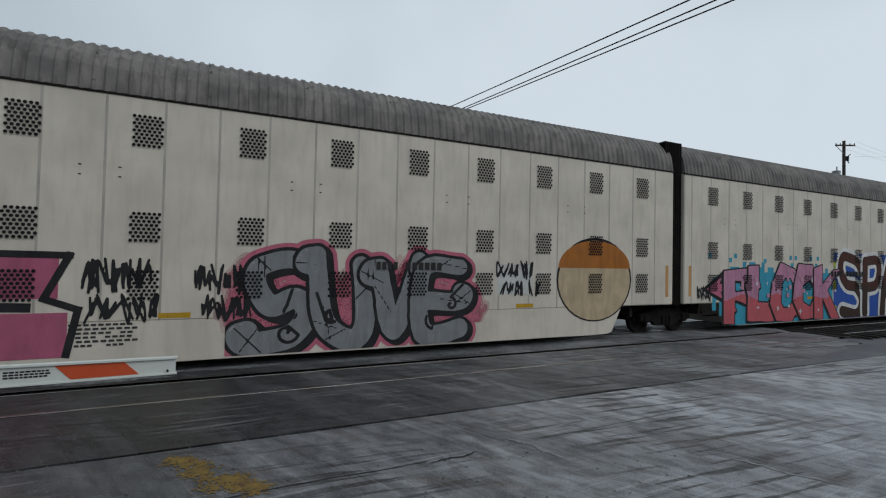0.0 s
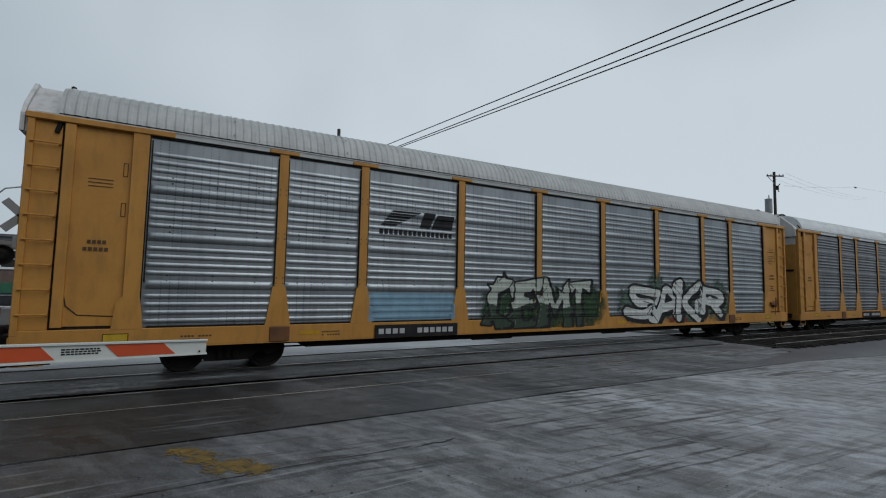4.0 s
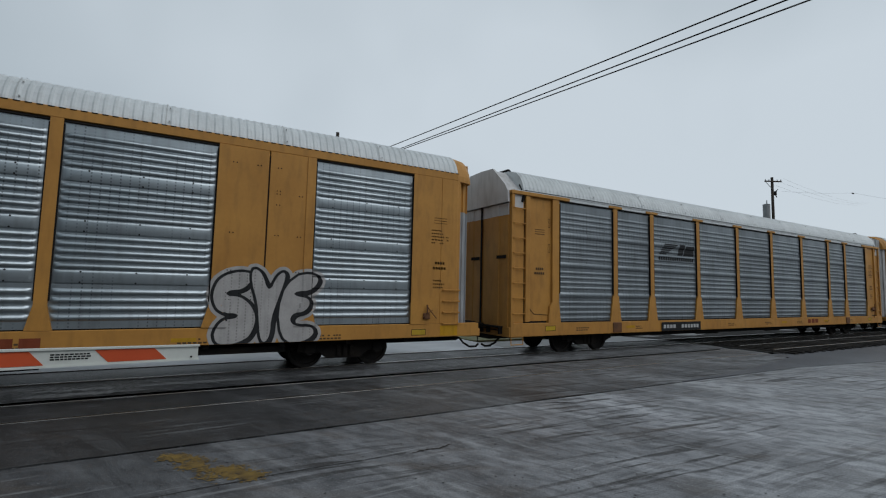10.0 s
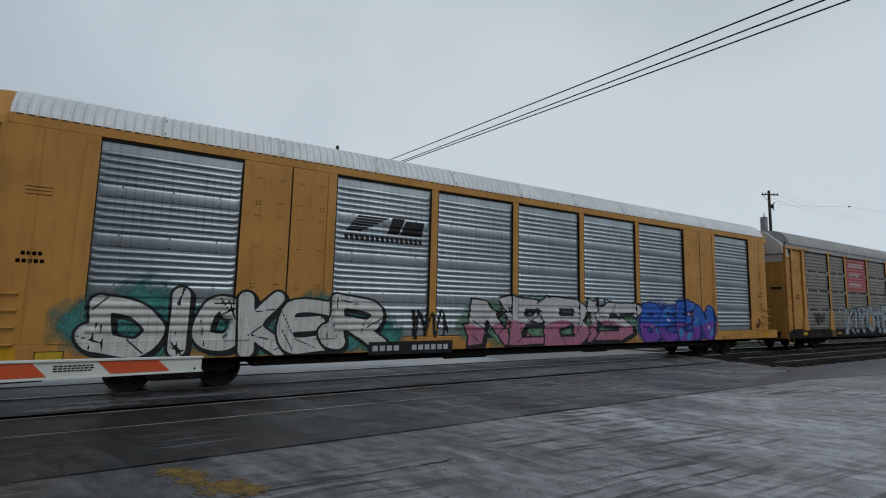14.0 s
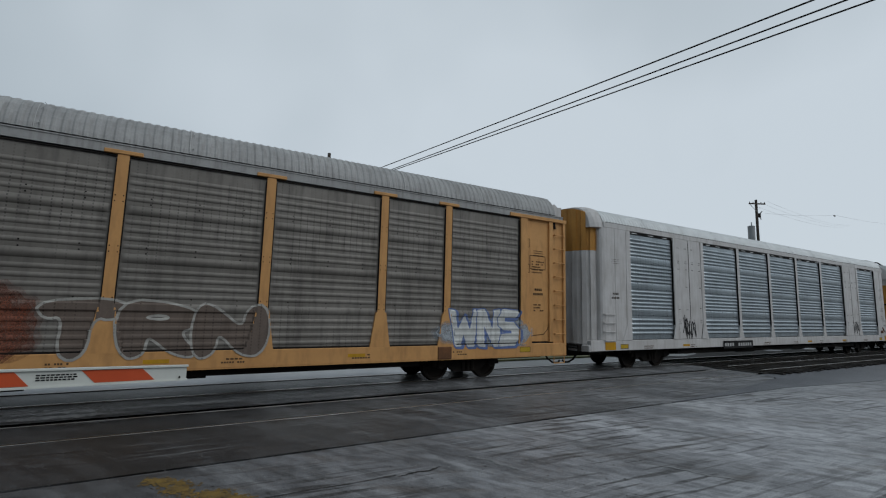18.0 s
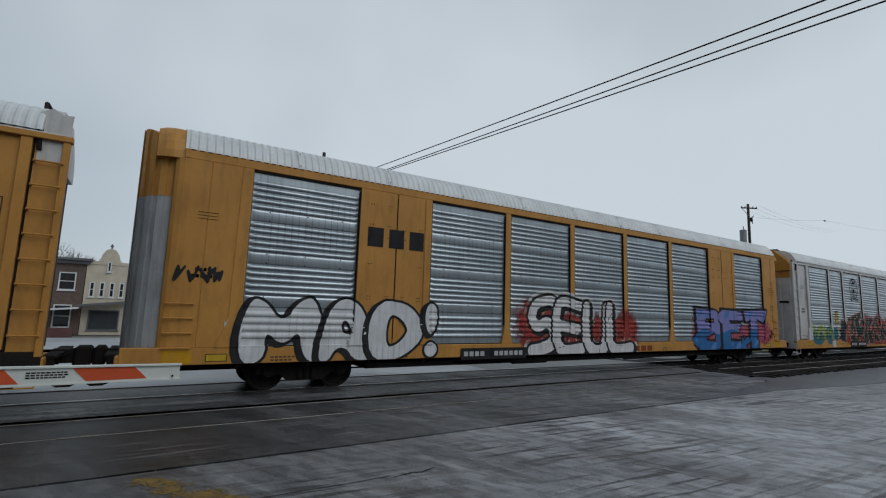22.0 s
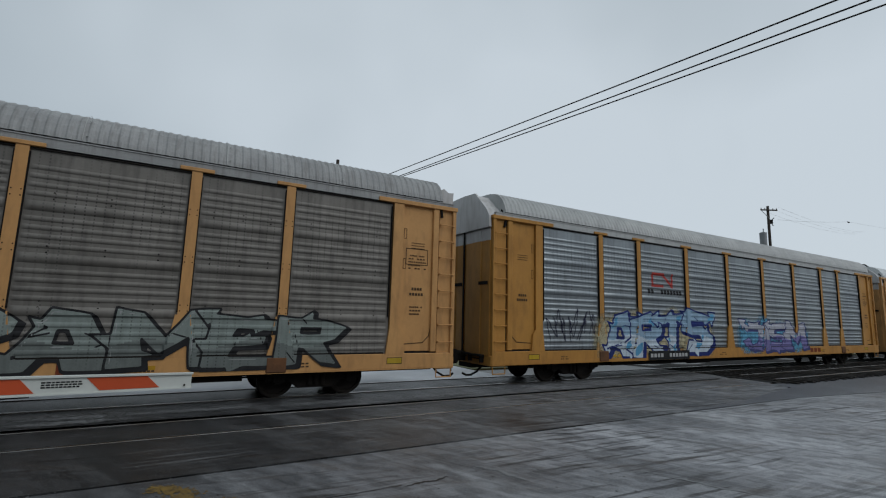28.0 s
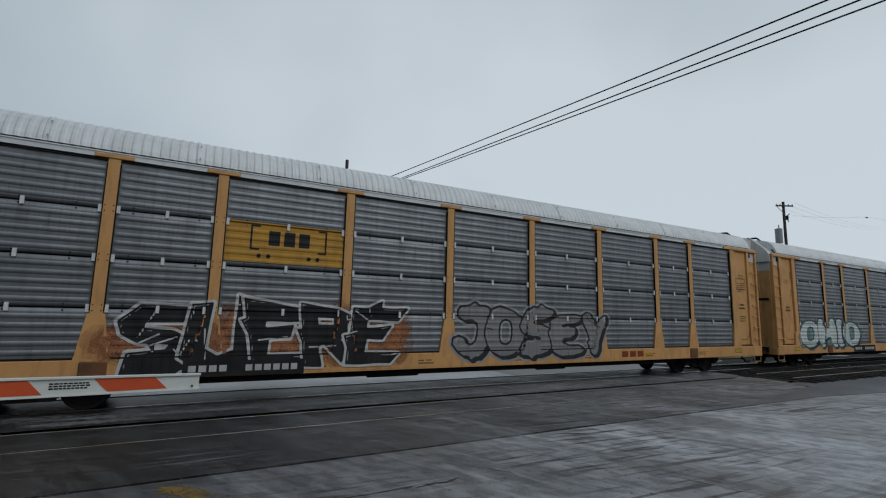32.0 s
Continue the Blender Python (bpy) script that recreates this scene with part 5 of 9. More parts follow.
PLAN = {0: ("p", "ribbed", STEEL, YELLOW, True, ROOF_WHITE, "silver"), 1: ("p", "slatted", STEEL_MID, YELLOW, True, ROOF_DULL, "silver"),
        2: ("p", "ribbed", STEEL_DULL, YELLOW, True, ROOF_WHITE, "silver"), 3: ("p", "slatted", STEEL_DARK, YELLOW, True, ROOF_MID, "dark"),
        4: ("w", STEEL, YELLOW, ROOF_WHITE, "wide"), 5: ("p", "slatted", STEEL_SOFT, YELLOW, True, ROOF_WHITE, "silver"),
        6: ("w", STEEL, YELLOW, ROOF_WHITE, "wide"), 7: ("w", STEEL, YELLOW, ROOF_WHITE, "wide"),
        8: ("p", "plank", STEEL_DARK, YELLOW, True, ROOF_MID, "dark"), 9: ("p", "slatted", STEEL_DARK, YELLOW_PALE, True, ROOF_MID, "dark"),
        10: ("w", STEEL, OFFWHITE, ROOF_WHITE, "white"), 11: ("p", "plank", STEEL_DULL, YELLOW, True, ROOF_WHITE, "plank"),
        12: ("w", STEEL, YELLOW, ROOF_WHITE, "wide"), 13: ("p", "banded", STEEL_BRIGHT, OFFWHITE, False, ROOF_WHITE, "white"),
        14: ("p", "slatted", STEEL_DARK, YELLOW_PALE, True, ROOF_MID, "dark"), 15: ("p", "slatted", STEEL_DARK, YELLOW_PALE, True, ROOF_MID, "dark"),
        16: ("p", "slatted", STEEL_MID, YELLOW, True, ROOF_DULL, "silver"), 17: ("p", "plank", STEEL_DULL, YELLOW_PALE, True, ROOF_WHITE, "plank"),
        18: ("p", "plank", STEEL_DULL, YELLOW_PALE, True, ROOF_WHITE, "plank"), 19: ("p", "plank", STEEL_DULL, YELLOW_PALE, True, ROOF_WHITE, "plank"),
        20: ("p", "slatted", STEEL_DARK, YELLOW, True, ROOF_GREY, "dark"), 21: ("w", STEEL, YELLOW, ROOF_WHITE, "wide")}
for k, spec in PLAN.items():
    if spec[0] == "p":
        P[k] = add(post_car(k, spec[1], spec[2], spec[3], spec[4], spec[5], LABELS[k]), PITCH * k)
    else:
        P[k] = add(wide_car(k, spec[1], spec[2], spec[3], LABELS[k]), PITCH * k)


# ---- paint on the cars ----
def paint_mat(rgb, rough=0.75, punch=0.0):
    def make():
        r, g, b = rgb
        return material("spray_paint", rgb, rough, second=(r * 0.8 + 0.015, g * 0.8 + 0.015, b * 0.8 + 0.015), spots=2.5, grain=0.2, dirt=(r * 0.45, g * 0.45, b * 0.45), dirt_amount=0.4, spec=0.15, holes=punch)
    return cached(("paint", rgb, punch), make)


def mist_mat(rgb, cover):
    """A thin mist of spray paint that lets the sheet show through in specks."""
    def make():
        m = material("spray_mist", rgb, 0.75, second=tuple(c * 0.8 + 0.015 for c in rgb), spots=2.5, grain=0.2, spec=0.15)
        nt = m.node_tree
        add_up, lim = nt.nodes.new("ShaderNodeMath"), nt.nodes.new("ShaderNodeMath")
        add_up.operation, lim.operation, lim.use_clamp = "ADD", "MULTIPLY", True
        nt.links.new(noise_of(nt, 3.2, (1, 1, 1), 3, 0.30, 0.70), add_up.inputs[0])
        nt.links.new(noise_of(nt, 34.0, (1, 1, 1), 2, 0.30, 0.70), add_up.inputs[1])
        nt.links.new(add_up.outputs[0], lim.inputs[0])
        lim.inputs[1].default_value = cover
        nt.links.new(lim.outputs[0], nt.nodes["Principled BSDF"].inputs["Alpha"])
        return m
    return cached(("mist", rgb, cover), make)


def car_spans(kind):
    """Stretches of a car's side that are covered by pressed sheets, and their style."""
    if kind == "wide":
        return [(-11.67, -9.07), (-6.95, -4.30), (-4.10, -1.49), (-1.29, 1.29), (1.49, 4.10), (4.30, 6.95), (9.07, 11.67)], "banded"
    if kind == "smooth":
        return [], None
    e = [-11.72, *[-p for p in POSTS], *POSTS[::-1], 11.72]
    return [(a + (0.1 if a > -11 else 0.0), b - (0.1 if b < 11 else 0.0)) for a, b in zip(e, e[1:])], kind


def laid(bm, kind, lift):
    """Lays flat paint (x, z in the plane y=0) on the pressed side of a car."""
    spans, style = car_spans(kind)
    if not bm.verts:
        return bm
    xs = [v.co.x for v in bm.verts]
    zs = [v.co.z for v in bm.verts]
    x0, x1, z0, z1 = min(xs), max(xs), min(zs), max(zs)

    def cut(co, no):
        bmesh.ops.bisect_plane(bm, geom=bm.verts[:] + bm.edges[:] + bm.faces[:], plane_co=co, plane_no=no, dist=1e-5)

    rows = profile(style) if style else []
    if spans:
        for a, b in spans:
            for x in (a - 0.002, a + 0.002, b - 0.002, b + 0.002):
                if x0 < x < x1:
                    cut((x, 0, 0), (1, 0, 0))
        pz = sorted({round(z, 4) for z, _ in rows} | {round(rows[0][0] - 0.003, 4)})
        for z in pz:
            if z0 < z < z1:
                cut((0, 0, z), (0, 0, 1))
        rz, ro = np.array([r[0] for r in rows]), np.array([r[1] for r in rows])
    for v in bm.verts:
        y = 0.0
        if spans and v.co.z > rows[0][0] - 0.001 and v.co.z < rows[-1][0] and any(a < v.co.x < b for a, b in spans):
            y = SHEET_IN - float(np.interp(v.co.z, rz, ro))
        v.co.y = y - lift - v.co.y
    return bm


def shaded(bm, name, mats, zsplit):
    """A mesh whose faces take the lower or the upper paint at the height zsplit."""
    me = bpy.data.meshes.new(name)
    for f in bm.faces:
        f.material_index = 1 if len(mats) > 1 and f.calc_center_median().z > zsplit else 0
        f.normal_update()
        if f.normal.y > 0:
            f.normal_flip()
    bm.to_mesh(me)
    bm.free()
    for m in mats:
        me.materials.append(m)
    return me


def joined(bms, step=0.0001):
    """Joins flat shapes, each a hair above the one before."""
    out = bmesh.new()
    for i, b in enumerate(bms):
        lift = (i % 12) * step
        copy = {}
        for v in b.verts:
            copy[v] = out.verts.new((v.co.x, v.co.y + lift, v.co.z))
        for f in b.faces:
            out.faces.new([copy[v] for v in f.verts])
        b.free()
    return out


# ---- sprayed shapes, cut to the relief of the side they lie on ----
def paint_grid(kind, x0, x1, z0, z1, cell):
    """Lines of a fine grid over a stretch of a car's side that follow its posts and ribs, and the side's depth there."""
    spans, style = car_spans(kind)
    xs = set(np.round(np.arange(x0, x1 + cell, cell), 4))
    zs = set(np.round(np.arange(z0, z1 + cell, cell), 4))
    if spans:
        rows = profile(style)
        xs |= {round(e + d, 4) for a, b in spans for e in (a, b) for d in (-0.002, 0.002) if x0 < e < x1}
        zs |= {round(z, 4) for z, _ in rows if z0 < z < z1} | {round(rows[0][0] - 0.003, 4)} | {round(rows[-1][0] + 0.003, 4)}
        zs = {z for z in zs if z0 <= z <= z1 + cell}
    xs, zs = np.array(sorted(xs)), np.array(sorted(zs))
    X, Z = np.meshgrid(xs, zs)
    Y = np.zeros_like(X)
    if spans:
        on = np.zeros_like(X, dtype=bool)
        for a, b in spans:
            on |= (X > a) & (X < b)
        on &= (Z > rows[0][0] - 0.001) & (Z < rows[-1][0] + 0.001)
        if kind == "wide":
            for c in (-4.2, -1.39, 1.39, 4.2):
                on &= np.abs(X - c) > 0.10 + 0.11 * np.clip(1 - (Z - 1.16) / 0.46, 0, 1)
        elif style != "banded":
            fw, fh = (0.38, 0.95) if style == "ribbed" else (0.28, 0.85)
            for q in POSTS:
                for c in (-q, q):
                    on &= np.abs(X - c) > 0.125 + (fw - 0.085) * np.clip(1 - (Z - rows[0][0]) / fh, 0, 1)
        Y = np.where(on, SHEET_IN - np.interp(Z, [r[0] for r in rows], [r[1] for r in rows]), 0.0)
    if kind == "wide":
        for c in (8.01 - 0.95, 8.01 + 0.95):
            Y = np.where((np.abs(np.abs(X) - c) < 0.11 + 0.15 * np.clip(1 - (Z - 1.165) / 0.555, 0, 1)) & (Z > 1.15), -0.023, Y)
        Y = np.where((np.abs(X) > 11.64) & (np.abs(X) < 12.2) & (Z > 1.14), -0.016, Y)
    return X, Y, Z


def cut_mesh(name, grid, F, lift, mats, split=None):
    """The part of the grid where F is below zero, as a mesh."""
    X, Y, Z = grid
    verts, faces, picks = [], [], []

    def put(pts):
        n = len(verts)
        verts.extend(pts)
        faces.append(tuple(range(n, n + len(pts))))
        if split is not None:
            mx = sum(p[0] for p in pts) / len(pts)
            mz = sum(p[2] for p in pts) / len(pts)
            picks.append(1 if mz > split + 0.10 * math.sin(mx * 3.1) else 0)

    def corner(j, i):
        return (float(X[j, i]), float(Y[j, i]) - lift, float(Z[j, i]))

    inside = F < 0
    count = inside[:-1, :-1].astype(int) + inside[:-1, 1:] + inside[1:, :-1] + inside[1:, 1:]
    same = (np.abs(Y[:, 1:] - Y[:, :-1]) < 1e-6)
    for j in range(count.shape[0]):
        row = count[j]
        if not row.any():
            continue
        i, n = 0, len(row)
        while i < n:
            if row[i] == 4:
                e = i + 1
                while e < n and row[e] == 4 and same[j, e] and same[j + 1, e] and same[j, e - 1] and same[j + 1, e - 1] and (split is None or e - i < 4):
                    e += 1
                put([corner(j, i), corner(j, e), corner(j + 1, e), corner(j + 1, i)])
                i = e
                continue
            if row[i]:
                ring = ((j, i), (j, i + 1), (j + 1, i + 1), (j + 1, i))
                pts = []
                for k in range(4):
                    a, b = ring[k], ring[(k + 1) % 4]
                    fa, fb = float(F[a]), float(F[b])
                    if fa < 0:
                        pts.append(corner(*a))
                    if (fa < 0) != (fb < 0):
                        u = fa / (fa - fb)
                        pa, pb = corner(*a), corner(*b)
                        pts.append(tuple(p + (q - p) * u for p, q in zip(pa, pb)))
                if len(pts) > 2:
                    put(pts)
            i += 1
    me = bpy.data.meshes.new(name)
    me.from_pydata(verts, [], faces)
    for m in mats:
        me.materials.append(m)
    if split is not None and len(mats) > 1:
        me.polygons.foreach_set("material_index", picks)
    return me


def islands(F, least=8):
    """Copies of F that each keep one connected patch below zero."""
    left = {(int(j), int(i)) for j, i in np.argwhere(F < 0)}
    out = []
    while left:
        todo, patch_of = [left.pop()], []
        while todo:
            j, i = todo.pop()
            patch_of.append((j, i))
            for dj in (-1, 0, 1):
                for di in (-1, 0, 1):
                    q = (j + dj, i + di)
                    if q in left:
                        left.remove(q)
                        todo.append(q)
        if len(patch_of) >= least:
            G = np.where(F < 0, 0.02, F)
            for q in patch_of:
                G[q] = F[q]
            out.append(G)
    return out


def curve_through(pts, n=6):
    """A smooth line through a few points."""
    if len(pts) < 3:
        return pts
    p = [pts[0]] + list(pts) + [pts[-1]]
    if pts[0] == pts[-1]:
        p[0], p[-1] = pts[-2], pts[1]
    out = []
    for a, b, c, d in zip(p, p[1:], p[2:], p[3:]):
        for k in range(n):
            t = k / n
            out.append(tuple(0.5 * (2 * b[m] + (c[m] - a[m]) * t + (2 * a[m] - 5 * b[m] + 4 * c[m] - d[m]) * t * t + (3 * b[m] - a[m] - 3 * c[m] + d[m]) * t ** 3) for m in (0, 1)))
    out.append(pts[-1])
    return out


def away(lines, X, Z, r, swell=0.0, mid=0.0, tall=1.0):
    """Distance to drawn lines less the brush's radius, which may swell towards the foot."""
    F = np.full(X.shape, 9.0)
    for pts in lines:
        for (xa, za), (xb, zb) in zip(pts, pts[1:]) if len(pts) > 1 else [(pts[0], pts[0])]:
            dx, dz = xb - xa, zb - za
            q = dx * dx + dz * dz
            t = np.clip(((X - xa) * dx + (Z - za) * dz) / q, 0, 1) if q > 1e-9 else 0.0
            R = r * (1 - swell * ((za + zb) / 2 - mid) / tall)
            F = np.minimum(F, np.hypot(X - xa - t * dx, Z - za - t * dz) - R)
    return F


# strokes of letters on a grid of nine columns a to i and nine rows 0 to 8
STROKES = {
    "A": "a0b4e8h4i0 b3h3", "B": "a0a8 a8f8h6f4a4 a4g4i2g0a0", "C": "i7g8c8a5a3c0g0i1", "D": "a0a8 a8f8i5i3f0a0",
    "E": "i8a8a0i0 a4g4", "F": "i8a8a0 a4g4", "G": "i7g8c8a5a3c0g0i2i4f4", "H": "a8a0 i8i0 a4i4", "I": "e8e0",
    "J": "g8g2e0b0a2", "K": "a8a0 i8b4i0", "L": "a8a0i0", "M": "a0b8e3h8i0", "N": "a0a8 a8i0 i0i8",
    "O": "e8b7a4b1e0h1i4h7e8", "P": "a0a8 a8g8i6g4a4", "R": "a0a8 a8g8i6g4a4 d4i0", "S": "i7g8b8a6c4g4i2g0a0",
    "T": "a8i8 e8e0", "U": "a8a2c0g0i2i8", "V": "a8e0i8", "W": "a8c0e5g0i8", "Y": "a8e4i8 e4e0", "Z": "a8i8 i8a0 a0i0",
    "4": "g0g8 g8a3 a3i3", "!": "f8e3 d0d0",
}


def letter_lines(ch, x0, x1, z0, z1, rng, wild):
    """The strokes of a letter, stretched into a box and bent."""
    lean, bow, ph = rng.uniform(-0.10, 0.16) * wild, 0.09 * wild, rng.uniform(0, 6)
    lines = []
    for word in STROKES[ch].split():
        pts = [((ord(word[k]) - 97) / 8, int(word[k + 1]) / 8) for k in range(0, len(word), 2)]
        out = []
        for u, v in pts:
            du = bow * math.sin(v * 5 + ph) + lean * (v - 0.5)
            dv = bow * math.sin(u * 4 + ph * 1.7)
            out.append((x0 + (x1 - x0) * (u + du), z0 + (z1 - z0) * (v + dv)))
        lines.append(curve_through(out) if wild > 0.4 else out)
    if wild > 0.75 and ch != "I":
        # a hooked flourish on one end
        hx, hz = lines[0][0] if rng.random() < 0.5 else lines[-1][-1]
        d = 1 if hx > (x0 + x1) / 2 else -1
        w = (x1 - x0) * 0.28
        up = 1 if hz < (z0 + z1) / 2 else -1
        lines.append(curve_through([(hx, hz), (hx + d * w * 0.7, hz + up * w * 0.15), (hx + d * w, hz + up * w * 0.7), (hx + d * w * 0.5, hz + up * w * 0.9)]))
    return lines


def haze(car, kind, x0, x1, z0, z1, rng, rgb, label=""):
    """Spray round a word: a faint wide mist, a denser one and a core, with lobed edges."""
    grid = paint_grid(kind, x0 - 0.5, x1 + 0.5, max(0.76, z0 - 0.4), z1 + 0.5, 0.07)
    X, _, Z = grid
    F = np.full(X.shape, 9.0)
    n = max(5, int((x1 - x0) * 1.5))
    for k in range(n):
        cx, rx = x0 + (x1 - x0) * (k + 0.5) / n, (x1 - x0) / n * rng.uniform(0.6, 1.0)
        top, low = z1 - rng.uniform(0, 0.45) * (z1 - z0), z0 + rng.uniform(0, 0.2) * (z1 - z0)
        F = np.minimum(F, np.hypot((X - cx) / rx, (Z - (top + low) / 2) / ((top - low) / 2)) - 1)
    ph = rng.uniform(0, 6)
    F = F + 0.10 * np.sin(X * 7 + ph) * np.sin(Z * 9 + ph) + 0.07 * np.sin(X * 19 - Z * 13)
    F = np.where(Z > (max(0.78, z0 - 0.02) if kind != "smooth" else 0.28), F, 9.0)
    for q, (grow, cover) in enumerate(((0.30, 0.22), (0.14, 0.34), (-0.02, 0.55), (-0.16, 0.8))):
        tagged(part("spray_haze", cut_mesh("spray_haze", grid, F - grow, 0.003 + 0.0012 * q, [mist_mat(rgb, cover)]), None, car, label if q == 2 else ""), kind="stuff")


def shape(pts):
    bm = bmesh.new()
    bm.faces.new([bm.verts.new((x, 0, z)) for x, z in pts])
    return bm


def rect(x0, x1, z0, z1):
    return shape([(x0, z0), (x1, z0), (x1, z1), (x0, z1)])


def oval(cx, cz, rx, rz, n=18):
    return shape([(cx + rx * math.cos(2 * math.pi * k / n), cz + rz * math.sin(2 * math.pi * k / n)) for k in range(n)])


def stroke(pts, w):
    """A drawn line of width w through pts."""
    bm = bmesh.new()
    for i, ((xa, za), (xb, zb)) in enumerate(zip(pts, pts[1:])):
        d = Vector((xb - xa, zb - za))
        if d.length < 1e-4:
            continue
        d.normalize()
        nx, nz, ex, ez = -d.y * w / 2, d.x * w / 2, d.x * w / 2, d.y * w / 2
        bm.faces.new([bm.verts.new((x, 0.0001 * (i % 9), z)) for x, z in ((xa - nx - ex, za - nz - ez), (xb - nx + ex, zb - nz + ez), (xb + nx + ex, zb + nz + ez), (xa + nx - ex, za + nz - ez))])
    return bm


def field(car, kind, x0, x1, z0, z1, rgb, name, label, lift, parent=None, mat=None):
    """A sprayed rectangle with slightly uneven edges that lies on posts and sheets alike."""
    grid = paint_grid(kind, x0 - 0.06, x1 + 0.06, z0 - 0.06, z1 + 0.06, 0.06)
    X, _, Z = grid
    F = np.maximum(np.abs(X - (x0 + x1) / 2) - (x1 - x0) / 2, np.abs(Z - (z0 + z1) / 2) - (z1 - z0) / 2) + 0.012 * np.sin(X * 9) * np.sin(Z * 11 + X)
    return part(name, cut_mesh(name, grid, F, lift, [mat or paint_mat(rgb)]), None, parent or car, label)


def mark(car, kind, bm, rgb, name="painted_mark", label="", lift=0.005, parent=None):
    laid(bm, kind, lift)
    me = shaded(bm, name, [paint_mat(rgb)], 0)
    ob = part(name, me, None, parent or car, label)
    if name in ("spray_haze", "sign_lettering", "stencil", "painted_dots", "number_lettering", "graffiti", "owner_mark"):
        tagged(ob, kind="stuff")
    return ob




# outlines of heavy letters on a grid of eleven columns a to k and ten rows 0 to 9; counters follow a slash
GLYPHS = {
    "A": "a0b5d9h9j4k0g0f2d2c0/e4e6f6g4", "B": "a0a9h9k7i5k3h0/d6d7g7g6/d2d3g4g2", "C": "k7h9c9a6a3c0h0k2i4g2d3d6g7i5",
    "D": "a0a9g9k6k3g0/d2d7f7h5h4f2", "E": "a0a9k9j7d7d6i6h4d4d2k2j0", "F": "a0a9k9i7d7d5i5h3d4d0",
    "G": "k7h9c9a6a3c0h0k2k5f5f3h3g2d3d6g7i6", "H": "a0a9d9d6h6h9k9k0h0h3d3d0", "I": "c0c2d2d7c7c9i9i7h7h2i2i0",
    "J": "c9k9k3h0c0a3d4e2g2h4h7c7", "K": "a0a9d9d6h9k9f5k0h0d4d0", "L": "a0a9d9d3k3i0", "M": "a0b9d9f5h9j9k0h0h5f2d5d0",
    "N": "a0a9d9h4h9k9k0h0d5d0", "O": "c0a3a6c9h9k6k3h0/d3d6e7g7h6h3g2e2", "P": "a0a9h9k7k5h3d3d0/d5d7g7h6g5",
    "R": "a0a9h9k7j5h4k0h0e3d3d0/d6d7g7g6", "S": "k9c9a7a5c4g4g3b3a0h0k2k4h6d6d7i7", "T": "a9k9j6g7g0d0d7b6",
    "U": "a9a2c0h0k2k9h9h3f2d3d9", "V": "a9d9f4h9k9g0d0", "W": "a9c9d4f8h4i9k9i0g0f3e0c0", "X": "a0d5a9d9f6h9k9h5k0g0f3d0",
    "Y": "a9d9f6h9k9g4g0d0d4", "Z": "a9k9k7e3k3i0a0a2f7b7", "4": "f0f2a3a5f9i9i4k4k2i2i0/d4f6f4", "!": "c9i9h4d4",
}


def glyph(ch, x0, x1, z0, z1, rng, wild, soft):
    """The outlines of one heavy letter, leaned, stretched at its tips and thorned; then rounded."""
    lean, grow = rng.uniform(-0.16, 0.22) * wild, rng.uniform(-0.06, 0.08) * wild
    rings = []
    for k, word in enumerate(GLYPHS[ch].split("/")):
        pts = []
        for j in range(0, len(word), 2):
            u, v = (ord(word[j]) - 97) / 10, int(word[j + 1]) / 9
            if k == 0:
                if u < 0.05 or u > 0.95:
                    u += (0.10 if u > 0.5 else -0.10) * rng.random() * wild
                if v > 0.9 or v < 0.05:
                    v += rng.uniform(-0.10, 0.14) * wild * (1 if v > 0.5 else -0.4)
                u, v = u + rng.uniform(-0.05, 0.05) * wild, v + rng.uniform(-0.04, 0.04) * wild
            pts.append((u, v))
        if k == 0 and wild > 0.5:
            area = sum(p[0] * q[1] - q[0] * p[1] for p, q in zip(pts, pts[1:] + pts[:1]))
            way, out = (1 if area > 0 else -1), []
            for p, q in zip(pts, pts[1:] + pts[:1]):
                out.append(p)
                d = math.hypot(q[0] - p[0], q[1] - p[1])
                if d > 0.42 and rng.random() < 0.55 * wild:
                    nx, nz = (q[1] - p[1]) / d * way, -(q[0] - p[0]) / d * way
                    t, h = rng.uniform(0.35, 0.6), rng.uniform(0.10, 0.20) * wild
                    for tt, hh in ((t - 0.10, 0.0), (t + 0.12, h), (t + 0.13, 0.0)):
                        out.append((p[0] + (q[0] - p[0]) * tt + nx * hh, p[1] + (q[1] - p[1]) * tt + nz * hh))
            pts = out
        for _ in range(soft):
            pts = [(p[0] * f + q[0] * (1 - f), p[1] * f + q[1] * (1 - f)) for p, q in zip(pts, pts[1:] + pts[:1]) for f in (0.72, 0.28)]
        rings.append([(x0 + (x1 - x0) * (u + lean * (v - 0.5)), z0 + (z1 - z0) * v * (1 + grow)) for u, v in pts])
    return rings


def ring_field(pts, X, Z):
    """Signed distance to a closed outline, below zero inside."""
    F = away([pts + [pts[0]]], X, Z, 0.0)
    odd = np.zeros(X.shape, dtype=bool)
    for (xa, za), (xb, zb) in zip(pts, pts[1:] + pts[:1]):
        if za != zb:
            odd ^= ((za > Z) != (zb > Z)) & (X < (xb - xa) * (Z - za) / (zb - za) + xa)
    return np.where(odd, -F, F)


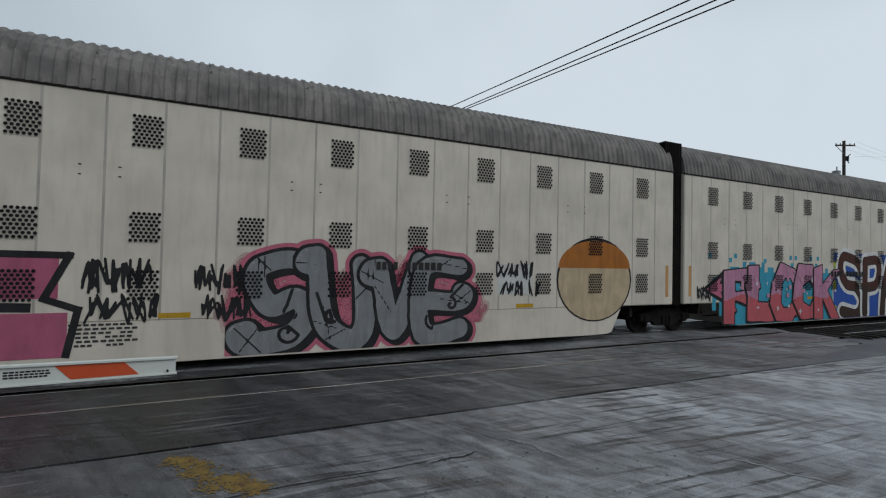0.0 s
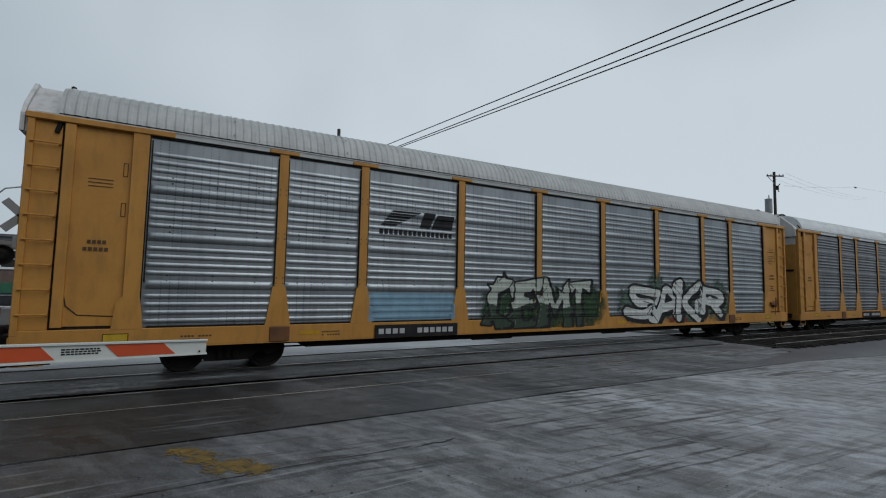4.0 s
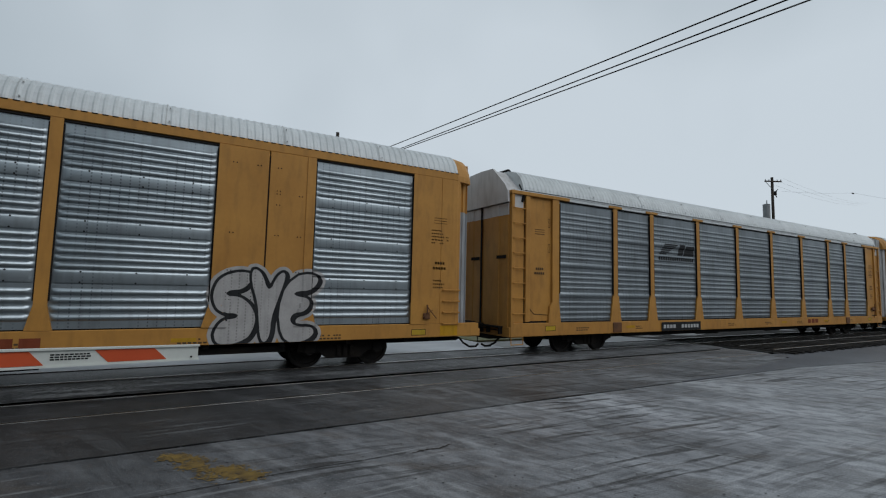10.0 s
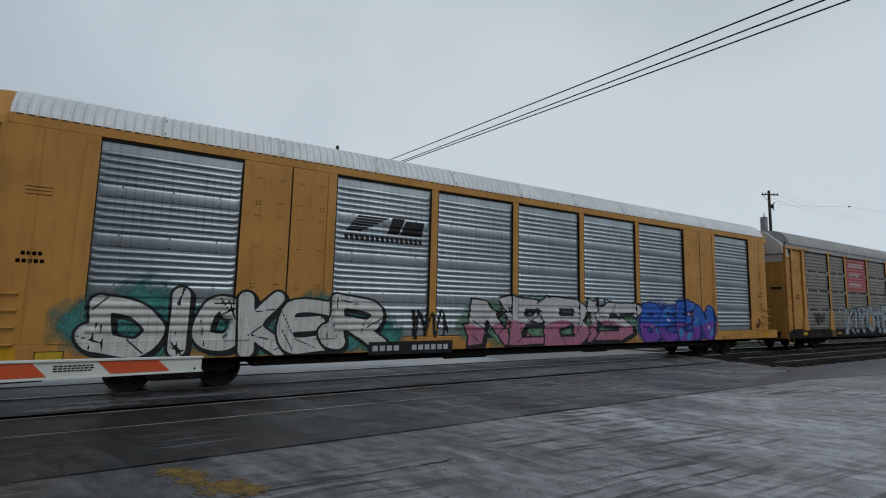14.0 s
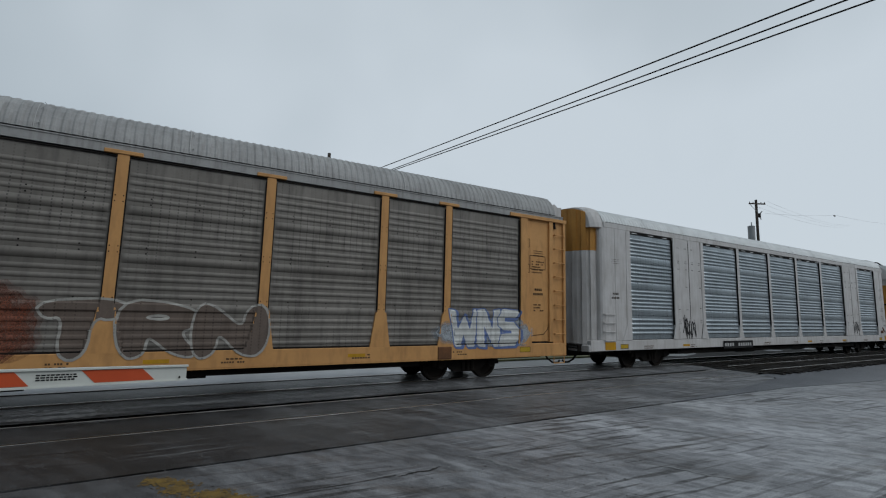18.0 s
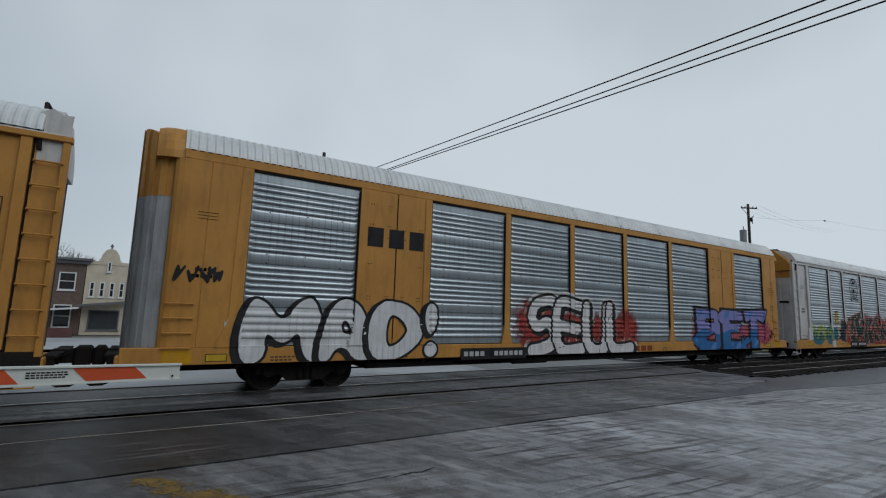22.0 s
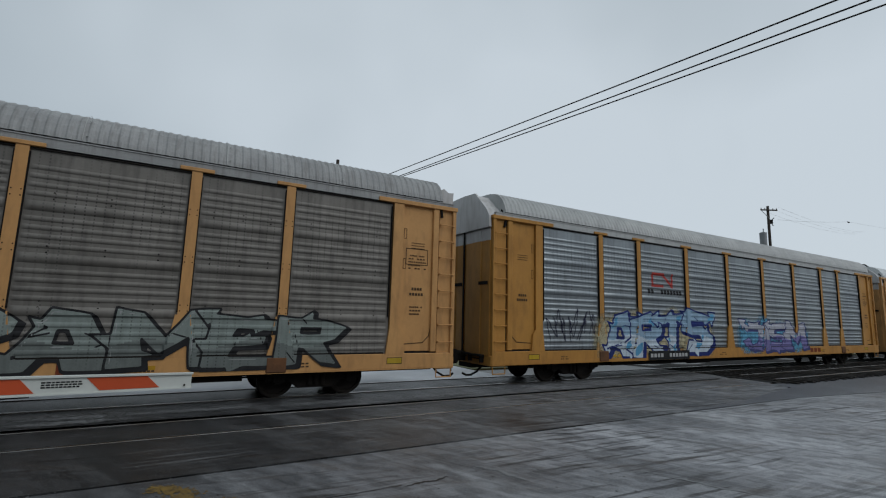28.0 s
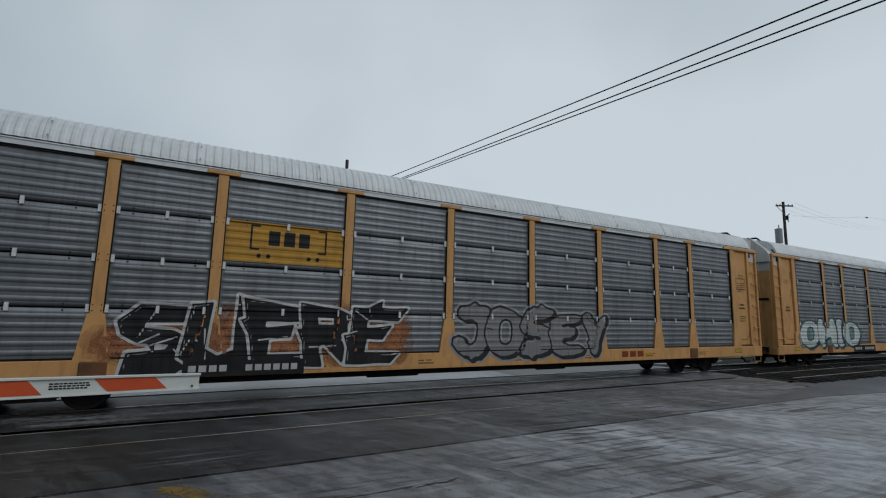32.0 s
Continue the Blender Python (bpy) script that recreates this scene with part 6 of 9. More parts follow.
def graffiti(car, kind, word, x0, x1, z0, z1, fill, edge, top=None, mist=None, wild=0.8, seed=0, halo=None, stroked=0.0, soft=0, lap=1.12, arch=0.0, rim=1.0, throw=(0.07, -0.05), third=None, stars=0, curls=0, sizes="", widths="", thin=0.0, arrows=0.0):
    """A sprayed word: a haze, then letter by letter a rim with a block shadow, a two-tone fill, cut lines and glints."""
    rng = random.Random(word + str(seed))
    punch = 0.55 if kind != "smooth" else 0.0
    if mist:
        haze(car, kind, x0 - 0.2, x1 + 0.2, z0 - 0.05, z1 + 0.06, rng, mist)
    wid = [int(q) / 5 for q in widths] or [0.55 if c in "I!" else (1.3 if c in "MW" else 1.0) for c in word]
    unit = (x1 - x0) / sum(wid)
    low = min(unit, (z1 - z0) * 0.95)
    e = (0.032 + 0.020 * low) * rim
    x = x0
    for i, c in enumerate(word):
        w = unit * wid[i]
        mid = (x + w / 2 - x0) / (x1 - x0)
        sink = arch * abs(2 * mid - 1)
        tall = (z1 - z0) * (1 - sink)
        za = z0 + (z1 - z0) * sink * 0.35 + rng.uniform(0, 0.06) * wild * tall
        if sizes:
            # each letter's own height, about a common middle line a little below the half
            za, tall = z0 + (z1 - z0) * (1 - int(sizes[i]) / 9) * 0.45, (z1 - z0) * int(sizes[i]) / 9
        zb = za + tall * (1 - rng.uniform(0.0, 0.10) * wild)
        xa, xb = x + w / 2 - w * lap / 2 + e * 0.7, x + w / 2 + w * lap / 2 - e * 0.7
        grid = paint_grid(kind, xa - 0.4, xb + 0.4, max(0.77, z0 - 0.25) if kind != "smooth" else z0 - 0.25, z1 + 0.4, 0.04)
        X, _, Z = grid
        if stroked:
            r = min(0.122 * low, 0.09 * (z1 - z0)) * stroked
            lines = letter_lines(c, x + r * 0.66, x + w - r * 0.66, za + r, zb - r - e * 0.5, rng, wild)
            D = away(lines, X, Z, r, 0.4 * min(1, wild), (z0 + z1) / 2, z1 - z0)
            spine = [p for ln in lines for p in ln]
        else:
            rings = glyph(c, xa, xb, za, zb, rng, wild, soft)
            D = ring_field(rings[0], X, Z)
            for hole in rings[1:]:
                D = np.maximum(D, -ring_field(hole, X, Z))
            if c == "!":
                D = np.minimum(D, np.hypot(X - (xa + xb) / 2, Z - za - 0.16 * tall) - 0.13 * tall)
            spine, r = rings[0], 0.16 * low
            D = D + thin * low
            if rng.random() < arrows:
                # a barbed arrow that grows out of a corner
                side, top_end = rng.choice((-1, 1)), rng.random() < 0.6
                px, pz = (xa + xb) / 2 + side * (xb - xa) * 0.34, za + tall * (0.80 if top_end else 0.24)
                a = (0.25 if top_end else -0.2) + rng.uniform(-0.25, 0.35)
                ux, uz, q = side * math.cos(a), math.sin(a), 0.26 * low
                tip = [(-0.3, -0.28), (0.9, -0.22), (0.75, -0.75), (2.1, 0.05), (0.8, 0.70), (0.9, 0.22), (-0.3, 0.30)]
                D = np.minimum(D, ring_field([(px + q * (u * ux - v * uz), pz + q * (u * uz + v * ux)) for u, v in tip], X, Z))
        D = D + 0.008 * np.sin(X * 8 + i) * np.sin(Z * 7 + 2 * i)
        back = D
        # the block shadow: the same letter, moved aside on the grid
        sx, sz = throw[0] * low, throw[1] * low
        for q in (0.35, 0.7, 1.0):
            if stroked:
                back = np.minimum(back, away(lines, X - sx * q, Z - sz * q, r, 0.4 * min(1, wild), (z0 + z1) / 2, z1 - z0))
            else:
                back = np.minimum(back, ring_field([(p + sx * q, v + sz * q) for p, v in rings[0]], X, Z) + thin * low)
        if not stroked:
            for hole in rings[1:]:
                back = np.maximum(back, -ring_field(hole, X, Z))
        up = 0.009 + 0.0026 * i
        floor = 0.78 if kind != "smooth" else 0.27
        D, back = np.where(Z > floor, D, 9.0), np.where(Z > floor, back, 9.0)
        if halo:
            part("halo", cut_mesh("halo", grid, back - e * 2.2, 0.005 + 0.0002 * i, [paint_mat(halo)]), None, car)
        base = part("letter", cut_mesh("letter", grid, back - e, up, [paint_mat(edge, punch=punch)]), None, car, "graffiti letter with a sprayed outline" if i == 0 else "")
        mats = [paint_mat(fill, punch=punch)] + ([paint_mat(top, punch=punch)] if top else [])
        for G in islands(D):
            part("fill", cut_mesh("fill", grid, G, up + 0.0010, mats, z0 + (z1 - z0) * 0.46 if top else None), None, base)
        if third:
            # patches of a third colour inside the letter
            blot = np.sin(X * 2.3 + Z * 1.1 + i * 1.7) * np.sin(Z * 4.1 - X * 0.7 + i) + 0.4 * np.sin(X * 9.1 - Z * 7.3)
            tagged(part("patch", cut_mesh("patch", grid, np.maximum(D + 0.03, 0.78 - blot), up + 0.0014, [paint_mat(third)]), None, base), kind="stuff")
        if wild > 0.5:
            cuts = np.full(X.shape, 9.0)
            for _ in range(5 if wild > 0.75 else 3 if wild > 0.6 else 1):
                px, pz = rng.choice(spine)
                a = rng.uniform(0, 3.1)
                t = np.clip((X - px) * math.cos(a) + (Z - pz) * math.sin(a), -r * 1.2, r * 2.2)
                bend = 0.05 * np.sin(t * 6) * (wild <= 0.75)
                cuts = np.minimum(cuts, np.hypot(X - px - t * math.cos(a) + bend * math.sin(a), Z - pz - t * math.sin(a) - bend * math.cos(a)) - 0.016)
            tagged(part("cut_line", cut_mesh("cut_line", grid, np.maximum(cuts, D + 0.004), up + 0.0018, [paint_mat(edge)]), None, base), kind="stuff")
            glint = np.abs(D + 0.045) - 0.011
            gx, gz = np.gradient(D, axis=1), np.gradient(D, axis=0)
            F = np.where((gz - gx > 0.5 * np.hypot(gx, gz)) & (np.sin(X * 5 + i) > -0.1), glint, 9.0)
            tint = tuple(min(0.6, q * 0.5 + 0.28) for q in fill) if sum(fill) < 1.2 else tuple(q * 0.6 for q in fill)
            tagged(part("highlight", cut_mesh("highlight", grid, F, up + 0.0020, [paint_mat(tint)]), None, base), kind="stuff")
        if curls:
            F = np.full(X.shape, 9.0)
            for _ in range(curls):
                px, pz, q, a0, d = rng.uniform(xa + 0.2, xb - 0.2), rng.uniform(za + 0.3, zb - 0.4), rng.uniform(0.16, 0.30), rng.uniform(0, 6), rng.choice((-1, 1))
                coil = [(px + q * (t / 7) * math.cos(a0 + d * t), pz + q * (t / 7) * math.sin(a0 + d * t)) for t in np.linspace(0.6, 7, 16)]
                coil.append((coil[-1][0] + rng.uniform(-0.5, 0.5), coil[-1][1] + rng.uniform(0.3, 0.7)))
                F = np.minimum(F, away([coil], X, Z, 0.035))
            tagged(part("curl", cut_mesh("curl", grid, np.maximum(F, D + 0.004), up + 0.0021, [paint_mat(edge)]), None, base), kind="stuff")
        if stars:
            F = np.full(X.shape, 9.0)
            for _ in range(stars):
                px, pz, q = rng.uniform(x, x + w), rng.uniform(z0 + 0.3, z1 - 0.3), rng.uniform(0.08, 0.17)
                F = np.minimum(F, np.sqrt(np.abs(X - px)) + np.sqrt(np.abs(Z - pz)) - math.sqrt(q))
            tagged(part("sparkle", cut_mesh("sparkle", grid, F, up + 0.0023, [paint_mat((0.6, 0.6, 0.62))]), None, base), kind="stuff")
        x += w


def scribble(car, kind, x0, x1, z0, z1, rgb, w=0.035, seed=1, loops=5, label="spray-painted scrawl"):
    rng = random.Random(seed)
    lines = []
    for k in range(loops):
        cx, dx = x0 + (x1 - x0) * (k + 0.5) / loops, (x1 - x0) / loops
        pts = [(cx + rng.uniform(-0.6, 0.6) * dx, z0 + (z1 - z0) * (0.5 + (0.5 if j % 2 else -0.5) * rng.uniform(0.3, 1.0))) for j in range(rng.randint(4, 6))]
        lines.append(curve_through(pts, 5))
    grid = paint_grid(kind, x0 - 0.3, x1 + 0.3, z0 - 0.2, z1 + 0.2, 0.028)
    me = cut_mesh("graffiti", grid, away(lines, grid[0], grid[2], w / 2), 0.011, [paint_mat(rgb)])
    return tagged(part("graffiti", me, None, car, label), kind="stuff")


def bar_row(x0, x1, z0, z1, n, rng=None):
    """A row of bars in place of lettering."""
    out, step = [], (x1 - x0) / n
    for k in range(n):
        if rng and rng.random() < 0.12:
            continue
        out.append(rect(x0 + step * (k + 0.12), x0 + step * (k + 0.85), z0, z1))
    return out


def rail_logo(car, kind, x0, x1, z0, z1, rgb=(0.02, 0.02, 0.022)):
    """A striped wedge and a slanted block over a row of bars, the shape of the owner's mark."""
    bms = []
    zb = z0 + (z1 - z0) * 0.34
    w = x1 - x0
    for k in range(6):
        za = zb + (z1 - zb) * (k / 6)
        zc = za + (z1 - zb) / 6 * 0.72
        bms.append(shape([(x0 + w * (0.02 + 0.025 * k), za), (x0 + w * (0.20 + 0.06 * k), za), (x0 + w * (0.24 + 0.06 * k), zc), (x0 + w * (0.04 + 0.025 * k), zc)]))
    bms.append(shape([(x0 + w * 0.52, zb), (x0 + w * 0.66, zb), (x0 + w * 0.74, z1), (x0 + w * 0.58, z1)]))
    bms.append(shape([(x0 + w * 0.68, zb), (x0 + w * 0.97, zb), (x0 + w * 1.0, zb + (z1 - zb) * 0.9), (x0 + w * 0.76, zb + (z1 - zb) * 0.9)]))
    bms += bar_row(x0, x0 + w * 0.98, z0, z0 + (z1 - z0) * 0.2, 16)
    mark(car, kind, joined(bms), rgb, "owner_mark", "black striped emblem")


def number_plate(car, x0, x1, z0=0.76, z1=1.02, plate=True, rgb=(0.48, 0.48, 0.48)):
    rng = random.Random(x0)
    if plate:
        mark(car, "smooth", rect(x0 - 0.08, x1 + 0.08, z0 - 0.03, z1 + 0.03), (0.015, 0.015, 0.016), "number_plate", "black plate", 0.031)
    w = x1 - x0
    bms = bar_row(x0, x0 + w * 0.34, z0 + 0.065, z1 - 0.065, 4) + bar_row(x0 + w * 0.48, x0 + w * 0.98, z0 + 0.065, z1 - 0.065, 6)
    mark(car, "smooth", joined(bms), rgb, "number_lettering", "white painted bars", 0.033)


def stencils(car, kind, seed, light=False):
    """Small stencilled lines, a yellow notice and dark bars on the ends of a car."""
    rng = random.Random(seed)
    ink = (0.55, 0.52, 0.45) if light else (0.10, 0.06, 0.03)
    for s in (-1, 1):
        cx = s * 12.5
        bms = bar_row(cx - 0.16, cx + 0.16, 2.74, 2.81, 4) + bar_row(cx - 0.22, cx + 0.20, 2.60, 2.67, 5)
        for k in range(3):
            bms.append(rect(cx - 0.2, cx + 0.2, 3.85 + k * 0.07, 3.865 + k * 0.07))
        if s > 0:
            for k in range(5):
                bms += bar_row(cx - 0.28, cx + rng.uniform(0.05, 0.28), 3.3 + k * 0.085, 3.332 + k * 0.085, rng.randint(6, 11), rng)
            for k in range(3):
                bms += bar_row(cx - 0.2, cx + rng.uniform(0.05, 0.25), 2.1 + k * 0.09, 2.137 + k * 0.09, rng.randint(4, 8), rng)
        bm = joined(bms)
        for v in bm.verts:
            v.co.y = (0.06 if kind != "wide" else 0.0)
        tagged(part("stencil", shaded(bm, "stencil", [paint_mat(ink)], 0), None, car), kind="stuff")
        x = s * 12.0 - 0.3
        mark(car, "smooth", rect(x, x + 0.42, 0.86, 1.02), (0.03, 0.022, 0.01), "notice", "yellow warning sticker", 0.004)
        mark(car, "smooth", rect(x + 0.015, x + 0.405, 0.875, 1.005), (0.55, 0.36, 0.03), "notice_face", "", 0.006)
    bms = []
    for x in np.arange(-11, 11, 2.9):
        for k in range(2):
            bms += bar_row(x, x + rng.uniform(0.3, 0.6), 0.84 + 0.07 * k, 0.875 + 0.07 * k, rng.randint(5, 9), rng)
    mark(car, "smooth", joined(bms), ink, "stencil", "", 0.003)
    for x in (-8.6, 2.1, 6.3):
        mark(car, "smooth", rect(x, x + 0.45, 0.88, 0.96), (0.55, 0.30, 0.02), "reflector", "yellow reflective strip", 0.005)


BK, WH = (0.02, 0.02, 0.022), (0.55, 0.55, 0.54)
PIECES = [
    # car, word, x0, x1, z0, z1, fill, top, edge, haze, halo, wild, and how it is drawn
    ("b", "FLOCK", -8.35, -1.55, 0.30, 2.30, (0.55, 0.12, 0.14), (0.52, 0.24, 0.36), BK, None, None, 0.55, dict(lap=1.38, stars=3, throw=(-0.04, -0.03), rim=0.8, arrows=0.4)),
    ("b", "SPACE", -1.3, 6.35, 0.26, 3.02, (0.050, 0.030, 0.022), (0.075, 0.028, 0.02), (0.74, 0.74, 0.73), None, None, 0.45, dict(stroked=1.4, rim=2.7, throw=(0.0, 0.0), widths="76656")),
    ("a", "SUVE", -2.0, 3.1, 0.30, 2.45, (0.24, 0.25, 0.26), None, BK, (0.55, 0.16, 0.22), (0.55, 0.15, 0.22), 0.8, dict(stroked=1.4, rim=1.3, curls=2)),
    (1, "CEMT", -3.2, 0.8, 0.78, 2.35, (0.05, 0.075, 0.05), (0.46, 0.50, 0.44), BK, (0.04, 0.08, 0.04), None, 1.0, dict(lap=1.25, rim=1.1, thin=0.04, arrows=0.8)),
    (1, "SAKR", 2.7, 8.4, 0.80, 2.55, (0.50, 0.52, 0.50), None, BK, (0.10, 0.15, 0.12), None, 1.0, dict(stroked=0.95, rim=1.5, sizes="6896")),
    (2, "ASKTS", 1.0, 11.6, 0.80, 2.55, (0.08, 0.33, 0.42), (0.50, 0.56, 0.56), BK, (0.42, 0.05, 0.12), None, 0.8, dict(lap=1.15, rim=0.8)),
    (4, "SHS", -9.2, -7.05, 0.8, 2.35, (0.46, 0.44, 0.43), None, BK, None, (0.46, 0.44, 0.43), 0.35, dict(soft=2, lap=1.3, rim=1.3)),
    (4, "SYE", 7.1, 9.15, 0.8, 2.3, (0.46, 0.44, 0.43), None, BK, None, (0.46, 0.44, 0.43), 0.5, dict(soft=2, lap=1.3, rim=1.3)),
    (6, "XLARZN", -3.0, 3.2, 0.80, 2.5, (0.44, 0.25, 0.17), (0.58, 0.44, 0.31), (0.07, 0.035, 0.025), (0.03, 0.13, 0.42), None, 0.9, dict(sizes="679965", widths="438734", lap=1.3, rim=0.55, thin=0.02, arrows=0.6)),
    (7, "DIOKER", -11.5, -5.6, 0.78, 2.3, (0.50, 0.50, 0.48), None, BK, (0.06, 0.24, 0.22), None, 0.78, dict(stroked=1.2, rim=1.0, throw=(0.05, -0.05), sizes="797978", widths="534456")),
    (7, "NEBIS", -2.8, 3.75, 0.78, 2.3, (0.44, 0.17, 0.25), (0.55, 0.54, 0.55), BK, (0.16, 0.30, 0.20), None, 0.95, dict(lap=1.35, rim=0.85, thin=0.03, arrows=0.8, sizes="88988")),
    (7, "BEEN", 4.4, 8.6, 0.78, 2.2, (0.17, 0.06, 0.36), (0.03, 0.12, 0.50), (0.02, 0.03, 0.14), (0.05, 0.09, 0.42), None, 0.6, dict(soft=2, lap=1.25, third=(0.05, 0.22, 0.50), stars=1)),
    (8, "KIYOTE", -7.5, -1.4, 0.9, 2.25, (0.30, 0.35, 0.37), None, (0.02, 0.025, 0.05), None, None, 0.8, dict(rim=0.8)),
    (8, "CHEAP", 1.8, 8.7, 0.95, 2.1, (0.10, 0.22, 0.20), (0.20, 0.28, 0.26), (0.05, 0.06, 0.06), None, None, 0.8, dict(soft=1)),
    (9, "TSTE", -11.6, -4.5, 1.05, 2.25, (0.26, 0.21, 0.16), None, (0.38, 0.36, 0.32), None, None, 0.5, dict(soft=1, throw=(0.0, 0.0))),
    (9, "TRN", 0.4, 4.3, 1.0, 2.05, (0.16, 0.125, 0.105), None, (0.42, 0.41, 0.38), None, None, 0.5, dict(soft=2, throw=(0.0, 0.0), rim=0.9)),
    (9, "WNS", 9.2, 11.7, 1.05, 2.1, (0.52, 0.53, 0.52), None, (0.14, 0.20, 0.40), (0.42, 0.46, 0.50), None, 0.3, dict(rim=0.7)),
    (11, "FAUKE", -5.1, 0.05, 0.80, 2.35, (0.46, 0.11, 0.07), None, (0.50, 0.50, 0.50), (0.07, 0.08, 0.30), None, 0.25, dict(lap=1.12, throw=(-0.06, -0.02), rim=0.8)),
    (11, "CUBES", 1.2, 10.2, 0.80, 2.5, (0.34, 0.30, 0.22), (0.44, 0.45, 0.40), BK, (0.05, 0.16, 0.34), None, 0.9, dict(soft=1, lap=1.35, rim=1.5, arrows=0.8, third=(0.03, 0.20, 0.46), throw=(-0.10, -0.02))),
    (12, "MAD!", -11.6, -6.5, 0.78, 2.25, (0.55, 0.56, 0.57), None, BK, None, None, 0.3, dict(soft=2, lap=1.22, rim=1.1, throw=(-0.08, -0.03))),
    (12, "SEUL", -3.3, 1.6, 0.78, 2.6, (0.56, 0.55, 0.55), None, BK, (0.36, 0.05, 0.04), WH, 0.6, dict(stroked=1.15, rim=1.5)),
    (12, "BET", 6.1, 11.7, 0.76, 2.5, (0.03, 0.15, 0.38), (0.24, 0.24, 0.52), BK, (0.46, 0.10, 0.16), None, 0.4, dict(lap=1.12, rim=1.2, throw=(-0.08, 0.02), third=(0.10, 0.24, 0.52), arrows=0.6)),
    (13, "MSHAKYR", -7.5, -0.1, 0.80, 2.62, (0.02, 0.035, 0.032), (0.03, 0.055, 0.05), (0.58, 0.24, 0.21), (0.40, 0.06, 0.05), None, 1.0, dict(lap=1.7, rim=0.45, thin=0.03, arrows=1.0, throw=(-0.05, 0.02), third=(0.48, 0.13, 0.10), sizes="6998876")),
    (13, "ANOKUET", 1.4, 9.2, 0.78, 2.45, (0.06, 0.30, 0.60), None, (0.025, 0.05, 0.24), (0.12, 0.10, 0.26), (0.02, 0.025, 0.11), 0.7, dict(soft=1, lap=1.3, rim=0.7, third=(0.09, 0.20, 0.50))),
    (14, "EUFE", -11.6, -9.2, 1.10, 2.1, (0.46, 0.42, 0.33), None, (0.05, 0.045, 0.04), None, (0.40, 0.38, 0.32), 0.3, dict(soft=2, lap=1.3, throw=(0.0, 0.0))),
    (14, "SLOMO", -8.75, -4.4, 1.05, 2.75, (0.50, 0.52, 0.32), (0.44, 0.52, 0.46), (0.015, 0.03, 0.03), (0.24, 0.36, 0.40), None, 0.45, dict(stroked=1.45)),
    (14, "SEEK", -0.5, 4.7, 0.95, 2.2, (0.46, 0.36, 0.18), (0.52, 0.46, 0.30), BK, (0.26, 0.26, 0.40), (0.26, 0.10, 0.05), 0.6, dict(lap=1.1, rim=0.8, throw=(-0.12, -0.10))),
    (14, "TASKO", 5.4, 11.2, 0.85, 2.35, (0.38, 0.22, 0.16), (0.46, 0.49, 0.52), (0.10, 0.04, 0.03), (0.28, 0.09, 0.07), None, 0.9, dict(lap=1.25, rim=0.6, thin=0.03, arrows=0.6, third=(0.34, 0.10, 0.07))),
    (15, "GANS", -6.7, -3.1, 0.95, 2.15, (0.42, 0.42, 0.05), (0.20, 0.42, 0.28), BK, None, None, 0.5, dict(soft=1)),
    (15, "ELONE", -3.0, 1.5, 0.95, 2.15, (0.45, 0.07, 0.22), None, (0.06, 0.02, 0.05), None, None, 0.6, dict(soft=1)),
    (15, "KRAMER", 1.8, 10.5, 0.85, 2.0, (0.17, 0.19, 0.18), (0.26, 0.30, 0.28), BK, None, None, 0.9, dict(thin=0.02, arrows=0.6, rim=0.8)),
    (16, "ARTS", -8.9, -3.0, 0.80, 2.4, (0.46, 0.53, 0.60), (0.30, 0.44, 0.58), (0.015, 0.03, 0.16), (0.52, 0.46, 0.30), None, 0.95, dict(lap=1.25, rim=1.0, thin=0.03, arrows=0.8, throw=(0.08, -0.06), third=(0.12, 0.36, 0.58))),
    (16, "JISM", -0.2, 5.0, 0.88, 2.3, (0.22, 0.20, 0.44), (0.48, 0.49, 0.56), (0.06, 0.07, 0.20), (0.14, 0.40, 0.60), None, 0.9, dict(lap=1.3, rim=0.7, thin=0.03, arrows=0.9, sizes="7888")),
    (17, "DYZOEO", -12.2, -4.8, 0.80, 2.4, (0.05, 0.22, 0.38), (0.08, 0.36, 0.44), (0.012, 0.015, 0.04), (0.26, 0.17, 0.14), None, 0.85, dict(lap=1.3, rim=1.0, thin=0.03, arrows=0.6, throw=(0.10, -0.02), third=(0.12, 0.40, 0.48), sizes="698887", widths="466555")),
    (17, "BLOZ", -3.2, 2.9, 0.80, 2.35, (0.06, 0.25, 0.40), (0.10, 0.38, 0.46), (0.012, 0.015, 0.04), (0.42, 0.19, 0.17), None, 0.9, dict(lap=1.3, rim=1.5, thin=0.02, arrows=0.8)),
    (17, "ZONRE", 4.9, 11.9, 0.78, 2.4, (0.07, 0.26, 0.42), (0.11, 0.38, 0.46), (0.012, 0.015, 0.04), (0.24, 0.26, 0.14), None, 0.95, dict(lap=1.35, rim=1.3, thin=0.02, arrows=1.0, third=(0.12, 0.30, 0.50))),
    (18, "SUERE", -8.6, -2.9, 0.82, 2.2, (0.018, 0.018, 0.02), None, WH, (0.36, 0.15, 0.07), None, 0.9, dict(lap=1.15, rim=1.0, throw=(0.0, 0.0))),
    (18, "JOSEY", -1.3, 4.6, 0.95, 2.25, (0.24, 0.24, 0.24), None, (0.03, 0.03, 0.03), None, (0.34, 0.34, 0.34), 0.6, dict(soft=1, lap=1.1)),
    (19, "OHIO", -11.5, -5.8, 1.0, 2.25, (0.48, 0.52, 0.50), None, (0.03, 0.07, 0.12), (0.20, 0.34, 0.30), None, 0.5, dict(soft=1)),
]


def kind_of(k):
    if k in ("a", "b"):
        return "smooth"
    return "wide" if PLAN[k][0] == "w" else PLAN[k][1]


